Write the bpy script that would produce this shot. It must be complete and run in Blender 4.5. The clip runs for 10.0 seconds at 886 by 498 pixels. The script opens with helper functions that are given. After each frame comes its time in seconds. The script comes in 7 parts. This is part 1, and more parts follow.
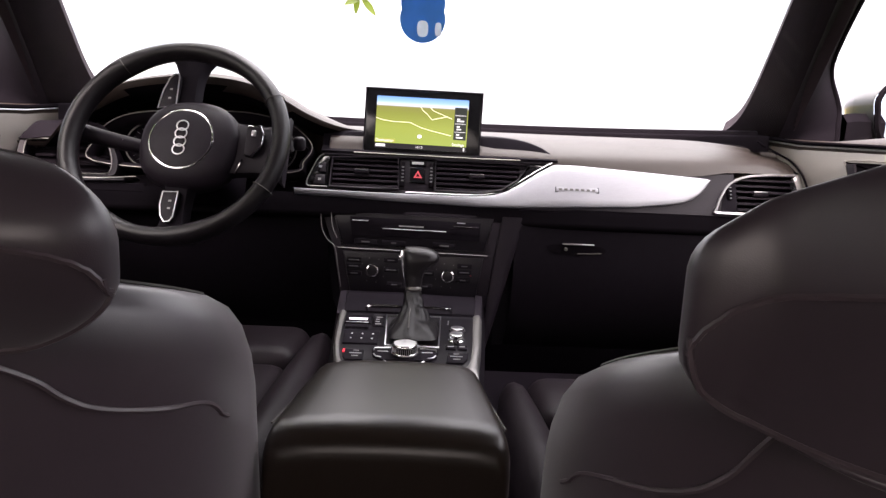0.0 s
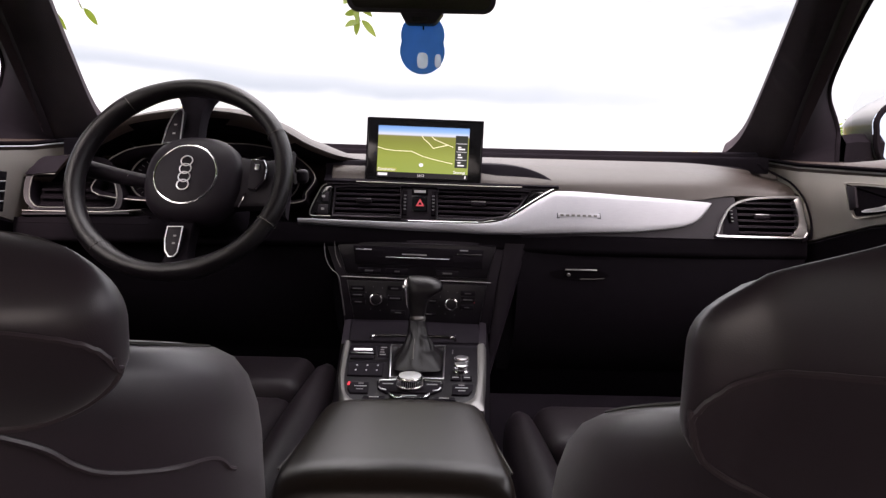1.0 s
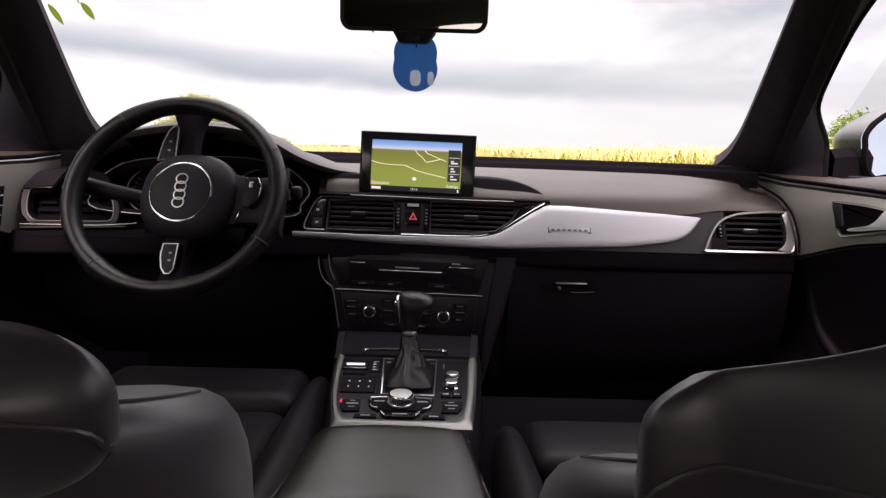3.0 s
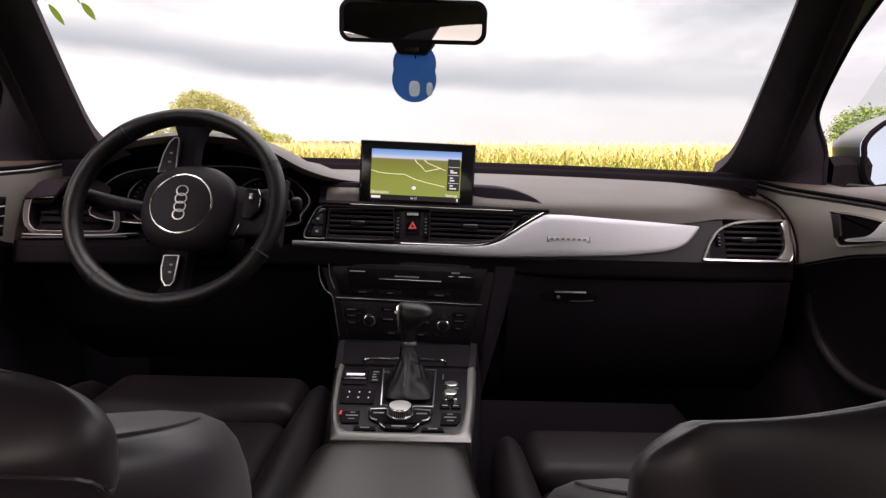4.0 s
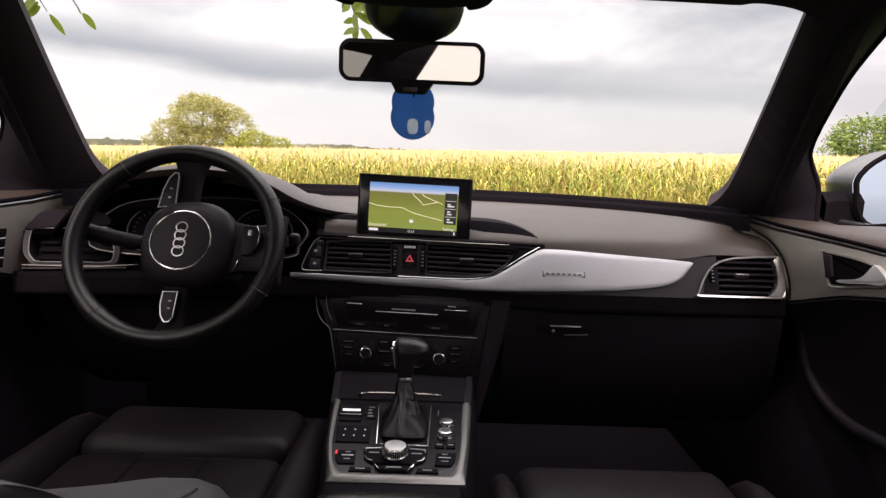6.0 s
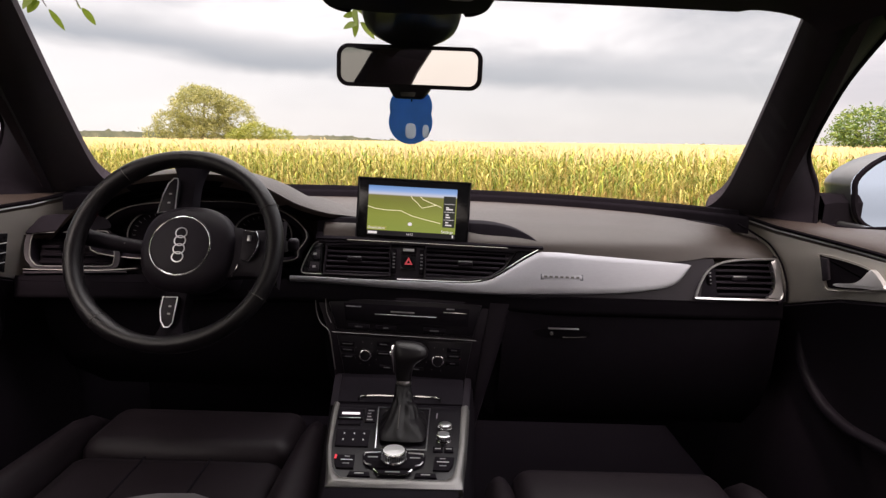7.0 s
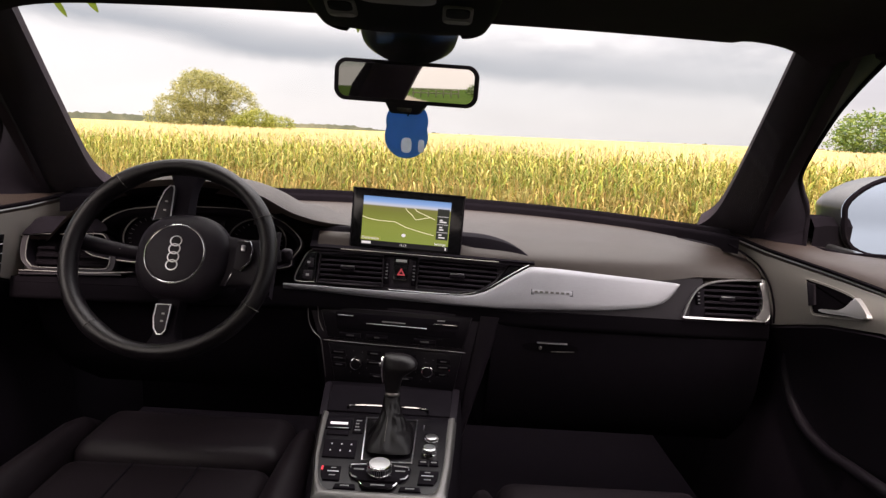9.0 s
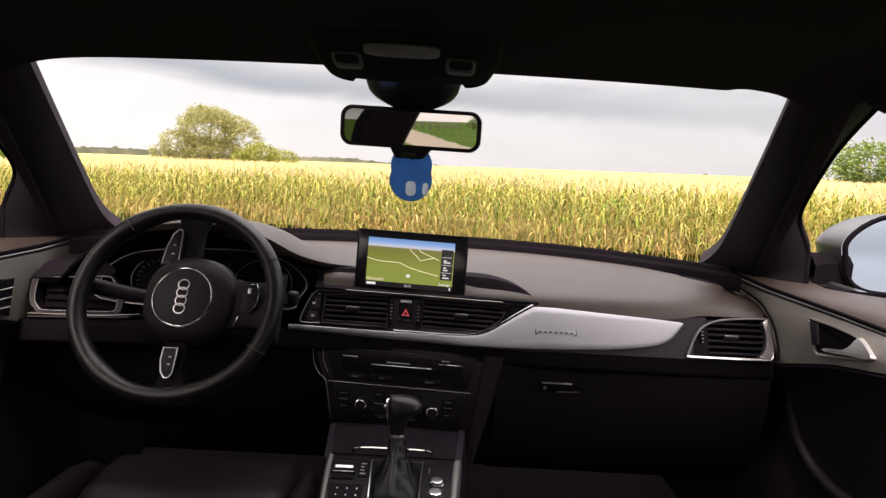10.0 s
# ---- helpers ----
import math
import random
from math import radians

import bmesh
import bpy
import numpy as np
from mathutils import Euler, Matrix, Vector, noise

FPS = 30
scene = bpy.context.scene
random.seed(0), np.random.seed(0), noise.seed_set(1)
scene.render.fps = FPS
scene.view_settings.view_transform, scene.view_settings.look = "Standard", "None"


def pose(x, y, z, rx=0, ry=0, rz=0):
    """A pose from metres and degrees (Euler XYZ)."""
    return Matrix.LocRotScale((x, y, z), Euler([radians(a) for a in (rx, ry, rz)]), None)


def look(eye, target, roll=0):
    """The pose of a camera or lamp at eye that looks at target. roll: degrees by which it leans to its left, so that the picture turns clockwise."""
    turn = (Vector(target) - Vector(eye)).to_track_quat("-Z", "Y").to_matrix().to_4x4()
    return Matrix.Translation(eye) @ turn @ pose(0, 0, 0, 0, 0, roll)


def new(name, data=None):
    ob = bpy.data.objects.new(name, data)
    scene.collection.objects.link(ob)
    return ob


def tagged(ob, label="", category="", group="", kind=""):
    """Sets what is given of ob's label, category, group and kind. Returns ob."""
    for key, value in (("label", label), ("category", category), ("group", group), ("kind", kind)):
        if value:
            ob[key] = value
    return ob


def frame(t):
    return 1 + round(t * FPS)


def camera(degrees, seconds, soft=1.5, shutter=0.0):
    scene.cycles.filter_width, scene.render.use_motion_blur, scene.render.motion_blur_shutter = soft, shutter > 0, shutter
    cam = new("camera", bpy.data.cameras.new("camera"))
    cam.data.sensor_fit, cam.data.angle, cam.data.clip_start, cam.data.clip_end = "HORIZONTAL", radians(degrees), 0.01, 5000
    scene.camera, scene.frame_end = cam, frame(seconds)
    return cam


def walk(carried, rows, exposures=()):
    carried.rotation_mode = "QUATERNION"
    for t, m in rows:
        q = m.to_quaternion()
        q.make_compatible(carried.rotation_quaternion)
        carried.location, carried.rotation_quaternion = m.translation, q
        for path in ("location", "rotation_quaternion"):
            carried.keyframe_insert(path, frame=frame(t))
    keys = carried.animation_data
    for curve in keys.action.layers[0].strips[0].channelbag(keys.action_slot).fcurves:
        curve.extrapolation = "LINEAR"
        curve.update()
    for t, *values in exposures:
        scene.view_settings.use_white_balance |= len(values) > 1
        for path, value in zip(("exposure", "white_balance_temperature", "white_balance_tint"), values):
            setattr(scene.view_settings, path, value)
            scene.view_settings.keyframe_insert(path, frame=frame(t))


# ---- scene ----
cam = camera(72.3, 10.0, soft=1.4)
PATH = [
    (0, (0.028, 0.003, 0.958), (0.072, 1.974, 0.626), 1.2),
    (0.5, (0.028, 0.001, 0.972), (0.058, 1.978, 0.67), 1.0),
    (1, (0.028, 0.002, 0.985), (0.061, 1.981, 0.698), 0.2),
    (1.5, (0.031, 0.0, 0.998), (0.06, 1.978, 0.704), 0.4),
    (2, (0.032, -0.003, 1.01), (0.071, 1.974, 0.709), 0.0),
    (2.5, (0.037, -0.006, 1.021), (0.074, 1.97, 0.711), 0.4),
    (4, (0.045, -0.008, 1.06), (0.075, 1.964, 0.726), 0.3),
    (4.5, (0.047, -0.006, 1.071), (0.074, 1.968, 0.751), 0.3),
    (5, (0.046, -0.006, 1.085), (0.081, 1.967, 0.763), 0.3),
    (5.5, (0.045, -0.008, 1.104), (0.084, 1.967, 0.791), 0.9),
    (7, (0.053, -0.011, 1.144), (0.084, 1.958, 0.795), 0.7),
    (7.5, (0.054, -0.011, 1.158), (0.094, 1.957, 0.8), 0.9),
    (8, (0.06, -0.01, 1.172), (0.083, 1.955, 0.8), 1.5),
    (8.5, (0.051, -0.014, 1.181), (0.089, 1.953, 0.822), 2.5),
    (9, (0.064, -0.016, 1.186), (0.1, 1.948, 0.813), 2.4),
    (9.5, (0.06, -0.02, 1.197), (0.093, 1.953, 0.87), 2.2),
    (10, (0.06, -0.026, 1.207), (0.084, 1.955, 0.935), 2.0),
]
walk(cam, [(t, look(eye, target, roll)) for t, eye, target, roll in PATH],
     exposures=[(0, 1.58, 6600, 30), (0.5, 1.40, 6600, 30), (1, 1.08, 6600, 30), (2, 0.74, 6600, 30), (4, 0.65, 6800, 30), (7, 0.48, 6800, 28), (10, 0.53, 6800, 28)])

# ---- world and sun ----
SUN_ELEVATION, SUN_TURN = radians(52), radians(186)
world = bpy.data.worlds.new("overcast_sky")
scene.world = world
world.use_nodes = True
wn, wl = world.node_tree.nodes, world.node_tree.links
wn.clear()


def wnode(kind, **values):
    n = wn.new(kind)
    for key, value in values.items():
        n.inputs[key].default_value = value
    return n


def wmath(op, a, b=None, c=None):
    n = wn.new("ShaderNodeMath")
    n.operation = op
    for i, v in enumerate((a, b, c)):
        if isinstance(v, (int, float)):
            n.inputs[i].default_value = v
        elif v is not None:
            wl.new(v, n.inputs[i])
    return n.outputs[0]


sky = wn.new("ShaderNodeTexSky")
sky.sky_type, sky.sun_disc = "NISHITA", False
sky.sun_elevation, sky.sun_rotation = SUN_ELEVATION, SUN_TURN
coord = wn.new("ShaderNodeTexCoord")
split = wn.new("ShaderNodeSeparateXYZ")
wl.new(coord.outputs["Generated"], split.inputs[0])
# cloud banks, drawn out along the horizon
stretch = wnode("ShaderNodeMapping", Scale=(1.4, 1.4, 4.2), Location=(0.35, 0.1, 0.55))
wl.new(coord.outputs["Generated"], stretch.inputs[0])
banks = wnode("ShaderNodeTexNoise", Scale=1.7, Detail=5.0, Roughness=0.48, Distortion=0.25)
wl.new(stretch.outputs[0], banks.inputs["Vector"])
puffs = wnode("ShaderNodeTexNoise", Scale=3.0, Detail=7.0, Roughness=0.58, Distortion=0.45)
wl.new(stretch.outputs[0], puffs.inputs["Vector"])
height, across = split.outputs["Z"], split.outputs["X"]


def wstep(value, low, high):
    """Rises smoothly from 0 at low to 1 at high."""
    n = wn.new("ShaderNodeMapRange")
    n.interpolation_type = "SMOOTHSTEP"
    n.inputs["From Min"].default_value, n.inputs["From Max"].default_value = low, high
    wl.new(value, n.inputs["Value"])
    return n.outputs[0]


def wblend(a, b, f):
    """a where f is 0, b where f is 1."""
    return wmath("ADD", wmath("MULTIPLY", a, wmath("SUBTRACT", 1.0, f)), wmath("MULTIPLY", b, f))


# one dark shelf of cloud whose sharp foot sinks towards the passenger's side, paler haze below it
ragged = wmath("ADD", wmath("MULTIPLY", wmath("SUBTRACT", banks.outputs[0], 0.5), 0.05), wmath("MULTIPLY", wmath("SUBTRACT", puffs.outputs[0], 0.5), 0.035))
over_foot = wmath("SUBTRACT", wmath("ADD", height, ragged), wmath("SUBTRACT", 0.092, wmath("MULTIPLY", across, 0.068)))
haze = wmath("ADD", 0.08, wmath("MULTIPLY", wstep(across, -0.4, 0.5), 0.11))
upper = wmath("ADD", wmath("ADD", -0.02, wmath("MULTIPLY", wstep(across, -0.15, 0.45), 0.24)), wmath("MULTIPLY", wmath("SUBTRACT", puffs.outputs[0], 0.49), 0.75))
shelf = wmath("SUBTRACT", 0.41, wmath("MULTIPLY", wstep(across, -0.1, 0.5), 0.10))
grey = wblend(haze, wblend(shelf, upper, wstep(over_foot, 0.014, 0.066)), wstep(over_foot, -0.010, 0.016))
grey = wmath("ADD", grey, wmath("MULTIPLY", wmath("SUBTRACT", puffs.outputs[0], 0.49), 0.16))
ramp = wn.new("ShaderNodeValToRGB")
ramp.color_ramp.elements[0].position, ramp.color_ramp.elements[0].color = 0.0, (0.87, 0.90, 0.862, 1)
ramp.color_ramp.elements[1].position, ramp.color_ramp.elements[1].color = 0.45, (0.350, 0.392, 0.408, 1)
mid = ramp.color_ramp.elements.new(0.2)
mid.color = (0.60, 0.632, 0.616, 1)
wl.new(grey, ramp.inputs[0])
# an overcast sky is brighter overhead than at the horizon
ahead = wmath("SUBTRACT", 1.0, wmath("MULTIPLY", wmath("MAXIMUM", split.outputs["Y"], 0.0), 0.5))
lift = wmath("ADD", 1.0, wmath("MULTIPLY", ahead, wmath("MULTIPLY", wmath("MAXIMUM", wmath("SUBTRACT", height, 0.22), 0.0), 8.8)))
# and brighter again round the veiled sun
aim = wn.new("ShaderNodeVectorMath")
aim.operation = "DOT_PRODUCT"
wl.new(coord.outputs["Generated"], aim.inputs[0])
aim.inputs[1].default_value = (math.sin(SUN_TURN) * math.cos(SUN_ELEVATION), math.cos(SUN_TURN) * math.cos(SUN_ELEVATION), math.sin(SUN_ELEVATION))
veil = wmath("MULTIPLY", wmath("POWER", wmath("MAXIMUM", aim.outputs["Value"], 0.0), 3.0), 1.9)
cloud = wn.new("ShaderNodeVectorMath")
cloud.operation = "SCALE"
wl.new(ramp.outputs[0], cloud.inputs[0])
wl.new(lift, cloud.inputs["Scale"])
warm = wn.new("ShaderNodeVectorMath")
warm.operation = "SCALE"
warm.inputs[0].default_value = (1.0, 0.84, 0.62)
wl.new(veil, warm.inputs["Scale"])
bright = wn.new("ShaderNodeVectorMath")
bright.operation = "ADD"
wl.new(cloud.outputs[0], bright.inputs[0])
wl.new(warm.outputs[0], bright.inputs[1])
blue = wn.new("ShaderNodeVectorMath")
blue.operation = "SCALE"
blue.inputs["Scale"].default_value = 0.1
wl.new(sky.outputs[0], blue.inputs[0])
cover = wn.new("ShaderNodeMix")
cover.data_type = "VECTOR"
cover.inputs["Factor"].default_value = 0.9
wl.new(blue.outputs[0], cover.inputs["A"])
wl.new(bright.outputs[0], cover.inputs["B"])
background = wnode("ShaderNodeBackground", Strength=1.0)
wl.new(cover.outputs["Result"], background.inputs[0])
out = wn.new("ShaderNodeOutputWorld")
wl.new(background.outputs[0], out.inputs[0])

sun = new("sun", bpy.data.lights.new("sun", "SUN"))
sun.data.energy, sun.data.angle, sun.data.color = 2.6, radians(6), (1.0, 0.93, 0.8)
sun.matrix_basis = look((math.sin(SUN_TURN) * math.cos(SUN_ELEVATION) * 50, math.cos(SUN_TURN) * math.cos(SUN_ELEVATION) * 50, math.sin(SUN_ELEVATION) * 50), (0, 0, 0))

# ---- materials ----
def mat(name, base, rough=0.5, metal=0.0, spread=0.12, grain=60.0, bump=0.0, bump_scale=400.0, brushed=None, pores=False, sheen=0.0, coat=0.0, per_piece=0.0, spec=0.5):
    m = bpy.data.materials.new(name)
    m.use_nodes = True
    n, l = m.node_tree.nodes, m.node_tree.links
    p = n["Principled BSDF"]
    tc = n.new("ShaderNodeTexCoord")
    src = tc.outputs["Object"]
    if brushed:
        mp = n.new("ShaderNodeMapping")
        mp.inputs["Scale"].default_value = brushed
        l.new(src, mp.inputs[0])
        src = mp.outputs[0]
    fine = n.new("ShaderNodeTexNoise")
    fine.inputs["Scale"].default_value, fine.inputs["Detail"].default_value = grain, 4.0
    l.new(src, fine.inputs["Vector"])
    broad = n.new("ShaderNodeTexNoise")
    broad.inputs["Scale"].default_value, broad.inputs["Detail"].default_value = grain / 9.0, 3.0
    l.new(tc.outputs["Object"], broad.inputs["Vector"])
    mix = n.new("ShaderNodeMath")
    mix.operation = "MULTIPLY_ADD"
    l.new(fine.outputs[0], mix.inputs[0])
    mix.inputs[1].default_value = 0.5
    half = n.new("ShaderNodeMath")
    half.operation = "MULTIPLY"
    half.inputs[1].default_value = 0.5
    l.new(broad.outputs[0], half.inputs[0])
    l.new(half.outputs[0], mix.inputs[2])
    value = mix.outputs[0]
    if per_piece:
        isl = n.new("ShaderNodeNewGeometry")
        add = n.new("ShaderNodeMath")
        add.operation = "MULTIPLY_ADD"
        l.new(isl.outputs["Random Per Island"], add.inputs[0])
        add.inputs[1].default_value = per_piece
        sub = n.new("ShaderNodeMath")
        sub.operation = "SUBTRACT"
        sub.inputs[1].default_value = per_piece / 2
        l.new(value, sub.inputs[0])
        l.new(sub.outputs[0], add.inputs[2])
        value = add.outputs[0]
    r = n.new("ShaderNodeValToRGB")
    if isinstance(base[0], tuple):
        cols = base
    else:
        cols = (tuple(c * (1 - spread) for c in base), tuple(c * (1 + spread) for c in base))
    e = r.color_ramp.elements
    e[0].position, e[1].position = 0.3, 0.7
    e[0].color, e[1].color = (*cols[0], 1), (*cols[-1], 1)
    for i, c in enumerate(cols[1:-1]):
        k = e.new(0.3 + 0.4 * (i + 1) / (len(cols) - 1))
        k.color = (*c, 1)
    l.new(value, r.inputs[0])
    l.new(r.outputs[0], p.inputs["Base Color"])
    p.inputs["Metallic"].default_value = metal
    p.inputs["Specular IOR Level"].default_value = spec
    rr = n.new("ShaderNodeMapRange")
    rr.inputs["To Min"].default_value, rr.inputs["To Max"].default_value = rough * 0.85, min(1.0, rough * 1.15)
    l.new(broad.outputs[0], rr.inputs[0])
    l.new(rr.outputs[0], p.inputs["Roughness"])
    if coat:
        p.inputs["Coat Weight"].default_value, p.inputs["Coat Roughness"].default_value = coat, 0.08
    if sheen:
        p.inputs["Sheen Weight"].default_value, p.inputs["Sheen Roughness"].default_value = sheen, 0.5
    if bump:
        b = n.new("ShaderNodeBump")
        b.inputs["Strength"].default_value, b.inputs["Distance"].default_value = bump, 0.0006
        if pores:
            v = n.new("ShaderNodeTexVoronoi")
            v.inputs["Scale"].default_value = bump_scale
            l.new(tc.outputs["Object"], v.inputs["Vector"])
            l.new(v.outputs["Distance"], b.inputs["Height"])
        else:
            v = n.new("ShaderNodeTexNoise")
            v.inputs["Scale"].default_value = bump_scale
            l.new(src, v.inputs["Vector"])
            l.new(v.outputs[0], b.inputs["Height"])
        l.new(b.outputs[0], p.inputs["Normal"])
    return m


def glow(name, color, strength):
    m = bpy.data.materials.new(name)
    m.use_nodes = True
    p = m.node_tree.nodes["Principled BSDF"]
    p.inputs["Base Color"].default_value = (*(c * 0.3 for c in color), 1)
    p.inputs["Emission Color"].default_value = (*color, 1)
    p.inputs["Emission Strength"].default_value = strength
    p.inputs["Roughness"].default_value = 0.3
    return m


def translucent(m, amount):
    """Lets light through a thin sheet such as a leaf or a card."""
    n, l = m.node_tree.nodes, m.node_tree.links
    p = n["Principled BSDF"]
    through_, mix = n.new("ShaderNodeBsdfTranslucent"), n.new("ShaderNodeMixShader")
    l.new(p.inputs["Base Color"].links[0].from_socket, through_.inputs[0])
    mix.inputs[0].default_value = amount
    l.new(p.outputs[0], mix.inputs[1])
    l.new(through_.outputs[0], mix.inputs[2])
    l.new(mix.outputs[0], n["Material Output"].inputs[0])
    return m


def pane(name, tint=(0.96, 0.98, 0.97)):
    m = bpy.data.materials.new(name)
    m.use_nodes = True
    n, l = m.node_tree.nodes, m.node_tree.links
    n.remove(n["Principled BSDF"])
    clear, shine, mix, fr = n.new("ShaderNodeBsdfTransparent"), n.new("ShaderNodeBsdfGlossy"), n.new("ShaderNodeMixShader"), n.new("ShaderNodeLayerWeight")
    clear.inputs[0].default_value = (*tint, 1)
    shine.inputs["Roughness"].default_value = 0.02
    steep, weak = n.new("ShaderNodeMath"), n.new("ShaderNodeMath")
    steep.operation, weak.operation = "POWER", "MULTIPLY_ADD"
    steep.inputs[1].default_value, weak.inputs[1].default_value, weak.inputs[2].default_value = 5.0, 0.35, 0.012
    l.new(fr.outputs["Facing"], steep.inputs[0])
    l.new(steep.outputs[0], weak.inputs[0])
    l.new(weak.outputs[0], mix.inputs[0])
    l.new(clear.outputs[0], mix.inputs[1])
    l.new(shine.outputs[0], mix.inputs[2])
    l.new(mix.outputs[0], n["Material Output"].inputs[0])
    return m


M_PAD = mat("grained_dash_skin", (0.030, 0.0200, 0.0160), 0.50, bump=0.35, bump_scale=900, pores=True, spread=0.1, spec=0.55)
M_LEATHER = mat("black_leather", (0.042, 0.0285, 0.0375), 0.38, bump=0.06, bump_scale=1500, pores=True, spread=0.14, grain=40, spec=0.8, sheen=0.25)
M_LEATHER_ARM = mat("worn_armrest_leather", (0.0155, 0.0108, 0.0085), 0.31, bump=0.08, bump_scale=1500, pores=True, spread=0.12, grain=40, spec=0.36)
# the seats' own leather again, with the low cushions' shade put into its colour
M_LEATHER_SHADED = mat("shaded_cushion_leather", (0.0118, 0.0086, 0.0108), 0.44, bump=0.25, bump_scale=700, pores=True, spread=0.15, grain=40, spec=0.13)
M_PIPING = mat("smooth_piping_leather", (0.075, 0.056, 0.064), 0.36, spread=0.1, spec=0.7)
M_GAITER = mat("dull_gaiter_leather", (0.0048, 0.0038, 0.0048), 0.42, bump=0.15, bump_scale=1200, pores=True, spec=0.16)
M_WHEEL = mat("smooth_wheel_leather", (0.0088, 0.0071, 0.0088), 0.36, bump=0.3, bump_scale=900, pores=True, spec=0.34)
M_BLACK = mat("matt_black_plastic", (0.0145, 0.0112, 0.0158), 0.48, bump=0.15, bump_scale=1200, spec=0.16)
M_DEEP = mat("dull_dark_plastic", (0.0098, 0.0078, 0.0110), 0.7, bump=0.2, bump_scale=700, spec=0.05)
M_PANEL = mat("satin_black_lacquer", (0.0075, 0.0062, 0.0088), 0.3, bump=0.03, bump_scale=800, spread=0.08, spec=0.3)
M_GLOSS = mat("piano_black", (0.008, 0.008, 0.009), 0.12, spread=0.05)
M_SILVER = mat("silver_lacquer", (0.50, 0.50, 0.51), 0.32, metal=0.85, spread=0.04)
M_ALU = mat("brushed_aluminium", (0.36, 0.36, 0.39), 0.56, metal=0.75, spread=0.10, grain=50, brushed=(1.2, 40, 40), bump=0.10, bump_scale=40)
M_SATIN = mat("satin_grey_metal", (0.36, 0.335, 0.305), 0.45, metal=0.7, spread=0.05, grain=40, brushed=(40, 1.2, 40), bump=0.05, bump_scale=40)
M_TRIM = mat("satin_silver_trim", (0.72, 0.72, 0.73), 0.34, metal=0.7, spread=0.04)
M_FRAME = mat("dark_satin_metal", (0.20, 0.192, 0.188), 0.44, metal=0.8, spread=0.05, grain=40, brushed=(40, 1.2, 40), bump=0.05, bump_scale=40)
M_FRAME_DARK = mat("dull_dark_metal", (0.11, 0.105, 0.10), 0.5, metal=0.6, spread=0.06, grain=40)
M_FAINT = mat("faint_grey_marking", (0.08, 0.08, 0.085), 0.6)
M_CHROME = mat("chrome", (0.82, 0.82, 0.84), 0.14, metal=1.0, spread=0.03)
M_DULLCHROME = mat("satin_chrome", (0.6, 0.6, 0.62), 0.3, metal=1.0, spread=0.05)
M_FABRIC = mat("black_headliner_fabric", (0.0235, 0.0145, 0.0215), 0.95, bump=0.6, bump_scale=1500, spec=0.1)
M_PILLAR = mat("black_pillar_fabric", (0.036, 0.027, 0.034), 0.9, bump=0.6, bump_scale=1500, spec=0.12)
M_CARPET = mat("black_carpet", (0.0110, 0.0086, 0.0122), 0.95, bump=1.0, bump_scale=900, spec=0.05)
# real rubber, and also a blackened plastic for dash parts lying in shade
M_RUBBER_SHADE = mat("rubber_and_shaded_black", (0.0075, 0.0062, 0.0080), 0.8, spec=0.0)
M_PAINT = mat("silver_grey_car_paint", (0.055, 0.055, 0.058), 0.35, metal=0.35, coat=0.5, spread=0.03, grain=500)
M_STITCH = mat("dark_grey_thread", (0.07, 0.065, 0.06), 0.8)
M_MARK = mat("grey_printed_marking", (0.30, 0.30, 0.30), 0.6)
M_WHITE = mat("white_printed_marking", (0.75, 0.75, 0.75), 0.5)
M_RED = mat("red_switch", (0.55, 0.03, 0.05), 0.4)
M_BLUE = translucent(mat("blue_card", (0.12, 0.38, 0.74), 0.45, grain=30, spread=0.12), 0.4)
M_BLUE_PALE = translucent(mat("pale_patch", (0.75, 0.80, 0.85), 0.5), 0.5)
M_TWIG_LEAF = translucent(mat("sunlit_twig_leaf", ((0.10, 0.15, 0.02), (0.19, 0.24, 0.03), (0.28, 0.30, 0.05)), 0.45, grain=1.5, per_piece=0.6), 0.5)
M_MIRROR = mat("mirror_glass", (0.96, 0.97, 0.97), 0.015, metal=1.0, spread=0.005)
# blue of the reflected sky is put into this glass colour
M_MIRROR_BLUE = mat("sky_coloured_mirror_glass", (0.34, 0.42, 0.54), 0.015, metal=1.0, spread=0.005)
M_PANE = pane("clear_car_glass")
M_PANE_SIDE = pane("faintly_green_side_glass", (0.86, 0.89, 0.87))
# tints of both rear panes are added to dim light from behind the seats
M_PANE_REAR = pane("dimmed_rear_glass", (0.56, 0.57, 0.55))
M_PANE_DARK = pane("dimmed_rear_side_glass", (0.16, 0.17, 0.16))
M_CORN = mat("ripening_corn_leaf", ((0.125, 0.175, 0.023), (0.25, 0.255, 0.034), (0.32, 0.285, 0.044), (0.365, 0.315, 0.092)), 0.55, grain=3.0, per_piece=0.75, spec=0.15)
M_CORN_FAR = mat("pale_far_corn", ((0.24, 0.215, 0.06), (0.325, 0.27, 0.105)), 0.8, grain=1.2, spec=0.05)
M_TASSEL = mat("corn_tassel", ((0.46, 0.34, 0.16), (0.56, 0.44, 0.24)), 0.7, grain=3.0, per_piece=0.4)
M_STALK = mat("corn_stalk", ((0.42, 0.23, 0.06), (0.42, 0.32, 0.10)), 0.7, grain=3.0, per_piece=0.4)
M_LEAF = translucent(mat("walnut_leaf", ((0.17, 0.175, 0.05), (0.28, 0.27, 0.08), (0.38, 0.34, 0.13)), 0.5, grain=1.5, per_piece=0.6), 0.3)
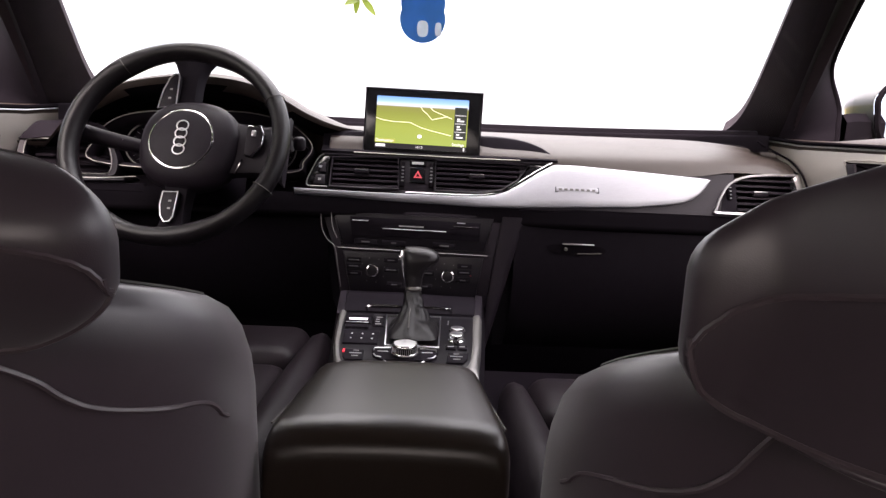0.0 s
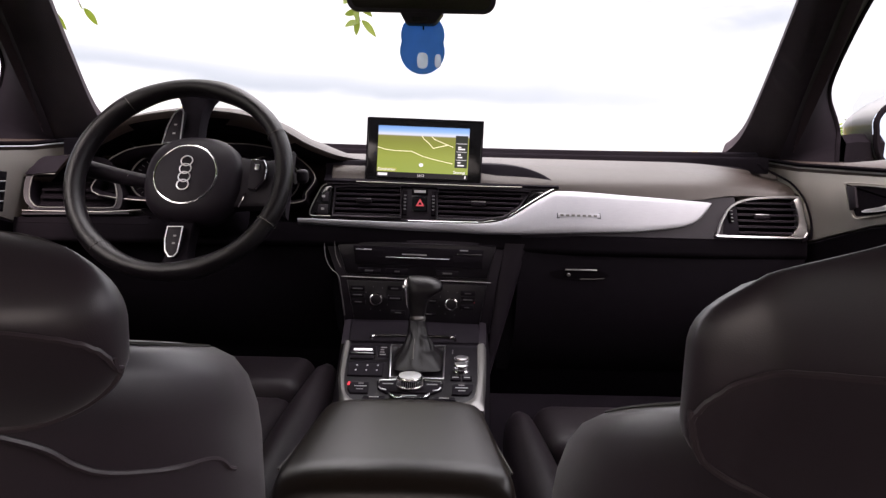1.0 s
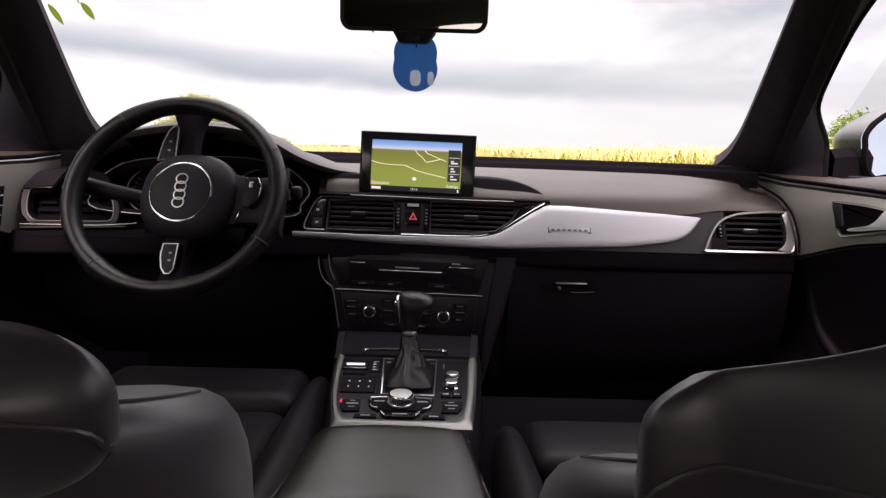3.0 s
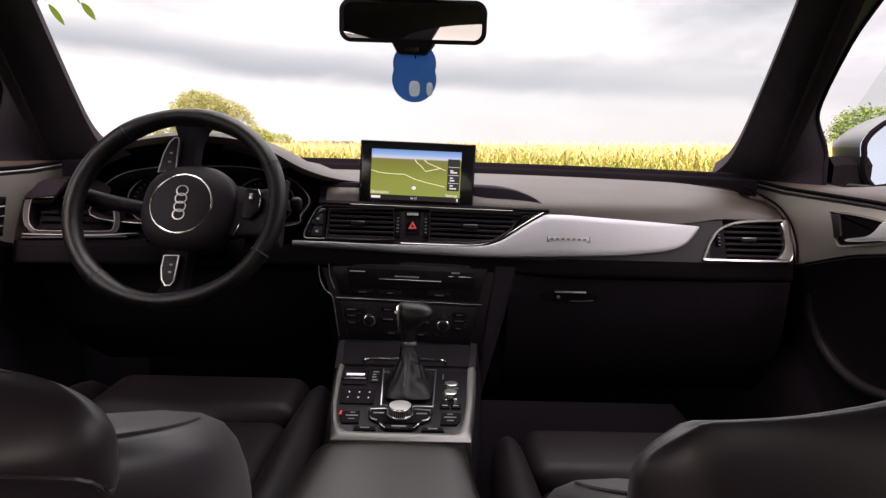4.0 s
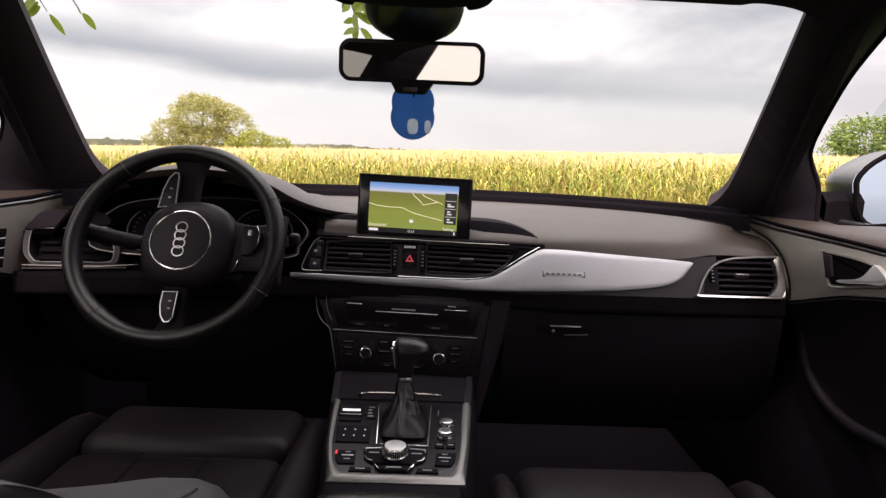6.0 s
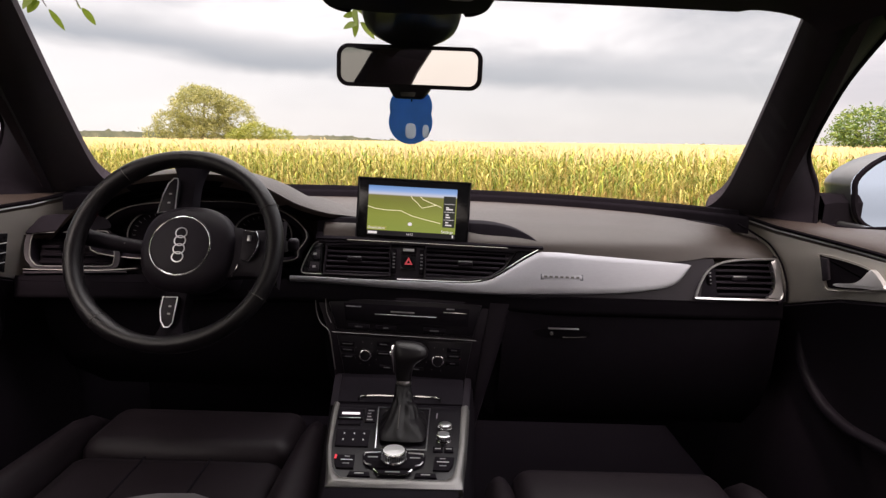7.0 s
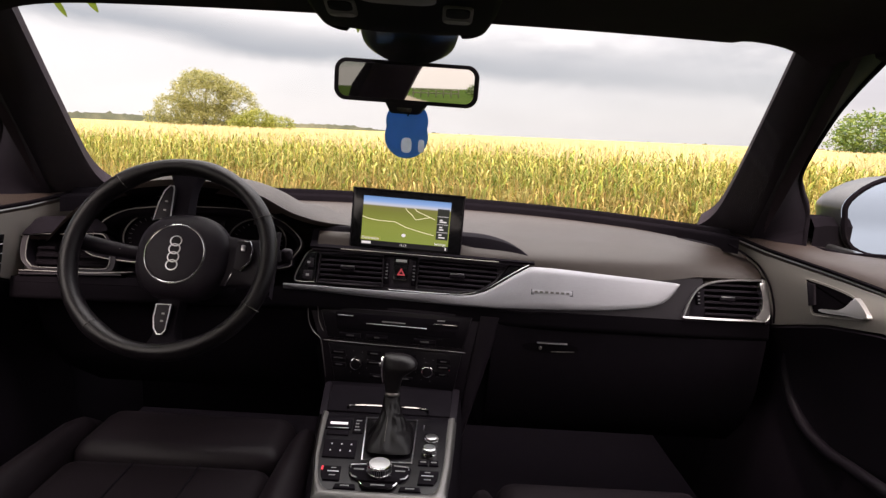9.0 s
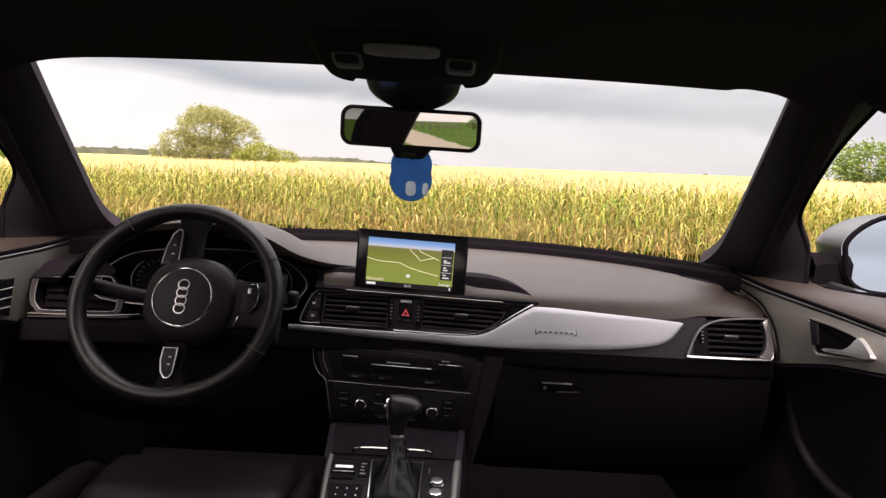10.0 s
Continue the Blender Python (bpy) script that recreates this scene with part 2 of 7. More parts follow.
M_LEAF_BUSH = translucent(mat("yellow_green_leaf", ((0.16, 0.185, 0.025), (0.25, 0.26, 0.035), (0.31, 0.29, 0.055)), 0.5, grain=1.5, per_piece=0.5), 0.3)
M_LEAF_GREEN = translucent(mat("green_leaf", ((0.05, 0.10, 0.02), (0.12, 0.18, 0.03), (0.17, 0.22, 0.04)), 0.5, grain=1.5, per_piece=0.6), 0.3)
M_BARK = mat("grey_bark", (0.12, 0.10, 0.08), 0.9, bump=1.0, bump_scale=30, grain=10, spread=0.3)
M_GRASS = mat("meadow_grass", ((0.02, 0.038, 0.008), (0.032, 0.055, 0.012), (0.055, 0.068, 0.02)), 0.9, grain=2.0, bump=1.0, bump_scale=20, spec=0.0)
M_DIRT = mat("pale_dirt_track", (0.17, 0.145, 0.115), 0.95, grain=4.0, spread=0.25, bump=1.0, bump_scale=30, spec=0.0)
M_HILL = mat("far_woods_and_fields", ((0.055, 0.068, 0.058), (0.10, 0.108, 0.085), (0.20, 0.19, 0.14)), 0.95, grain=0.08, spec=0.0)

# ---- building helpers ----
V = Vector
CAR = Matrix.Translation((0, 1.2, 0.9)) @ Matrix.Rotation(radians(1.4), 4, "Y") @ Matrix.Translation((0, -1.2, -0.9))
BASE = {}


def thing(name, label, category, base=(0, 0, 0), group="", kind="", car=True):
    """An empty at the base of a thing; parts come in the car's own coordinates (or the ground's)."""
    ob = new(name)
    ob.empty_display_size = 0.05
    ob.matrix_basis = (CAR if car else Matrix()) @ Matrix.Translation(base)
    BASE[ob] = V(base)
    return tagged(ob, label, category, group, kind)


def to_mesh(name, bm, material, smooth=40):
    bmesh.ops.recalc_face_normals(bm, faces=bm.faces)
    me = bpy.data.meshes.new(name)
    if smooth:
        for f in bm.faces:
            f.smooth = True
        for e in bm.edges:
            e.smooth = not (len(e.link_faces) == 2 and e.calc_face_angle(0.0) > radians(smooth))
    bm.to_mesh(me)
    bm.free()
    for m in material if isinstance(material, (list, tuple)) else (material,):
        me.materials.append(m)
    return me


def part(name, bm, material, parent, label="", smooth=40):
    bmesh.ops.translate(bm, verts=bm.verts, vec=-BASE[parent])
    ob = new(name, to_mesh(name, bm, material, smooth))
    ob.parent = parent
    BASE[ob] = BASE[parent]
    return tagged(ob, label)


def solid(name, bm, material, label, category, kind="", group="", car=True, smooth=40):
    ob = new(name, to_mesh(name, bm, material, smooth))
    if car:
        ob.matrix_basis = CAR
    BASE[ob] = V((0, 0, 0))
    return tagged(ob, label, category, group, kind)


def cat(pts, n=6, closed=False):
    """A smooth curve through points, n steps to a span."""
    pts = [V(p) for p in pts]
    out, m = [], len(pts)
    for i in range(m if closed else m - 1):
        a, b, c, d = (pts[(i + k) % m] if closed else pts[min(max(i + k, 0), m - 1)] for k in (-1, 0, 1, 2))
        for s in range(n):
            t = s / n
            out.append(0.5 * (2 * b + (c - a) * t + (2 * a - 5 * b + 4 * c - d) * t * t + (3 * b - 3 * c + d - a) * t * t * t))
    if not closed:
        out.append(pts[-1])
    return out


def grid(rows, wrap_u=False, wrap_v=False, caps=False):
    """Quads between rows of points; wrap_u joins the last row to the first, wrap_v closes each row."""
    bm = bmesh.new()
    vs = [[bm.verts.new(p) for p in row] for row in rows]
    nu, nv = len(vs), len(vs[0])
    for i in range(nu if wrap_u else nu - 1):
        for j in range(nv if wrap_v else nv - 1):
            q = (vs[i][j], vs[i][(j + 1) % nv], vs[(i + 1) % nu][(j + 1) % nv], vs[(i + 1) % nu][j])
            if len(set(q)) == 4:
                bm.faces.new(q)
    if caps:
        bm.faces.new(vs[0])
        bm.faces.new(vs[-1][::-1])
    return bm


def thick(bm, t):
    """Gives a sheet a thickness t on its back."""
    bmesh.ops.recalc_face_normals(bm, faces=bm.faces)
    bmesh.ops.solidify(bm, geom=list(bm.faces), thickness=t)
    return bm


def join(*bms):
    out = bmesh.new()
    for b in bms:
        me = bpy.data.meshes.new("scratch")
        b.to_mesh(me)
        b.free()
        out.from_mesh(me)
        bpy.data.meshes.remove(me)
    return out


def tube(path, r, n=8, closed=False, flat=1.0):
    """A round bar along a path; r is one radius or one per point."""
    path = [V(p) for p in path]
    m = len(path)
    rad = r if isinstance(r, (list, tuple)) else [r] * m
    rows, side = [], None
    for i, p in enumerate(path):
        a = path[(i - 1) % m] if closed or i else path[0]
        b = path[(i + 1) % m] if closed or i < m - 1 else path[-1]
        d = (b - a).normalized()
        if side is None:
            side = d.orthogonal().normalized()
        side = (side - d * side.dot(d)).normalized()
        up = d.cross(side)
        rows.append([p + (side * math.cos(k * 2 * math.pi / n) + up * math.sin(k * 2 * math.pi / n) * flat) * rad[i] for k in range(n)])
    return grid(rows, wrap_u=closed, wrap_v=True, caps=not closed)


def rbox(c, s, r=0.004, seg=2, m=None):
    """A box of size s round c with rounded edges."""
    bm = bmesh.new()
    bmesh.ops.create_cube(bm, size=1.0, matrix=Matrix.Diagonal((*s, 1)))
    r = min(r, min(s) * 0.45)
    bmesh.ops.bevel(bm, geom=list(bm.edges), offset=r, segments=seg, profile=0.5, affect="EDGES")
    bmesh.ops.transform(bm, matrix=(m if m else Matrix.Translation(c)), verts=bm.verts)
    return bm


def lathe(profile, n=32, m=None):
    """A turned body: (radius, height) pairs round the local z."""
    rows = [[V((r * math.cos(k * 2 * math.pi / n), r * math.sin(k * 2 * math.pi / n), h)) for k in range(n)] for r, h in profile]
    bm = grid(rows, wrap_v=True, caps=True)
    if m:
        bmesh.ops.transform(bm, matrix=m, verts=bm.verts)
    return bm


def slab(front, back, bevel=0.0, seg=2):
    """A plate between two rings of points, with its front edge rounded."""
    bm = bmesh.new()
    a, b = [bm.verts.new(p) for p in front], [bm.verts.new(p) for p in back]
    f = bm.faces.new(a)
    bm.faces.new(b[::-1])
    for i in range(len(a)):
        j = (i + 1) % len(a)
        bm.faces.new((a[j], a[i], b[i], b[j]))
    if bevel:
        bmesh.ops.bevel(bm, geom=list(f.edges), offset=bevel, segments=seg, profile=0.5, affect="EDGES")
    return bm


def ring_plate(outer, inner, outer_back, inner_back, bevel=0.0):
    """A frame between two outlines of equally many points."""
    rows = [outer_back, outer, inner, inner_back]
    bm = grid([list(r) for r in zip(*rows)], wrap_u=True)
    if bevel:
        sharp = [e for e in bm.edges if len(e.link_faces) == 2 and e.calc_face_angle(0) > 0.8]
        bmesh.ops.bevel(bm, geom=sharp, offset=bevel, segments=2, profile=0.5, affect="EDGES")
    return bm


def interp(x, table):
    return float(np.interp(x, [a for a, _ in table], [b for _, b in table]))


def shrink(pts, d):
    """Moves each point of a flat closed outline inwards by about d."""
    c = sum((V(p) for p in pts), V((0,) * len(pts[0]))) / len(pts)
    out, m = [], len(pts)
    for i in range(m):
        a, b = V(pts[i - 1]), V(pts[(i + 1) % m])
        t = (b - a).normalized()
        nrm = V((-t[1], t[0]))
        if nrm.dot(c - V(pts[i])) < 0:
            nrm = -nrm
        out.append(V(pts[i]) + nrm * d)
    return out


def words(text, size, material, parent, m, name="lettering"):
    """Raised lettering as a mesh, centred, in the local xy plane of m."""
    cu = bpy.data.curves.new(name, "FONT")
    cu.body, cu.size, cu.align_x, cu.align_y, cu.extrude = text, size, "CENTER", "CENTER", 0.0001
    ob = bpy.data.objects.new(name, cu)
    me = bpy.data.meshes.new_from_object(ob)
    bpy.data.objects.remove(ob)
    bm = bmesh.new()
    bm.from_mesh(me)
    bpy.data.meshes.remove(me)
    bmesh.ops.transform(bm, matrix=m, verts=bm.verts)
    return part(name, bm, material, parent, smooth=0)

# ---- the car's shell ----
def base_y(x):
    """Where the windscreen meets the dashboard."""
    return 1.60 - 0.34 * (abs(x) / 0.74) ** 2.6


def screen_point(u, v):
    """The windscreen: u across (-1 to 1), v from its foot to its head."""
    x0, x1 = 0.72 * u, 0.585 * u
    foot = V((x0, base_y(x0) + 0.005, 1.016))
    head = V((x1, 0.925 - 0.035 * u * u, 1.364 - 0.013 * u * u))
    p = foot.lerp(head, v)
    p.z += 0.028 * math.sin(math.pi * v) * (1 - 0.3 * u * u)
    return p


bm = grid([[screen_point(-1.03 + 2.06 * i / 16, -0.03 + 1.06 * j / 10) for j in range(11)] for i in range(17)])
ob = solid("window_1", thick(bm, 0.004), M_PANE, "clear curved windscreen glass above the dashboard", "windscreen", kind="structure")
ob.visible_shadow = False

# headliner: a domed sheet with a rounded front edge over the windscreen's head
rows = []
for i in range(81):
    u = -1 + 2 * i / 80
    row = []
    for j in range(22):
        v = j / 21
        y = 0.93 - 0.035 * u * u - 1.93 * v
        w = 0.60 + 0.06 * math.sin(math.pi * min(1, v * 1.15))
        z = 1.364 - 0.013 * u * u + 0.092 * math.sin(math.pi * min(1.0, v * 0.66 + 0.02)) * (1 - 0.5 * abs(u) ** 3) - 0.03 * abs(u) ** (22 if u > 0 else 14)
        rear = min(1.0, max(0.0, (v - 0.40) / 0.30))
        z += 0.062 * rear * rear * (3 - 2 * rear) * (1 - 0.35 * abs(u) ** 4)
        z -= (0.0145 - 0.005 * u) * max(0.0, 1 - 2.2 * v)
        if j == 0:
            z -= 0.004
        lift_ = min(1.0, max(0.0, (u - 0.79) / 0.05))
        z += 0.005 * lift_ * lift_ * (3 - 2 * lift_) * max(0.0, 1 - 4 * v)
        row.append(V((w * u, y, z)))
    rows.append(row)
solid("ceiling", thick(grid(rows), -0.03), M_FABRIC, "black fabric headliner under the car roof", "headliner", kind="structure")

# roof skin closing the car above
rows = [[V((0.70 * (-1 + 2 * i / 12), 0.97 - 1.99 * j / 10, 1.585 - 0.05 * abs(-1 + 2 * i / 12) ** 3 - 0.05 * (abs(j / 10 - 0.5) * 2) ** 2)) for j in range(11)] for i in range(13)]
solid("roof", thick(grid(rows), 0.012), M_PAINT, "grey painted outer roof skin of the car", "roof", kind="structure")


def pillar_mesh(s):
    """The front roof pillar with its fabric cover, from the dashboard's end up to the roof."""
    inset = 0.011 if s < 0 else 0.004
    foot, head = V((0.706 - inset, 1.362, 1.020)), V((0.588 - inset, 0.915, 1.350))

    def edge(dx, dy, dz, w):
        """A line along the pillar, set off from its inner edge; w opens it out towards the foot."""
        out_ = []
        for k in range(109):
            t = -0.06 + 1.06 * k / 108
            p = foot.lerp(head, t) + V((dx + 0.006 * math.sin(math.pi * t), dy, dz + 0.010 * math.sin(math.pi * t)))
            p.x += w * (1 - t)
            p.y -= 0.7 * w * (1 - t)
            out_.append(p)
        return out_

    inner = edge(0, 0, 0, 0)
    for k, p in enumerate(inner):
        p.x -= 0.030 * (1 - max(0, k - 6) / 102) ** 16
    face = edge(0.024, -0.035, -0.008, 0.002)
    mid_ = edge(0.060, -0.060, -0.012, 0.020)
    back = edge(0.066, -0.030, 0.016, 0.020)
    far = [p + V((0.018, 0.03, 0.024)) for p in inner]
    rows = [[V((s * p.x, p.y, p.z)) for p in ring] for ring in zip(inner, face, mid_, back, far)]
    return grid(rows, wrap_v=True, caps=True)


def surround_mesh(s):
    """The black upper door frame between the pillar's cover and the side window."""
    out_line = cat([(0.846, 1.236, 0.985), (0.848, 1.242, 1.035), (0.849, 1.250, 1.074), (0.813, 1.230, 1.126), (0.785, 1.186, 1.167)] + ([(0.735, 1.035, 1.246), (0.690, 0.908, 1.317), (0.658, 0.82, 1.345)] if s < 0 else [(0.740, 1.055, 1.252), (0.734, 0.995, 1.301), (0.708, 0.90, 1.340), (0.668, 0.80, 1.366)]), 4)
    foot, head = V((0.760, 1.300, 0.965)), V((0.618, 0.86, 1.345))
    rows = []
    for k, p in enumerate(out_line):
        t = max(0, k - 4) / (len(out_line) - 5)
        q = foot.lerp(head, t) + V((0, 0, 0.035 * min(1, k / 4) * (1 - t)))
        rows.append([V((s * c.x, c.y, c.z)) for c in (q, q.lerp(p, 0.5) + V((-0.004, -0.006, 0)), p, p + V((0.02, 0.025, 0.012)), q + V((0.03, 0.03, 0.02)))])
    return grid(rows, wrap_v=True, caps=True)


for s, side in ((-1, "driver"), (1, "passenger")):
    ob = solid("pillar", pillar_mesh(s), M_PILLAR, f"black fabric-covered front roof pillar on the {side} side", "roof pillar", kind="structure", group="front pillars", smooth=60)
    solid("window_surround", surround_mesh(s), M_DEEP, f"black door frame panel beside the {side}'s window", "door frame", kind="structure", group="door frames", smooth=60)
    # small moulded airbag badge near the top of the pillar's cover
    c = V((s * 0.672, 0.985, 1.281))
    bmm = lathe([(0.012, 0), (0.012, 0.002), (0.0095, 0.002), (0.0095, 0.001)], 20, Matrix.Translation(c) @ V((-s * 0.6, -0.75, -0.25)).to_track_quat("Z", "Y").to_matrix().to_4x4())
    part("badge", bmm, M_BLACK, ob)

# rear pillars and side posts, closing the cabin behind the camera
for s in (-1, 1):
    for pts, r in (([(0.80, -0.02, 0.98), (0.74, -0.05, 1.18), (0.62, -0.08, 1.36)], 0.055),):
        bm = tube(cat([(s * x, y, z) for x, y, z in pts], 4), r, 10, flat=0.5)
        solid("side_post", bm, M_PILLAR, "dark fabric-covered roof post beside a side window", "roof pillar", kind="structure", group="side posts")
    bm = grid([[V((s * x, y, z)) for x, y in ((a, -1.06), (b, -1.09), (b, -1.13), (a, -1.10))] for z, a, b in ((0.97, 0.87, 0.66), (1.10, 0.865, 0.60), (1.18, 0.855, 0.56), (1.25, 0.835, 0.525), (1.33, 0.78, 0.485), (1.52, 0.66, 0.36))], wrap_v=True, caps=True)
    solid("side_post", bm, M_PILLAR, "broad dark rear roof post beside the rear window", "roof pillar", kind="structure", group="rear posts")
    rail = cat([(s * 0.672, 0.84, 1.352), (s * 0.685, 0.3, 1.39), (s * 0.68, -0.3, 1.445), (s * 0.665, -1.10, 1.455), (s * 0.62, -1.30, 1.42)], 5)
    solid("roof_rail", tube(rail, 0.035, 8), M_FABRIC, "black-lined roof rail above the side windows", "roof rail", kind="structure", group="roof rails")

# floor, firewall, rear wall and rear bench
bm = join(rbox((0, 0.3, 0.27), (1.62, 3.5, 0.05), 0.01), rbox((0, 1.78, 0.59), (1.72, 0.05, 0.68), 0.01), rbox((-0.83, 1.5, 0.58), (0.06, 0.62, 0.68), 0.01), rbox((0.83, 1.5, 0.58), (0.06, 0.62, 0.68), 0.01), rbox((-0.84, 0.2, 0.34), (0.06, 3.2, 0.2), 0.01), rbox((0.84, 0.2, 0.34), (0.06, 3.2, 0.2), 0.01), rbox((0, -1.42, 0.60), (1.56, 0.06, 0.66), 0.02))
solid("floor", bm, M_CARPET, "black carpeted car floor and footwells", "car floor", kind="structure")
ob = solid("window_2", grid([[V((x, -1.40, 0.97)), V((x * 0.9, -1.00, 1.51))] for x in (-0.66, -0.3, 0, 0.3, 0.66)]), M_PANE_REAR, "rear window behind the parcel shelf, its tint added to cut light", "rear window", kind="structure")
ob.visible_shadow = False
bench = thing("rear_bench", "black leather rear bench seat", "car seat", (0, -0.8, 0.3))
part("seat_cushion", rbox((0, -0.72, 0.47), (1.30, 0.50, 0.20), 0.05, 3), M_LEATHER, bench)
part("backrest", rbox((0, -1.08, 0.76), (1.30, 0.16, 0.54), 0.05, 3), M_LEATHER, bench)
# out of view, added to block low rear-window light from the front seats
for x, w in ((-0.42, 0.30), (0.0, 0.26), (0.42, 0.30)):
    part("shading_headrest", rbox((x, -1.11, 1.045), (w, 0.10, 0.15), 0.04, 3), M_LEATHER, bench)
solid("parcel_shelf", rbox((0, -1.27, 0.96), (1.36, 0.30, 0.03), 0.01), M_CARPET, "black carpeted shelf below the rear window", "parcel shelf", kind="structure")

# ---- dashboard ----
FACE = [(-0.80, 1.150), (-0.50, 1.172), (-0.22, 1.198), (0.0, 1.190), (0.12, 1.178), (0.30, 1.158), (0.57, 1.160), (0.80, 1.168)]


def face_y(x):
    s = 0.03
    return (interp(x - s, FACE) + interp(x, FACE) + interp(x + s, FACE)) / 3


def F(x, z, o=0.0):
    """A point of the sloping fascia, o metres proud of it."""
    return V((x, face_y(x) + 0.45 * (z - 0.88) - 0.91 * o, z + 0.41 * o))


def fplate(outline, o0, o1, bevel=0.002):
    return slab([F(x, z, o1) for x, z in outline], [F(x, z, o0) for x, z in outline], bevel)


def fstrip(top, bottom, x0, x1, n, o0, o1, crown=0.0, tuck=None):
    """A plate between two edges z(x), divided along x so that it follows the fascia."""
    rows = []
    for i in range(n + 1):
        x = x0 + (x1 - x0) * i / n
        a, b = interp(x, top), interp(x, bottom)
        if a - b < 0.0006:
            a, b = a + 0.0003, b - 0.0003
        ring = [F(x, a, o0), F(x, a, o1 - 0.0015), F(x, a - min(0.0015, (a - b) * 0.2), o1)]
        d = interp(x, tuck) if tuck else 0.0
        ring += [F(x, b + (a - b) * k / 6, o1 + crown * math.sin(math.pi * k / 6) - d * (1 - k / 6)) for k in (5, 4, 3, 2, 1)]
        ring += [F(x, b + min(0.0015, (a - b) * 0.2), o1 - d), F(x, b, o1 - 0.0015 - d), F(x, b, o0)]
        rows.append(ring)
    return grid(rows, wrap_v=True, caps=True)


dash = thing("dashboard", "black grained dashboard with brushed aluminium inlay and air vents", "dashboard", (0, 1.3, 0.9))


def end_x(y):
    """Half the dashboard's width at the depth y."""
    return interp(y, [(1.10, 0.757), (1.20, 0.757), (1.25, 0.745), (1.31, 0.722), (1.37, 0.702), (1.65, 0.70)])


def recess(x):
    """How far the pad stands back behind the instrument cluster (0 to 1)."""
    k = max(0.0, min(1.0, (x + 0.745) / 0.035)) * max(0.0, min(1.0, (-0.19 - x) / 0.03))
    return k * k * (3 - 2 * k)


def dash_profile(x):
    f = face_y(x) + 0.07 * recess(x)
    yb = base_y(x * 0.9)
    t = interp(x, [(0.25, 0.935), (0.31, 0.9352), (0.42, 0.9295), (0.505, 0.925), (0.56, 0.9235), (0.60, 0.929), (0.64, 0.935)])
    y1 = min(max(1.262, f + 0.078), yb - 0.045)
    y2 = min(max(1.232, f + 0.052), y1 - 0.028)
    ya = max(yb - 0.05, y1 + 0.014)
    side = max(0.0, (abs(x) - 0.60) / 0.19)
    drop = 0.02 * side ** 2 + (0.03 * max(0.0, min(1.0, (-0.64 - x) / 0.07)) if x < 0 else 0.0)
    pts = [(yb + 0.06, 0.968), (yb, 0.993 - drop), (ya, 0.996 - drop)]
    for k in (0.25, 0.5, 0.75):
        y = ya * (1 - k) + y1 * k
        pts.append((y, 0.996 - drop + 0.004 * math.sin(math.pi * k) - 0.009 * k ** 1.6))
    y3 = min(f + 0.047, y2 - 0.012)
    pts += [(y1, 0.985 - drop), (y2, 0.9755 - drop), (y3, 0.9635 - drop * 0.8), (min(f + 0.032, y3 - 0.006), 0.950 - drop * 0.5), (min(f + 0.45 * (t - 0.88), y3 - 0.012), t)]
    return [V((x * end_x(p[0]) / 0.79, p[0], p[1])) for p in cat([(y, z, 0) for y, z in pts], 3)]


rows = []
for i in range(61):
    x = -0.79 + 1.58 * i / 60
    d = 0.07 * recess(x)
    rows.append(dash_profile(x) + [F(x * 0.958, 0.934, -0.032 - d), F(x * 0.958, 0.90, -0.034 - d), F(x * 0.958, 0.856, -0.032), V((x * 0.88, 1.42, 0.84)), V((x * 0.88, 1.62, 0.9))])
part("upper_pad", grid(rows, wrap_v=True, caps=True), M_PAD, dash, "brownish black grained soft upper pad", smooth=55)

# dark lip along the foot of the windscreen
rows = []
for i in range(41):
    x = -0.712 + 1.424 * i / 40
    y = base_y(x)
    wide = 0.022 * (abs(x) / 0.7) ** 3
    rows.append([V((x, y + 0.03, 0.985)), V((x, y + 0.02, 1.021)), V((x, y + 0.006, 1.023)), V((x, y - 0.002, 1.020)), V((x, y - 0.006, 1.012)), V((x, y - 0.018 - wide, 1.0115)), V((x, y - 0.023 - wide, 1.0100)), V((x, y - 0.026 - wide, 1.0065)), V((x, y - 0.028 - wide, 0.978))])
part("windscreen_lip", grid(rows, wrap_v=True, caps=True), M_RUBBER_SHADE, dash, "dark moulded lip under the windscreen")

# lower band and knee panels
rows = []
for i in range(61):
    x = -0.757 + 1.514 * i / 60
    f = face_y(x)
    rows.append([F(x, 0.864, -0.03), F(x, 0.862, -0.004), F(x, 0.850, -0.005), F(x, 0.838, -0.009), F(x, 0.831, -0.0115), F(x, 0.8265, -0.013), F(x, 0.8235, -0.018), F(x, 0.823, -0.03), V((x, 1.40, 0.84))])
# blackened: the shade under the fascia is put into the band's colour
part("lower_band", grid(rows, wrap_v=True, caps=True), M_RUBBER_SHADE, dash)
rows = []
for i in range(31):
    x = 0.196 + 0.559 * i / 30
    rows.append([V((x, 1.170, 0.8215)), V((x, 1.158, 0.818)), V((x, 1.156, 0.805)), V((x, 1.164, 0.70)), V((x, 1.19, 0.62)), V((x, 1.25, 0.55)), V((x, 1.45, 0.48)), V((x, 1.45, 0.80))])
glove = part("glovebox_lid", grid(rows, wrap_v=True, caps=True), M_DEEP, dash, "dark glovebox lid")
part("latch", rbox((0.318, 1.156, 0.785), (0.062, 0.008, 0.0026), 0.0012), M_DULLCHROME, glove)
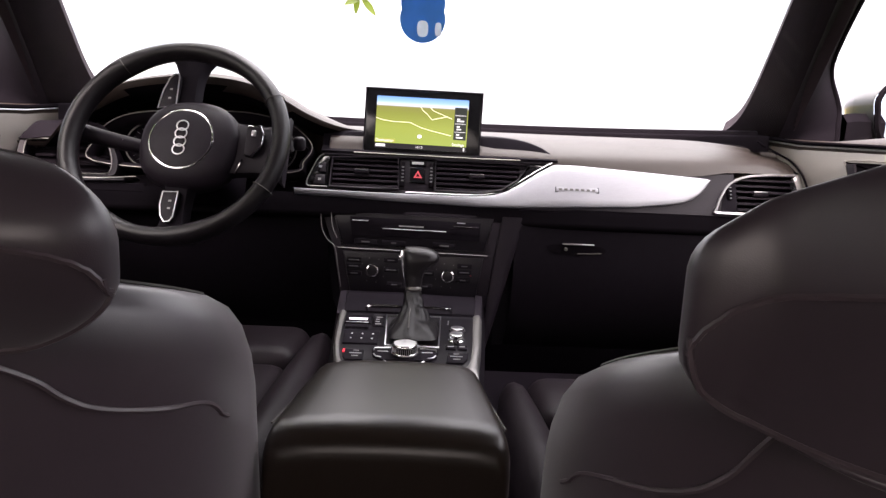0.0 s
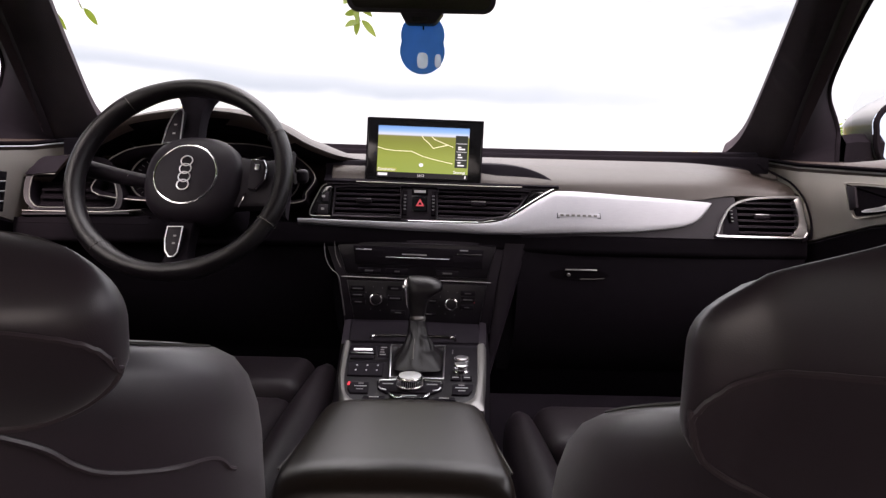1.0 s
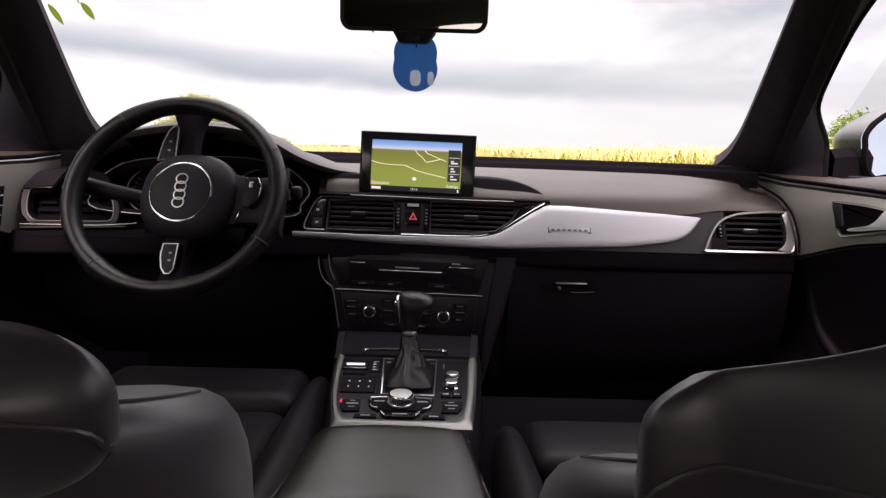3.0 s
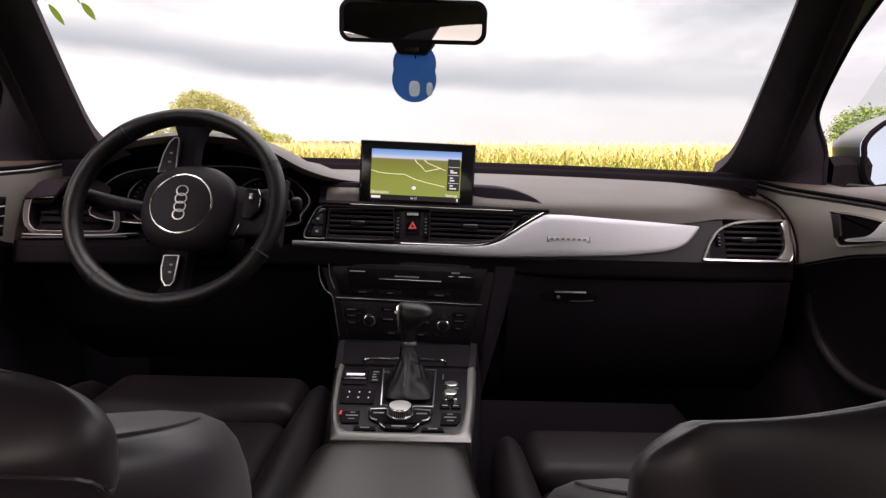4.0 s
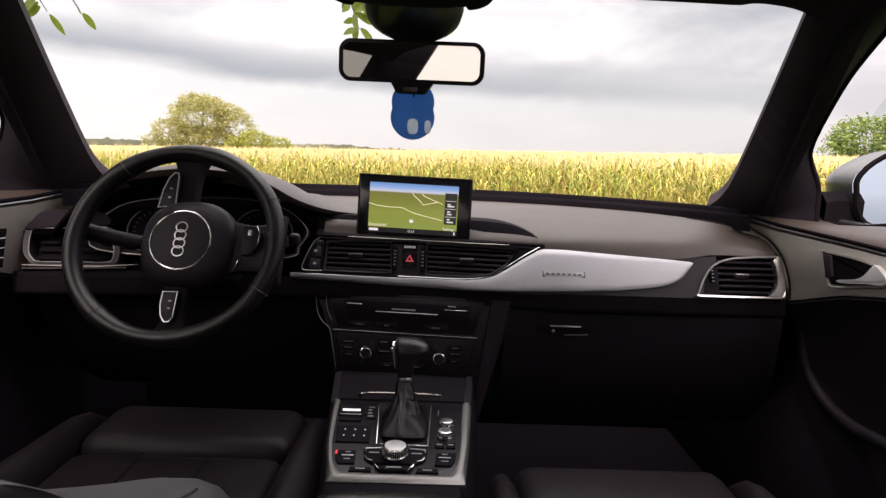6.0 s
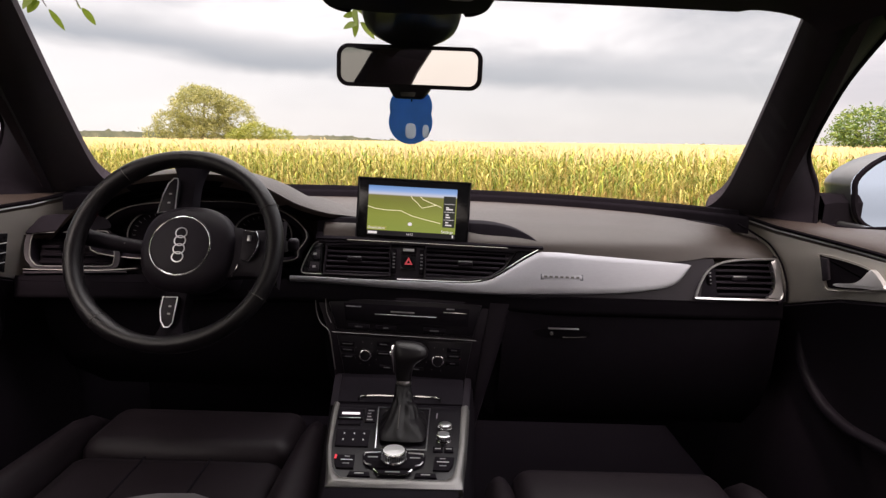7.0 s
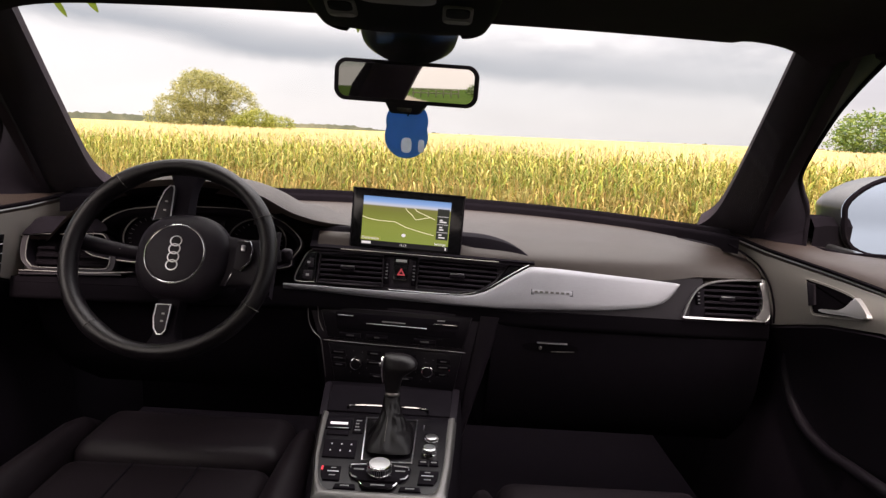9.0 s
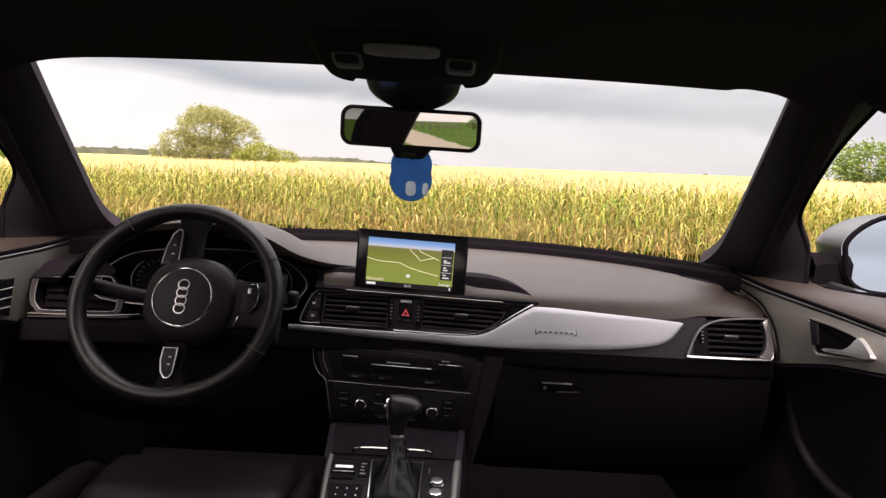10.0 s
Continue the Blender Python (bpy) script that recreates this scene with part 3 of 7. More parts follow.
part("latch_recess", slab([V((x, 1.1572, z)) for x, z in cat([(0.262, 0.781), (0.30, 0.784), (0.352, 0.783), (0.372, 0.776), (0.366, 0.767), (0.32, 0.763), (0.275, 0.766), (0.260, 0.773)], 3, True)], [V((x, 1.166, z)) for x, z in cat([(0.262, 0.781), (0.30, 0.784), (0.352, 0.783), (0.372, 0.776), (0.366, 0.767), (0.32, 0.763), (0.275, 0.766), (0.260, 0.773)], 3, True)]), M_RUBBER_SHADE, glove, "dark finger recess")
part("latch_edge", tube([V((0.318, 1.1568, 0.7665)), V((0.345, 1.1568, 0.7670)), V((0.365, 1.1568, 0.7685))], 0.0009, 5), M_FRAME_DARK, glove)
part("lock", lathe([(0.0035, 0), (0.0035, 0.003), (0.0025, 0.004)], 12, Matrix.Translation((0.294, 1.1545, 0.775)) @ Matrix.Rotation(radians(90), 4, "X")), M_FRAME, glove)
rows = []
for i in range(25):
    x = -0.755 + 0.58 * i / 24
    rows.append([V((x, 1.215, 0.8215)), V((x, 1.212, 0.815)), V((x, 1.235, 0.72)), V((x, 1.30, 0.62)), V((x, 1.45, 0.52)), V((x, 1.45, 0.80))])
part("knee_panel", grid(rows, wrap_v=True, caps=True), M_DEEP, dash)

# aluminium inlay: a thin strip under the centre vents that widens into a leaf
TRIM_LO = [(-0.236, 0.858), (-0.139, 0.8555), (-0.027, 0.852), (0.124, 0.850), (0.196, 0.8515), (0.307, 0.857), (0.417, 0.8615), (0.47, 0.867), (0.501, 0.8712), (0.519, 0.8755), (0.535, 0.8818), (0.5474, 0.890), (0.5637, 0.9072), (0.570, 0.9175)]
TRIM_HI = [(-0.236, 0.868), (-0.027, 0.866), (0.118, 0.868), (0.150, 0.872), (0.175, 0.880), (0.197, 0.893), (0.231, 0.915), (0.265, 0.9345), (0.31, 0.9345), (0.42, 0.9285), (0.505, 0.9240), (0.560, 0.9205), (0.566, 0.9200), (0.570, 0.9178)]
part("inlay", fstrip(TRIM_HI, TRIM_LO, -0.236, 0.570, 110, -0.012, 0.002, 0.0015, [(-0.24, 0.0045), (0.06, 0.0045), (0.17, 0.0)]), M_ALU, dash, "brushed aluminium inlay strip", smooth=50)
bars = [fplate([(0.268 + 0.0, 0.8835), (0.349, 0.8845), (0.349, 0.8925), (0.268, 0.8915)], 0.002, 0.0042, 0.001)]
part("badge_border", fplate([(0.2665, 0.8820), (0.3505, 0.8830), (0.3505, 0.8940), (0.2665, 0.8930)], 0.002, 0.0036, 0.0006), M_BLACK, dash)
part("badge", join(*bars), M_ALU, dash, "small silver badge plate")
for i in range(7):
    x = 0.273 + i * 0.0106
    part("badge_mark", fplate([(x, 0.8862), (x + 0.0062, 0.8862), (x + 0.0062, 0.8898), (x, 0.8898)], 0.004, 0.0047, 0), M_FRAME_DARK, dash)

# black panel between the inlay and the passenger's vent
hi = [(0.265, 0.9335), (0.42, 0.9285), (0.53, 0.930), (0.62, 0.934)]
lo = [(0.265, 0.848), (0.307, 0.852), (0.62, 0.852)]
part("passenger_panel", fstrip(hi, lo, 0.20, 0.62, 30, -0.03, -0.003), M_BLACK, dash)


def vent(name, outer, rim, rim_material, slats, xs, z0, z1, tab_x, wheel_x=None, label="", smooth=5, slat_material=None, deep=0.0):
    """A vent: a frame of the given outline, curved slats in it, a middle tab and a thumb wheel."""
    ring = cat([(x, z) for x, z in outer], smooth, True)
    inner = shrink(ring, rim)
    v = part(name, ring_plate([F(x, z, 0.004) for x, z in ring], [F(x, z, 0.003) for x, z in inner], [F(x, z, -0.02) for x, z in ring], [F(x, z, -0.004) for x, z in inner], 0.0010), rim_material, dash, label)
    part("vent_well", slab([F(x, z, -0.022) for x, z in shrink(ring, rim * 0.5)], [F(x, z, -0.03) for x, z in shrink(ring, rim * 0.5)]), M_RUBBER_SHADE, v)
    for i in range(slats):
        z = z0 + (z1 - z0) * (i + 0.5) / slats
        a, b = xs(z)
        pts = [a + (b - a) * k / 8 for k in range(9)]
        ring_rows = [[F(x, z - 0.0022, -0.001 - deep), F(x, z + 0.0004, -0.0004 - deep), F(x, z + 0.0030, -0.004 - deep), F(x, z + 0.0044, -0.018), F(x, z + 0.002, -0.018)] for x in pts]
        part("slat", grid(ring_rows, wrap_v=True, caps=True), slat_material or M_BLACK, v)
    zc = (z0 + z1) / 2
    t = part("tab", rbox((0, 0, 0), (0.030, 0.006, 0.0075), 0.002, 2, Matrix.Translation(F(tab_x, zc, 0.001))), M_BLACK, v)
    part("tab_edge", rbox((0, 0, 0), (0.028, 0.0035, 0.0028), 0.0012, 2, Matrix.Translation(F(tab_x, zc + 0.004, 0.004))), M_DULLCHROME, v)
    if wheel_x is not None:
        w = part("thumb_wheel", lathe([(0.014, -0.004), (0.0145, -0.003), (0.0145, 0.003), (0.014, 0.004)], 24, Matrix.Translation(F(wheel_x, zc, -0.008)) @ Matrix.Rotation(radians(90), 4, "Y")), M_RUBBER_SHADE, v)
        for k in range(4):
            part("marker", rbox((0, 0, 0), (0.004, 0.0012, 0.002), 0.0004, 1, Matrix.Translation(F(wheel_x, zc - 0.010 + k * 0.0065, 0.0062))), M_MARK, v)
    return v


vent("centre_vent", [(-0.170, 0.873), (-0.168, 0.930), (-0.10, 0.9335), (-0.036, 0.9335), (-0.034, 0.873), (-0.10, 0.872)], 0.003, M_BLACK, 6, lambda z: (-0.166, -0.037), 0.874, 0.932, -0.108, smooth=1)
vent("centre_vent", [(0.036, 0.873), (0.036, 0.9335), (0.12, 0.9335), (0.218, 0.9325), (0.196, 0.900), (0.165, 0.880), (0.12, 0.873)], 0.003, M_BLACK, 6, lambda z: (0.039, interp(z, [(0.872, 0.125), (0.882, 0.163), (0.905, 0.194), (0.932, 0.213)])), 0.875, 0.932, 0.117, smooth=1)
vent("passenger_vent", [(0.573, 0.857), (0.60, 0.8558), (0.6558, 0.8554), (0.72, 0.8556), (0.746, 0.857), (0.7535, 0.868), (0.7555, 0.8812), (0.7562, 0.90), (0.7556, 0.9161), (0.7525, 0.929), (0.7467, 0.9352), (0.72, 0.9350), (0.6897, 0.9339), (0.6428, 0.9286), (0.6091, 0.9151), (0.5883, 0.8904), (0.576, 0.866)], 0.0035, M_SILVER, 6, lambda z: (0.621, interp(z, [(0.855, 0.736), (0.87, 0.744), (0.90, 0.749), (0.935, 0.744)])), 0.861, 0.928, 0.668, 0.606, "round-cornered side air vent with a satin chrome frame")
side_ = cat([(0.736, 0.9275), (0.7405, 0.905), (0.7395, 0.886), (0.734, 0.8735), (0.721, 0.8605)], 4) + cat([(0.744, 0.8580), (0.7525, 0.868), (0.7548, 0.8812), (0.7553, 0.90), (0.7547, 0.9161), (0.7515, 0.928), (0.746, 0.9335)], 4)
part("vent_crescent", slab([F(p[0], p[1], 0.0048) for p in side_], [F(p[0], p[1], -0.01) for p in side_], 0.001), M_SILVER, dash, "satin silver flank of the side vent")
part("vent_side_panel", fplate([(0.588, 0.860), (0.594, 0.890), (0.612, 0.918), (0.6215, 0.921), (0.6215, 0.859)], -0.02, -0.0015, 0.001), M_DEEP, dash)
# dark side cheek beside the passenger's vent
part("vent_cheek", slab([F(x, z, 0.001) for x, z in ((0.757, 0.856), (0.764, 0.895), (0.757, 0.936), (0.744, 0.942), (0.752, 0.90), (0.742, 0.850))], [F(x, z, -0.03) for x, z in ((0.757, 0.856), (0.764, 0.895), (0.757, 0.936), (0.744, 0.942), (0.752, 0.90), (0.742, 0.850))], 0.001), M_BLACK, dash)

# chrome line round the centre vents' tip, and the glossy frame below them
tip = cat([(-0.02, 0.8685), (0.10, 0.8695), (0.145, 0.874), (0.175, 0.884), (0.20, 0.8995), (0.235, 0.922), (0.262, 0.9375)], 6)
part("vent_chrome_line", tube([F(p[0], p[1], 0.0015) for p in tip], 0.0010, 6), M_DULLCHROME, dash)
tip2 = [(0.126, 0.8705), (0.165, 0.8775), (0.196, 0.896), (0.228, 0.918), (0.256, 0.9355), (0.222, 0.9345), (0.198, 0.901), (0.168, 0.883), (0.126, 0.874)]
part("vent_tip_panel", fplate(tip2, -0.03, -0.0015, 0.001), M_GLOSS, dash)
part("vent_sill", fstrip([(-0.21, 0.8725), (0.13, 0.8725)], [(-0.21, 0.868), (0.13, 0.868)], -0.205, 0.128, 30, -0.03, 0.0005), M_BLACK, dash)
part("vent_header", fstrip([(-0.20, 0.9385), (0.25, 0.9385)], [(-0.20, 0.934), (0.25, 0.934)], -0.185, 0.25, 30, -0.03, 0.0015), M_BLACK, dash)
# hazard switch panel between the vents
panel = part("switch_panel", fplate([(-0.0345, 0.873), (-0.0345, 0.934), (0.0345, 0.934), (0.0345, 0.873)], -0.03, -0.004, 0.001), M_BLACK, dash)
part("hazard_switch", fplate([(-0.0135, 0.888), (-0.0135, 0.917), (0.0165, 0.917), (0.0165, 0.888)], -0.004, 0.0, 0.0015), M_GLOSS, panel)
tri = [(-0.006, 0.897), (0.0105, 0.897), (0.0022, 0.911)]
part("hazard_triangle", ring_plate([F(x, z, 0.0012) for x, z in tri], [F(x, z, 0.0012) for x, z in [(-0.0018, 0.8993), (0.0063, 0.8993), (0.0022, 0.9062)]], [F(x, z, 0) for x, z in tri], [F(x, z, 0) for x, z in [(-0.0018, 0.8993), (0.0063, 0.8993), (0.0022, 0.9062)]]), glow("red_lit_marking", (0.9, 0.12, 0.14), 0.22), panel, smooth=0)
part("upper_switch", fplate([(-0.0145, 0.920), (-0.0145, 0.930), (0.0175, 0.930), (0.0175, 0.920)], -0.004, 0.0, 0.0012), M_GLOSS, panel)
part("switch_mark", fplate([(-0.010, 0.9225), (-0.010, 0.9275), (0.013, 0.9275), (0.013, 0.9225)], 0.0, 0.0006, 0), M_MARK, panel)
for x in (-0.0275, 0.0285):
    w = part("thumb_wheel", fplate([(x - 0.0042, 0.880), (x - 0.0042, 0.926), (x + 0.0042, 0.926), (x + 0.0042, 0.880)], -0.004, 0.0015, 0.0015), M_RUBBER_SHADE, panel)
    for k in range(5):
        part("marker", fplate([(x - 0.0025, 0.889 + k * 0.0065), (x + 0.0025, 0.889 + k * 0.0065), (x + 0.0025, 0.8915 + k * 0.0065), (x - 0.0025, 0.8915 + k * 0.0065)], 0.0015, 0.0023, 0), M_FAINT, w)
# switches at the driver's end of the centre vents, with a chrome edge
keys = [(-0.212, 0.874), (-0.208, 0.893), (-0.193, 0.926), (-0.186, 0.931), (-0.1735, 0.931), (-0.1735, 0.874)]
kp = part("key_panel", fplate(keys, -0.03, 0.0, 0.002), M_GLOSS, dash)
part("key_panel_edge", tube([F(x, z, 0.002) for x, z in cat([(-0.1735, 0.8725), (-0.205, 0.8725), (-0.2135, 0.877), (-0.210, 0.893), (-0.195, 0.926), (-0.184, 0.934)], 6)], 0.0012, 6), M_FRAME, kp)
for z in (0.886, 0.910):
    part("key", fplate([(-0.200 + (z - 0.886) * 0.4, z - 0.009), (-0.197 + (z - 0.886) * 0.4, z + 0.009), (-0.179, z + 0.009), (-0.179, z - 0.009)], 0, 0.002, 0.001), M_BLACK, kp)
    part("key_mark", fplate([(-0.192, z - 0.002), (-0.192, z + 0.002), (-0.186, z + 0.002), (-0.186, z - 0.002)], 0.002, 0.0026, 0), M_MARK, kp)

# display surround: a dark shelf that sweeps from the screen to a point above the inlay
rows = []
for i in range(37):
    x = -0.19 + 0.462 * i / 36
    k = max(0.0, (x - 0.10) / 0.172)
    h = 0.986 - 0.034 * k ** 1.5
    f = face_y(x)
    y0 = f + 0.45 * (0.94 - 0.88)
    g = 0.90 * max(0.0, 1 - k ** 4)
    rows.append([V((x, y0 - 0.003, 0.9385)), V((x, y0 - 0.004, 0.9425)), V((x, y0 + 0.001, 0.9450)), V((x, y0 + 0.002 + 0.012 * g, 0.9455 + 0.008 * g)), V((x, y0 + 0.003 + 0.019 * g, 0.946 + 0.034 * g)), V((x, y0 + 0.004 + 0.022 * g, 0.946 + 0.040 * g)), V((x, y0 + 0.005 + 0.028 * g, 0.946 + 0.042 * g)), V((x, y0 + 0.012 + 0.062 * g, 0.944 + 0.046 * g)), V((x, y0 + 0.09, 0.93))])
part("display_surround", grid(rows, wrap_v=True, caps=True), M_DEEP, dash, "dark shelf round the display", smooth=35)


# demister grilles let into the ends of the pad
def pad_point(x, y, up=0.0):
    prof = dash_profile(x * 0.79 / end_x(y))
    zs = sorted((p.y, p.z) for p in prof[4:])
    return V((x, y, interp(y, zs) + up))


for s in (-1, 1):
    gp = [(0.596, 1.312), (0.628, 1.306), (0.664, 1.286), (0.676, 1.272), (0.652, 1.282), (0.622, 1.296)]
    g = part("demister_grille", slab([pad_point(s * (x + 0.010), y, 0.0015) for x, y in gp], [pad_point(s * (x + 0.010), y, -0.008) for x, y in gp]), M_DEEP, dash, "dark demister grille")
    if s < 0:
        continue
    end = cat([(0.688, 1.245, 0.999), (0.726, 1.246, 0.980), (0.743, 1.215, 0.963), (0.748, 1.187, 0.944), (0.751, 1.168, 0.924), (0.755, 1.152, 0.889), (0.758, 1.150, 0.857)], 4)
    part("end_gap", tube([V((s * p.x, p.y - 0.001, p.z)) for p in end], 0.0022, 6), M_RUBBER_SHADE, dash, "dark gap between dashboard and door")

# driver's side vent: a broad dark frame with a bright inner edge and two strips below
INN = cat([(-0.7290, 0.9385), (-0.7365, 0.930), (-0.7358, 0.908), (-0.7318, 0.8930), (-0.7245, 0.8845), (-0.7140, 0.8788), (-0.6777, 0.8784), (-0.6277, 0.8790), (-0.5860, 0.8798), (-0.5770, 0.8860), (-0.5773, 0.9039), (-0.5848, 0.9257), (-0.5942, 0.9405), (-0.6040, 0.9450), (-0.6413, 0.9435), (-0.6792, 0.9414)], 3, True)
OUTV = []
for x, z in [(p[0], p[1]) for p in INN]:
    OUTV.append((x + interp(x, [(-0.737, -0.0105), (-0.715, -0.004), (-0.60, 0.002), (-0.577, 0.011)]), z + interp(z, [(0.879, -0.0040), (0.90, 0.0), (0.93, 0.0), (0.945, 0.0028)])))
INN = [(p[0], p[1]) for p in INN]
dv = part("driver_vent", ring_plate([F(x, z, 0.003) for x, z in OUTV], [F(x, z, 0.001) for x, z in INN], [F(x, z, -0.03) for x, z in OUTV], [F(x, z, -0.03) for x, z in INN], 0.0010), M_BLACK, dash, "side air vent with a dark satin frame")
part("inner_edge", tube([F(x, z, 0.0022) for x, z in INN], 0.0012, 6, True), M_FRAME, dv)
part("vent_well", slab([F(x, z, -0.030) for x, z in INN], [F(x, z, -0.036) for x, z in INN]), M_RUBBER_SHADE, dv)
# slats blackened, so the vent's deep shade is in their colour
for k in range(4):
    z = 0.8905 + 0.0145 * k
    pts = [-0.730 + 0.148 * j / 8 - (0.012 * k / 3 if j == 8 else 0.0) for j in range(9)]
    part("slat", grid([[F(x, z - 0.0022, -0.023), F(x, z + 0.0004, -0.0225), F(x, z + 0.0030, -0.025), F(x, z + 0.0044, -0.028), F(x, z + 0.002, -0.028)] for x in pts], wrap_v=True, caps=True), M_RUBBER_SHADE, dv)
part("tab", rbox((0, 0, 0), (0.030, 0.006, 0.0075), 0.002, 2, Matrix.Translation(F(-0.66, 0.912, -0.012))), M_BLACK, dv)
part("driver_strip", fstrip([(-0.745, 0.8732), (-0.60, 0.8735), (-0.530, 0.8775)], [(-0.745, 0.8712), (-0.60, 0.8712), (-0.530, 0.8768)], -0.7415, -0.530, 20, -0.02, 0.002), M_FRAME, dash, "thin bright strip under the vent")
part("driver_strip", fstrip([(-0.745, 0.8690), (-0.548, 0.8725)], [(-0.745, 0.8635), (-0.548, 0.8690)], -0.7405, -0.550, 20, -0.02, 0.002), M_BLACK, dash)
# ledge blackened in place of the shade below the strips
part("driver_ledge", fstrip([(-0.76, 0.8632), (-0.51, 0.8680)], [(-0.76, 0.8515), (-0.51, 0.8510)], -0.748, -0.515, 20, -0.03, -0.004), M_RUBBER_SHADE, dash)
# added dark plate that hides the lit pad end and stands for its shade
cap = cat([(-0.747, 0.936), (-0.740, 0.947), (-0.728, 0.966), (-0.715, 0.972), (-0.66, 0.975), (-0.61, 0.972), (-0.590, 0.950), (-0.64, 0.9462), (-0.70, 0.9425)], 3, True)
part("pad_shade_plate", slab([F(p[0], p[1], 0.006) for p in cap], [F(p[0], p[1], -0.04) for p in cap], 0.002), M_DEEP, dash, "dark plate over the side vent standing for the pad's shade")
for x0, x1, z1 in ((-0.78, -0.600, 0.936), (-0.600, -0.240, 0.893), (-0.240, -0.205, 0.936)):
    part("driver_panel", fstrip([(x0, z1), (x1, z1)], [(x0, 0.856), (x1, 0.856)], x0, x1, 12, -0.055, -0.035), M_RUBBER_SHADE, dash)

# ---- instrument cluster and its hood ----
cluster = thing("instrument_cluster", "dark instrument cluster with two dials under an arched hood", "instrument cluster", (-0.4, 1.2, 0.9))
OUT = [(-0.612, 0.900), (-0.617, 0.938), (-0.600, 0.968), (-0.555, 0.992), (-0.47, 1.003), (-0.40, 1.005), (-0.33, 1.004), (-0.262, 0.990), (-0.222, 0.965), (-0.207, 0.940), (-0.222, 0.915), (-0.243, 0.893), (-0.42, 0.888)]
ring = cat(OUT, 5, True)
inner = shrink(ring, 0.010)


def K(x, z, o=0.0):
    return V((x, 1.206 + 0.06 * (x + 0.6) + 0.35 * (z - 0.95) - 0.94 * o, z + 0.33 * o))


part("bezel", ring_plate([K(x, z, 0.010) for x, z in ring], [K(x, z, -0.004) for x, z in inner], [K(x, z, -0.03) for x, z in ring], [K(x, z, -0.03) for x, z in inner], 0.001), M_BLACK, cluster)
part("bezel_line", tube([K(x, z, 0.0115) for x, z in ring], 0.0011, 6, True), M_SATIN, cluster)
part("dial_plate", slab([K(x, z, -0.028) for x, z in inner], [K(x, z, -0.036) for x, z in inner]), M_RUBBER_SHADE, cluster)
for cx in (-0.515, -0.305):
    dial = part("dial", tube([K(cx + 0.060 * math.cos(a), 0.945 + 0.048 * math.sin(a), -0.022) for a in [k * 2 * math.pi / 40 for k in range(40)]], 0.0016, 6, True), M_FRAME_DARK, cluster)
    for k in range(21):
        a = radians(225 - 270 * k / 20)
        p, q = K(cx + 0.046 * math.cos(a), 0.945 + 0.037 * math.sin(a), -0.026), K(cx + 0.052 * math.cos(a), 0.945 + 0.042 * math.sin(a), -0.026)
        part("tick", tube([p, q], 0.0006, 4), M_FAINT, dial, smooth=0)
    a = radians(225)
    part("needle", tube([K(cx, 0.945, -0.024), K(cx + 0.042 * math.cos(a), 0.945 + 0.033 * math.sin(a), -0.024)], 0.0012, 5), M_RED, dial)
part("mid_display", slab([K(x, z, -0.025) for x, z in ((-0.445, 0.91), (-0.445, 0.985), (-0.375, 0.985), (-0.375, 0.91))], [K(x, z, -0.03) for x, z in ((-0.445, 0.91), (-0.445, 0.985), (-0.375, 0.985), (-0.375, 0.91))]), M_GLOSS, cluster)

HOOD = [(-0.70, 0.930), (-0.655, 0.985), (-0.61, 1.022), (-0.55, 1.055), (-0.47, 1.072), (-0.40, 1.076), (-0.33, 1.070), (-0.27, 1.050), (-0.215, 1.018), (-0.165, 0.997), (-0.115, 0.988), (-0.06, 0.984)]
arch = cat(HOOD, 5)
rows = []
for i, p in enumerate(arch):
    u = i / (len(arch) - 1)
    x, z = p[0], p[1]
    w = math.sin(math.pi * u) ** 0.7
    cx = x * (1 - 0.06 * w) - 0.4 * 0.06 * w
    under = 0.030 * w + 0.002
    row = [V((cx, 1.225, z - under - 0.012 * w)), V((cx, 1.185, z - under)), V((x, 1.172, z - under * 0.6)), V((x, 1.170, z - under * 0.25)), V((x, 1.182, z - 0.002)), V((x, 1.205, z + 0.001 * w))]
    for y, dz in ((1.25, 0.0), (1.31, 0.006), (1.38, 0.034), (1.45, 0.095)):
        back_z = max(z - dz - 0.10 * ((y - 1.205) ** 1.4) * w, 0.0)
        row.append(V((x + (x + 0.4) * 0.25 * (y - 1.2), y, min(back_z, 1.09) if z > 1.02 else z - dz * 0.3)))
    back = max(0.0, min(1.0, (x + 0.26) / 0.14))
    back = 0.085 * back * back * (3 - 2 * back)
    rows.append([q + V((0, back, 0)) for q in row])
part("hood_lining", grid([[q + V((0, 0.002, -0.002)) for q in row[:3]] for row in rows]), M_RUBBER_SHADE, cluster, "dull black underside", smooth=60)
part("hood", grid(rows), M_PAD, cluster, "arched grained hood over the dials", smooth=60)

# ---- display ----
display = thing("navigation_display", "flat pop-up navigation screen with a dark frame showing a green map", "car display", (0.007, 1.23, 0.93))
DM = Matrix.Translation((0.0075, 1.2225, 1.0035)) @ Matrix.Rotation(radians(-4.5), 4, "Z") @ Matrix.Rotation(radians(84), 4, "X") @ Matrix.Rotation(radians(-0.9), 4, "Z")
W, H = 0.231, 0.1285


def dq(x0, y0, x1, y1, z0, z1, bevel=0.0):
    bm = slab([V((x, y, z1)) for x, y in ((x0, y0), (x1, y0), (x1, y1), (x0, y1))], [V((x, y, z0)) for x, y in ((x0, y0), (x1, y0), (x1, y1), (x0, y1))], bevel)
    bmesh.ops.transform(bm, matrix=DM, verts=bm.verts)
    return bm


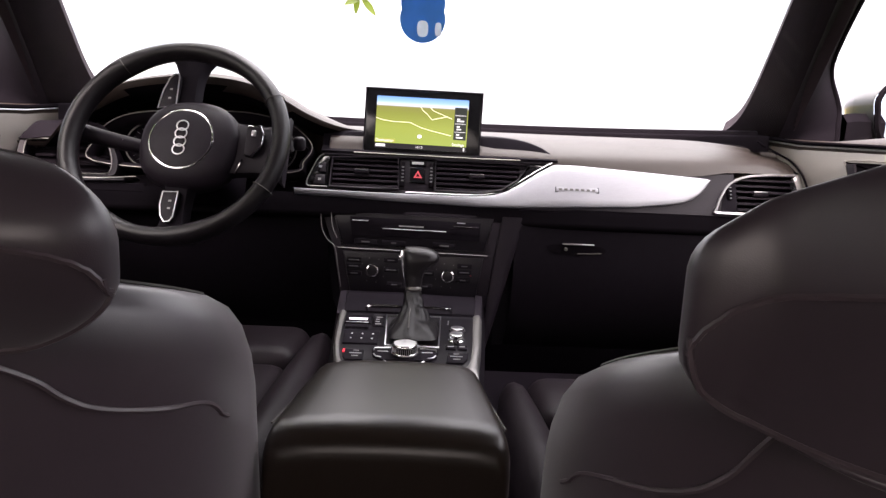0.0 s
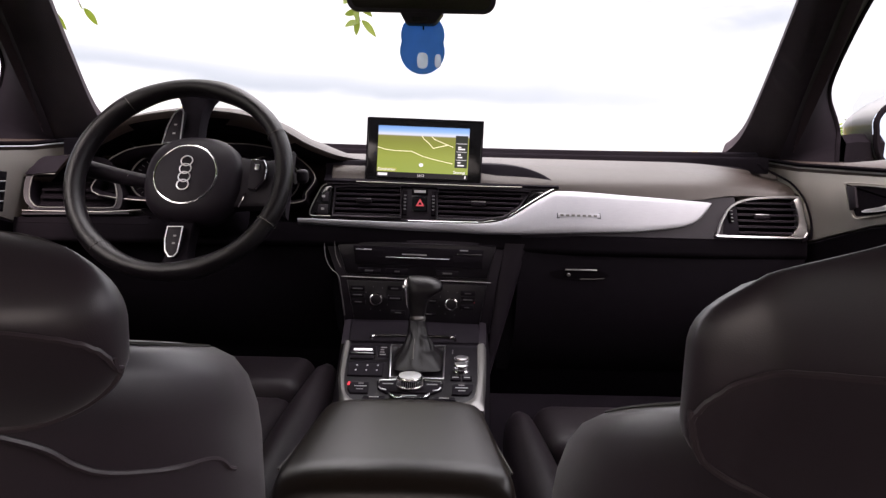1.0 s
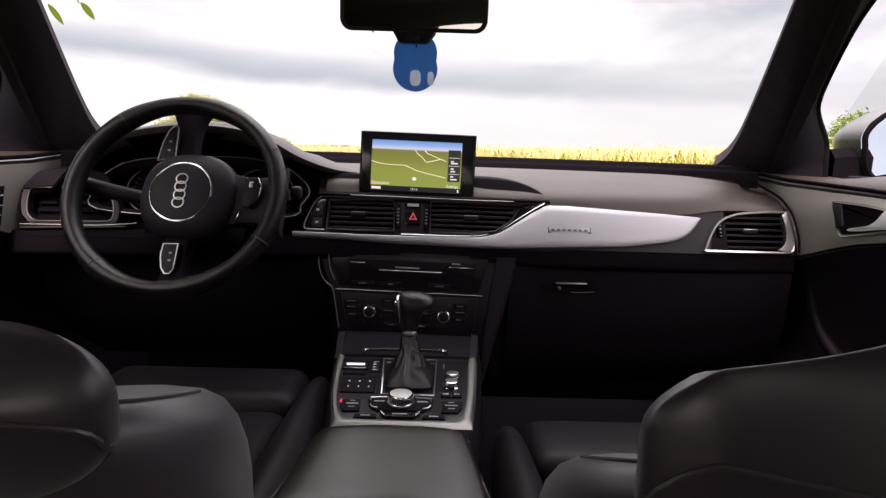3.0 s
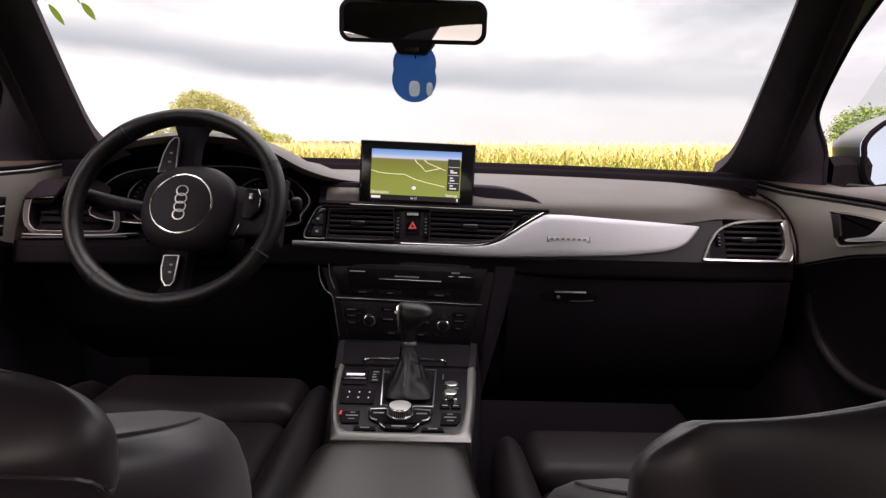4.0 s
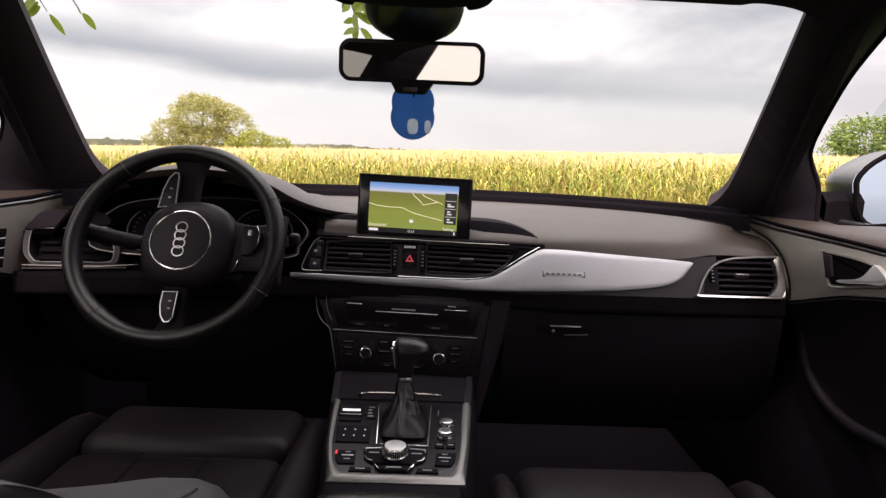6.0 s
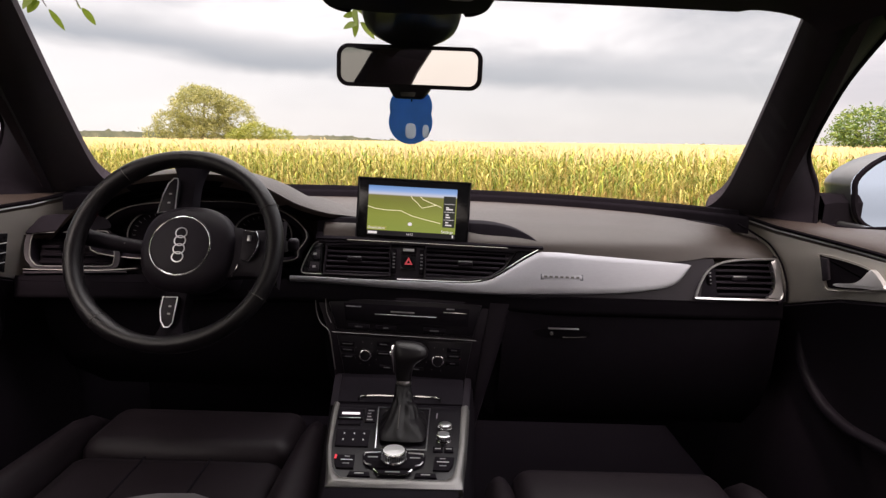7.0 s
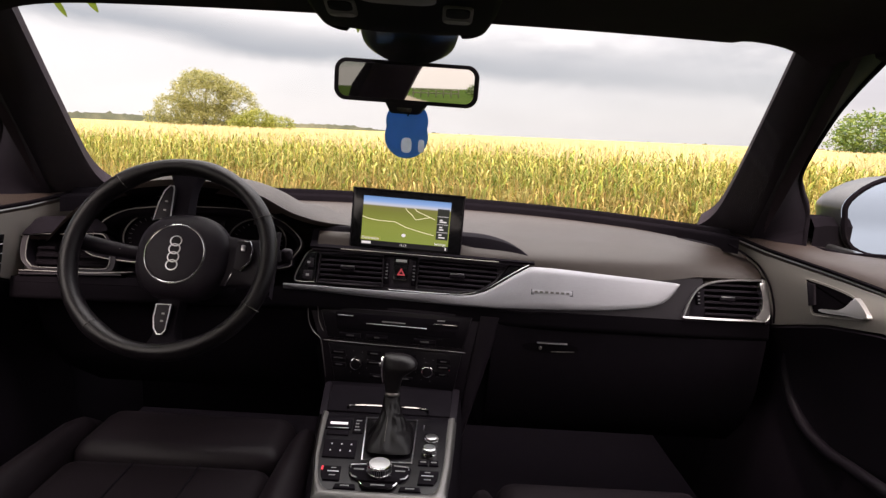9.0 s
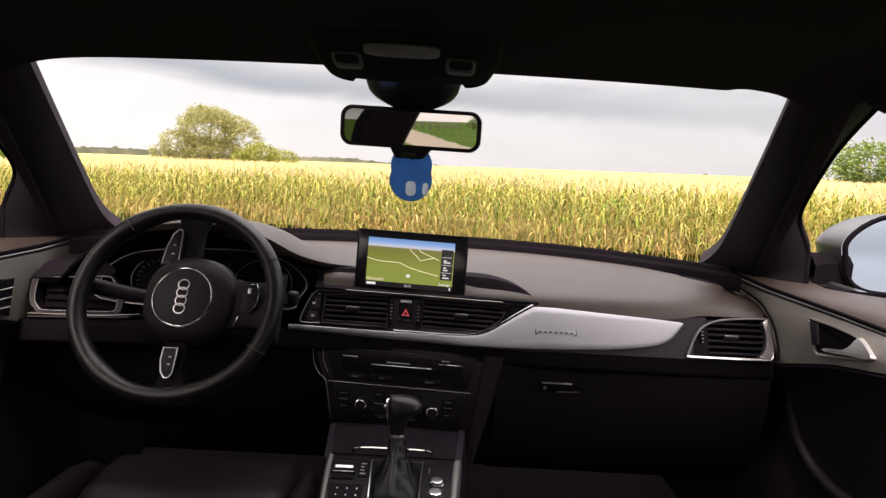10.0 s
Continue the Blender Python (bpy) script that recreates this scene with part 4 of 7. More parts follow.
part("housing", rbox((0, 0, 0), (W, H + 0.010, 0.016), 0.004, 3, DM @ Matrix.Translation((0, -0.005, -0.007))), M_GLOSS, display)
part("frame_edge", ring_plate(*[[DM @ V((x * k, y * j, z)) for x, y in ((-W / 2, -H / 2), (W / 2, -H / 2), (W / 2, H / 2), (-W / 2, H / 2))] for k, j, z in ((1.004, 1.006, 0.0012), (0.985, 0.972, 0.0016), (1.004, 1.006, -0.006), (0.985, 0.972, 0.0))]), M_BLACK, display)
X0, X1, Y0, Y1 = -0.0925, 0.0885, -0.0505, 0.0485
screen = bpy.data.materials.new("map_screen")
screen.use_nodes = True
sn, sl = screen.node_tree.nodes, screen.node_tree.links
p = sn["Principled BSDF"]
tc = sn.new("ShaderNodeTexCoord")
sx = sn.new("ShaderNodeSeparateXYZ")
sl.new(tc.outputs["UV"], sx.inputs[0])
rampn = sn.new("ShaderNodeValToRGB")
e = rampn.color_ramp.elements
e[0].position, e[0].color = 0.0, (0.25, 0.34, 0.06, 1)
e[1].position, e[1].color = 1.0, (0.14, 0.33, 0.64, 1)
for pos, c in ((0.35, (0.26, 0.33, 0.055)), (0.66, (0.20, 0.24, 0.04)), (0.785, (0.20, 0.21, 0.05)), (0.82, (0.62, 0.70, 0.76)), (0.90, (0.26, 0.48, 0.82))):
    k = e.new(pos)
    k.color = (*c, 1)
sl.new(sx.outputs[1], rampn.inputs[0])
sl.new(rampn.outputs[0], p.inputs["Emission Color"])
p.inputs["Base Color"].default_value = (0.01, 0.01, 0.01, 1)
p.inputs["Emission Strength"].default_value = 0.62
p.inputs["Roughness"].default_value = 0.25
bm = dq(X0, Y0 + 0.008, X1, Y1, 0.001, 0.0022)
uv = bm.loops.layers.uv.new("uv")
inv = DM.inverted()
for f in bm.faces:
    for lp in f.loops:
        q = inv @ lp.vert.co
        lp[uv].uv = ((q.x - X0) / (X1 - X0), (q.y - Y0 - 0.008) / (Y1 - Y0 - 0.008))
map_part = part("map_picture", bm, screen, display, "lit map picture", smooth=0)
M_ROAD = glow("map_road", (0.85, 0.85, 0.50), 0.62)
M_DARKUI = glow("dark_menu_field", (0.02, 0.025, 0.02), 0.6)
M_LIGHTUI = glow("light_menu_text", (0.8, 0.82, 0.8), 0.6)
for road in ([(0.0, 0.53), (0.08, 0.485), (0.20, 0.462), (0.375, 0.462), (0.50, 0.36), (0.62, 0.305), (0.83, 0.225)], [(0.485, 0.80), (0.505, 0.735), (0.56, 0.655), (0.61, 0.545), (0.70, 0.59), (0.78, 0.63)], [(0.59, 0.80), (0.62, 0.74), (0.72, 0.665), (0.83, 0.585)]):
    pts = [DM @ V((X0 + (X1 - X0) * u, Y0 + 0.008 + (Y1 - Y0 - 0.008) * v, 0.0024)) for u, v in road]
    part("map_line", tube(pts, 0.0009, 4), M_ROAD, map_part)
side = part("menu_bar", dq(X0 + 0.1545, Y0 + 0.021, X1 - 0.002, Y0 + 0.084, 0.0022, 0.0028), M_DARKUI, map_part, smooth=0)
for yy in (0.036, 0.052, 0.068):
    part("menu_line", dq(X0 + 0.156, Y0 + yy, X1 - 0.0035, Y0 + yy + 0.0008, 0.0028, 0.0031), M_LIGHTUI, side, smooth=0)
for yy, ww in ((0.0245, 0.013), (0.0405, 0.009), (0.0455, 0.006), (0.0565, 0.014), (0.060, 0.006), (0.030, 0.006)):
    part("menu_mark", dq(X0 + 0.160, Y0 + yy, X0 + 0.160 + ww, Y0 + yy + 0.0026, 0.0028, 0.0031), M_LIGHTUI, side, smooth=0)
part("status_bar", dq(X0, Y0 - 0.002, X1, Y0 + 0.008, 0.001, 0.002), glow("dark_status_bar", (0.01, 0.01, 0.012), 0.5), display, smooth=0)
part("menu_field", dq(X0, Y0 + 0.009, X0 + 0.040, Y0 + 0.0165, 0.0022, 0.0026), glow("map_label_field", (0.24, 0.27, 0.05), 0.8), map_part, smooth=0)
words("Destination", 0.0076, M_LIGHTUI, map_part, DM @ Matrix.Translation((X0 + 0.0195, Y0 + 0.0127, 0.0028)))
words("Settings", 0.0076, M_LIGHTUI, map_part, DM @ Matrix.Translation((X1 - 0.0165, Y0 + 0.0115, 0.0034)))
words("16:13", 0.0065, M_LIGHTUI, display, DM @ Matrix.Translation((X0 + 0.088, Y0 + 0.0025, 0.0024)))
part("status_mark", dq(X0 + 0.002, Y0 + 0.0005, X0 + 0.021, Y0 + 0.0055, 0.002, 0.0024), M_LIGHTUI, display, smooth=0)
part("status_icon", dq(X1 - 0.006, Y0, X1 - 0.0035, Y0 + 0.006, 0.002, 0.0024), M_LIGHTUI, display, smooth=0)
cur = [DM @ V((X0 + 0.088 + 0.0045 * math.cos(a), Y0 + 0.0235 + 0.0036 * math.sin(a), 0.0030)) for a in [k * math.pi / 5 for k in range(10)]]
part("position_marker", slab(cur, [q - DM.to_3x3() @ V((0, 0, 0.0008)) for q in cur]), M_LIGHTUI, map_part)
part("stand", rbox((0.005, 1.247, 0.945), (0.20, 0.012, 0.02), 0.003), M_GLOSS, display)
part("base_line", tube([V((-0.125, 1.214, 0.9415)), V((0.0, 1.208, 0.9405)), V((0.125, 1.197, 0.9395)), V((0.2, 1.186, 0.940))], 0.0007, 6), M_SATIN, display)

# ---- steering wheel, turned a quarter so that its lower spoke points to the cabin's middle ----
wheel = thing("steering_wheel", "black leather steering wheel turned sideways, chrome ring on the hub", "steering wheel", (-0.388, 1.03, 0.955))
WM = Matrix.Translation((-0.384, 1.026, 0.9515)) @ Matrix.Rotation(radians(-3), 4, "Z") @ Matrix.Rotation(radians(64.5), 4, "X")
# local x to the right, y up along the rim's plane, z towards the driver


def wl_(bm):
    bmesh.ops.transform(bm, matrix=WM, verts=bm.verts)
    return bm


def rim_r(a):
    flat = 0.006 * math.exp(-((math.atan2(math.sin(a), math.cos(a))) / 0.5) ** 2)
    return 0.1775 - 0.4 * flat


def squash(p):
    """The rim is lower than it is wide."""
    return V((p.x * 0.98 - 0.0045, p.y * 0.925 - 0.007, p.z))


N = 96
rows = []
for i in range(N):
    a = 2 * math.pi * i / N
    grip = sum(math.exp(-((math.atan2(math.sin(a - g), math.cos(a - g))) / 0.22) ** 2) for g in (radians(72), radians(-72), radians(-126), radians(126)))
    tx, ty = 0.0150 + 0.0026 * grip, 0.0178 + 0.001 * grip
    c = V((math.cos(a), math.sin(a), 0))
    rows.append([squash(c * (rim_r(a) + tx * math.cos(b)) + V((0, 0, ty * math.sin(b) + 0.012))) for b in [2 * math.pi * k / 14 for k in range(14)]])
rim = part("rim", wl_(grid(rows, wrap_u=True, wrap_v=True)), M_WHEEL, wheel, "leather rim", smooth=80)
for g in (radians(28), radians(-28), radians(128), radians(-128)):
    ring_pts = [squash(p) for p in [V((math.cos(g) * (rim_r(g) + 0.0172 * math.cos(b)), math.sin(g) * (rim_r(g) + 0.0172 * math.cos(b)), 0.0190 * math.sin(b) + 0.012)) for b in [2 * math.pi * k / 16 for k in range(16)]]]
    part("rim_seam", wl_(tube(ring_pts, 0.0008, 4, True)), M_STITCH, rim)
def wh_(bm):
    """The hub and spokes sit a little behind the rim's plane."""
    bmesh.ops.transform(bm, matrix=WM @ Matrix.Translation((0, 0, -0.037)), verts=bm.verts)
    return bm


# hub: a rounded soft pad
rows = []
for k, (s, h) in enumerate(((0.4, -0.04), (0.80, -0.030), (0.96, -0.012), (1.0, 0.006), (0.985, 0.018), (0.93, 0.028), (0.82, 0.035), (0.64, 0.040), (0.40, 0.0425), (0.15, 0.0435))):
    ring_pts = []
    for i in range(48):
        a = 2 * math.pi * i / 48
        e = 2.5
        x, y = math.cos(a), math.sin(a)
        n = (abs(x) ** e + abs(y) ** e) ** (-1 / e)
        ring_pts.append(V((x * n * 0.083 * s + 0.004, y * n * 0.079 * s, h)))
    rows.append(ring_pts)
hub = part("hub", wh_(grid(rows, wrap_v=True, caps=True)), M_BLACK, wheel, "soft black hub pad", smooth=60)
part("hub_ring", wh_(tube([V((0.052 * math.cos(a), 0.052 * math.sin(a), 0.0405)) for a in [k * math.pi / 32 for k in range(64)]], 0.0017, 8, True)), M_CHROME, hub, "thin chrome ring")
part("hub_disc", wh_(lathe([(0.051, 0.036), (0.0505, 0.0412), (0.046, 0.0425), (0.02, 0.0443), (0.004, 0.0446)], 48)), M_BLACK, hub)
for k in range(4):
    c = V((0.001, 0.0215 - 0.0143 * k, 0.0462))
    part("emblem_ring", wh_(tube([c + V((0.0096 * math.cos(a), 0.0088 * math.sin(a), 0.0006 * (k % 2))) for a in [j * math.pi / 16 for j in range(32)]], 0.0011, 6, True)), M_TRIM, hub, "plain satin chrome ring")


def spoke(ang, w0, w1, mat_):
    m = Matrix.Rotation(ang, 4, "Z")
    rows = []
    for k in range(9):
        t = k / 8
        r = 0.060 + 0.108 * t
        w = w0 + (w1 - w0) * t + 0.006 * (2 * t - 1) ** 2 + 0.016 * t ** 6
        z = 0.010 - 0.006 * math.sin(math.pi * t)
        ring_pts = [V((r, -w, z - 0.012)), V((r, -w * 0.96, z + 0.006)), V((r, -w * 0.8, z + 0.010)), V((r, 0, z + 0.012)), V((r, w * 0.8, z + 0.010)), V((r, w * 0.96, z + 0.006)), V((r, w, z - 0.012))]
        rows.append([m @ p for p in ring_pts])
    return grid(rows, wrap_v=True, caps=True)


for ang in (90, -90):
    arm_ = spoke(radians(ang), 0.021, 0.018, M_BLACK)
    bmesh.ops.translate(arm_, verts=arm_.verts, vec=V((-0.020 if ang > 0 else -0.004, 0, 0)))
    sp = part("spoke", wh_(arm_), M_DEEP, wheel)
    s = 1 if ang > 0 else -1
    key = [(-0.058, 0.062), (-0.054, 0.096), (-0.047, 0.119), (-0.039, 0.129), (-0.0325, 0.1285), (-0.0305, 0.122), (-0.0275, 0.068)] if s > 0 else [(-0.0215, -0.088), (-0.0225, -0.110), (-0.0185, -0.129), (-0.011, -0.139), (-0.003, -0.1385), (0.002, -0.131), (0.0035, -0.087)]
    z1 = 0.025
    part("switch_plate", wh_(slab([V((x, y, z1)) for x, y in key], [V((x, y, 0.008)) for x, y in key], 0.001)), M_BLACK, sp)
    part("switch_trim", wh_(tube([V((x, y, z1 + 0.0005)) for x, y in [(p[0], p[1]) for p in cat(key, 1, True)]], 0.0012, 6, True)), M_TRIM, sp, "chrome outline")
    for j in (0.30, 0.55):
        x, y = (key[0][0] + key[-1][0]) / 2 + 0.002, key[0][1] + (key[3][1] - key[0][1]) * j
        part("switch_mark", wh_(rbox((x, y, z1 + 0.0006), (0.005, 0.003, 0.0006), 0.0002, 1)), M_MARK, sp)
low = part("spoke", wh_(spoke(0.0, 0.046, 0.040, M_BLACK)), M_BLACK, wheel)
key = [(0.100, 0.034), (0.122, 0.034), (0.128, 0.022), (0.127, 0.0), (0.112, -0.018), (0.101, -0.016)]
part("switch_plate", wh_(slab([V((x, y, 0.026)) for x, y in key], [V((x, y, 0.008)) for x, y in key], 0.001)), M_BLACK, low)
part("switch_trim", wh_(tube([V((x, y, 0.0265)) for x, y in ((0.102, 0.035), (0.112, 0.0355), (0.1225, 0.035), (0.1285, 0.023), (0.1275, -0.001), (0.114, -0.018))], 0.0013, 6)), M_CHROME, low, "chrome outline")
part("switch_roller", wh_(rbox((0.113, 0.022, 0.027), (0.007, 0.010, 0.004), 0.001)), M_DULLCHROME, low)
part("spoke_chrome", wh_(tube([V((0.085, -0.045, 0.012)), V((0.092, -0.035, 0.018)), V((0.096, -0.022, 0.018))], 0.0014, 6)), M_CHROME, low)

column = thing("steering_column", "dark steering column shroud with two control stalks", "steering column", (-0.388, 1.12, 0.88))
cm = Matrix.Translation((-0.386, 1.125, 0.905)) @ Matrix.Rotation(radians(64.5 - 90), 4, "X")
part("shroud", rbox((0, 0, 0), (0.13, 0.15, 0.11), 0.03, 3, cm), M_DEEP, column)
st = cat([(-0.43, 1.10, 0.930), (-0.475, 1.085, 0.935), (-0.525, 1.07, 0.946), (-0.562, 1.062, 0.955)], 5)
part("stalk", tube(st, [0.0115 + 0.0035 * i / (len(st) - 1) for i in range(len(st))], 10), M_BLACK, column)
for k in range(3):
    part("stalk_mark", rbox((-0.502 - 0.014 * k, 1.0655 - 0.003 * k, 0.9455 + 0.003 * k), (0.005, 0.002, 0.004), 0.0006, 1), M_MARK, column)
st = cat([(-0.33, 1.10, 0.930), (-0.27, 1.085, 0.938), (-0.215, 1.07, 0.950)], 5)
part("stalk", tube(st, [0.0085 + 0.003 * i / (len(st) - 1) for i in range(len(st))], 10), M_BLACK, column)
part("stalk_end", rbox((-0.200, 1.066, 0.953), (0.020, 0.020, 0.024), 0.007, 3), M_BLACK, column)

# ---- centre stack ----
stack = thing("centre_stack", "dark centre stack with radio slot and climate knobs", "control panel", (0, 1.17, 0.66))


def S(x, z, o=0.0):
    """A point of the stack's face, turned a little to the driver."""
    return V((x, 1.166 - 0.09 * x - 0.10 * (0.755 - z) - o, z))


def splate(o, o0, o1, bevel=0.0015):
    return slab([S(x, z, o1) for x, z in o], [S(x, z, o0) for x, z in o], bevel)


part("stack_body", splate([(-0.186, 0.832), (0.170, 0.832), (0.156, 0.755), (0.144, 0.655), (-0.140, 0.655), (-0.156, 0.755)], -0.10, -0.004), M_BLACK, stack)
rows = []
for k in range(9):
    t = k / 8
    z = 0.8315 - 0.27 * t
    x0, x1 = 0.168 - 0.036 * t, 0.216 - 0.070 * t
    rows.append([S(x0, z, -0.09), S(x0, z, -0.0035), S(x0 + 0.003, z, -0.002), S(x1 - 0.012, z, -0.001), S(x1 - 0.004, z, -0.005), S(x1, z, -0.014), S(x1 + 0.004, z, -0.09)])
part("side_wing", grid(rows, wrap_v=True, caps=True), M_BLACK, stack, "rounded dark flank of the stack", smooth=60)
radio = part("radio_panel", splate([(-0.160, 0.826), (0.152, 0.826), (0.137, 0.762), (-0.140, 0.762)], -0.02, 0.001, 0.003), M_PANEL, stack)
part("radio_recess", splate([(-0.126, 0.818), (0.128, 0.818), (0.126, 0.782), (-0.121, 0.782)], 0.001, 0.002, 0.0005), M_DEEP, radio)
part("disc_slot", splate([(-0.062, 0.7985), (0.062, 0.7985), (0.062, 0.7972), (-0.062, 0.7972)], 0.002, 0.0035, 0.0008), M_DULLCHROME, radio)
part("lettering_bar", splate([(-0.030, 0.8055), (0.018, 0.8055), (0.018, 0.803), (-0.030, 0.803)], 0.002, 0.0026, 0), M_MARK, radio)
part("slot_lid", splate([(0.076, 0.8100), (0.124, 0.8100), (0.124, 0.8080), (0.076, 0.8080)], 0.002, 0.0042, 0.001), M_CHROME, radio)
part("slot_lid", splate([(-0.121, 0.812), (-0.090, 0.812), (-0.090, 0.8105), (-0.121, 0.8105)], 0.002, 0.0035, 0.0005), M_DULLCHROME, radio)
part("card_slot", splate([(0.070, 0.805), (0.122, 0.805), (0.122, 0.792), (0.070, 0.792)], 0.002, 0.003, 0.0005), M_DEEP, radio)
part("lettering_bar", splate([(0.082, 0.817), (0.098, 0.817), (0.098, 0.8145), (0.082, 0.8145)], 0.002, 0.0026, 0), M_MARK, radio)
for x, w in ((-0.094, 0.016), (-0.039, 0.010), (0.059, 0.018)):
    part("button_strip", splate([(x - 0.022, 0.7755), (x + 0.022, 0.7755), (x + 0.022, 0.7655), (x - 0.022, 0.7655)], 0.001, 0.0025, 0.001), M_DEEP, radio)
    part("button_mark", splate([(x - w / 2, 0.772), (x + w / 2, 0.772), (x + w / 2, 0.769), (x - w / 2, 0.769)], 0.0025, 0.003, 0), M_FAINT, radio)
part("chrome_line", tube([S(-0.148, 0.757, 0.004), S(0.0, 0.7565, 0.004), S(0.143, 0.756, 0.004)], 0.0008, 6), M_FRAME, stack)
part("chrome_side_line", tube([S(x, z, 0.003) for x, z in cat([(-0.184, 0.832), (-0.181, 0.795), (-0.170, 0.772), (-0.154, 0.757), (-0.147, 0.72), (-0.140, 0.68)], 4)], 0.0009, 6), M_FRAME, stack)
part("chrome_side_line", tube([S(x, z, 0.003) for x, z in cat([(-0.163, 0.824), (-0.160, 0.797), (-0.150, 0.775)], 4)], 0.0008, 6), M_FRAME, stack)
clim = part("climate_panel", splate([(-0.138, 0.750), (0.136, 0.750), (0.124, 0.672), (-0.122, 0.672)], -0.02, 0.0005, 0.002), M_PANEL, stack)
for x, z in ((-0.078, 0.716), (0.068, 0.713)):
    m = Matrix.Translation(S(x, z, 0)) @ Matrix.Rotation(radians(90 - 5.7), 4, "X")
    k = part("knob", lathe([(0.0132, 0.0), (0.0130, 0.012), (0.0120, 0.0175), (0.0100, 0.0185)], 32, m), M_CHROME, clim, "ribbed chrome knob")
    part("knob_face", lathe([(0.0099, 0.0175), (0.0095, 0.0192), (0.006, 0.0196), (0.001, 0.0197)], 28, m), M_PANEL, k)
    for j in range(8):
        a = j * math.pi / 4 + 0.3
        part("knob_mark", splate([(x + 0.024 * math.cos(a) - 0.0012, z + 0.024 * math.sin(a) - 0.0012), (x + 0.024 * math.cos(a) + 0.0012, z + 0.024 * math.sin(a) - 0.0012), (x + 0.024 * math.cos(a), z + 0.024 * math.sin(a) + 0.0014)], 0.0005, 0.0011, 0), M_FAINT, clim)
for x, z, w in ((-0.116, 0.734, 0.020), (-0.116, 0.722, 0.018), (-0.114, 0.708, 0.014), (-0.043, 0.737, 0.014), (-0.042, 0.718, 0.02), (0.028, 0.716, 0.02), (0.030, 0.736, 0.012), (0.100, 0.733, 0.012), (0.100, 0.721, 0.018), (0.098, 0.706, 0.010), (-0.035, 0.690, 0.012), (0.025, 0.690, 0.012)):
    b = part("climate_key", splate([(x - 0.014, z - 0.0045), (x + 0.014, z - 0.0045), (x + 0.014, z + 0.0045), (x - 0.014, z + 0.0045)], 0.0005, 0.002, 0.001), M_DEEP, clim)
    part("key_mark", splate([(x - w / 2, z - 0.001), (x + w / 2, z - 0.001), (x + w / 2, z + 0.001), (x - w / 2, z + 0.001)], 0.002, 0.0026, 0), M_FAINT, clim)
part("key_light", splate([(0.112, 0.715), (0.1135, 0.715), (0.1135, 0.7165), (0.112, 0.7165)], 0.0005, 0.002, 0), M_RED, clim)

# ---- centre console ----
console = thing("centre_console", "centre console with silver sides and black control panel", "centre console", (0, 0.9, 0.3))


DRAWN = 0.0


def C(x, y, o=0.0):
    """A point of the console's gently rising top."""
    y -= DRAWN * (0.015 + 0.008 * max(0.0, min(1.0, (y - 0.84) / 0.16)))
    return V((x, y, 0.648 + 0.09 * (y - 0.86) + o))


def cplate(o, o0, o1, bevel=0.001):
    return slab([C(x, y, o1) for x, y in o], [C(x, y, o0) for x, y in o], bevel)


def width(y):
    return interp(y, [(0.60, 0.094), (0.80, 0.100), (0.90, 0.112), (1.03, 0.124), (1.12, 0.132), (1.16, 0.136)])


rows = []
for i in range(25):
    y = 0.62 + 0.54 * i / 24
    w = width(y)
    z = C(0, y).z
    ring_pts = [(-w - 0.02, z - 0.26), (-w - 0.012, z - 0.06), (-w - 0.004, z - 0.015), (-w, z - 0.004), (-w + 0.004, z), (0, z), (w - 0.004, z), (w, z - 0.004), (w + 0.004, z - 0.015), (w + 0.012, z - 0.06), (w + 0.02, z - 0.26)]
    rows.append([V((x, y, zz)) for x, zz in ring_pts])
part("console_body", grid(rows, wrap_v=True, caps=True), M_DEEP, console, smooth=50)
DRAWN = 1.0
# silver surround: two cheeks and the bow behind the controls
OUTL = [(-0.1235, 1.06), (-0.1195, 1.0), (-0.112, 0.92), (-0.104, 0.869), (-0.100, 0.839), (-0.0975, 0.816), (0.1065, 0.816), (0.108, 0.839), (0.1105, 0.869), (0.1165, 0.92), (0.1235, 1.0), (0.128, 1.06)]
INNR = [(-0.1105, 1.057), (-0.1085, 1.0), (-0.1035, 0.92), (-0.095, 0.865), (-0.0855, 0.843), (-0.073, 0.8335), (0.0745, 0.832), (0.087, 0.839), (0.0955, 0.858), (0.1035, 0.92), (0.1085, 1.0), (0.113, 1.055)]
rows = []
for k in range(len(OUTL)):
    (a, b), (c, d) = OUTL[k], INNR[k]
    rows.append([C(a, b, -0.03), C(a * 1.0, b, -0.004), C(a * 0.985, b, 0.002), C((a * 0.7 + c * 0.3), (b * 0.7 + d * 0.3), 0.0055), C((a + c) / 2, (b + d) / 2, 0.0068), C(c * 0.9 + a * 0.1, d * 0.9 + b * 0.1, 0.0058), C(c, d, 0.004), C(c, d, -0.004)])
part("silver_surround", grid(rows), M_FRAME, console, "satin metal surround", smooth=40)
for s in (-1, 1):
    rows = [[C(s * (width(y) + 0.001), y, -0.001), C(s * width(y), y, 0.003), C(s * (width(y) - 0.012), y, 0.0045), C(s * (width(y) - 0.013), y, -0.002)] for y in (1.05, 1.08, 1.11, 1.14, 1.170)]
    part("side_cheek", grid(rows), M_BLACK, console)
part("front_lid", cplate([(-0.118, 1.066), (0.119, 1.066), (0.121, 1.163), (-0.120, 1.163)], -0.004, 0.004, 0.003), M_DEEP, console)
lid = cat([(-0.0745, 1.066), (-0.071, 1.082), (0.0, 1.085), (0.066, 1.082), (0.0735, 1.068)], 5)
part("lid_edge", tube([C(p[0], p[1], 0.007) for p in lid], 0.0022, 6), M_CHROME, console)
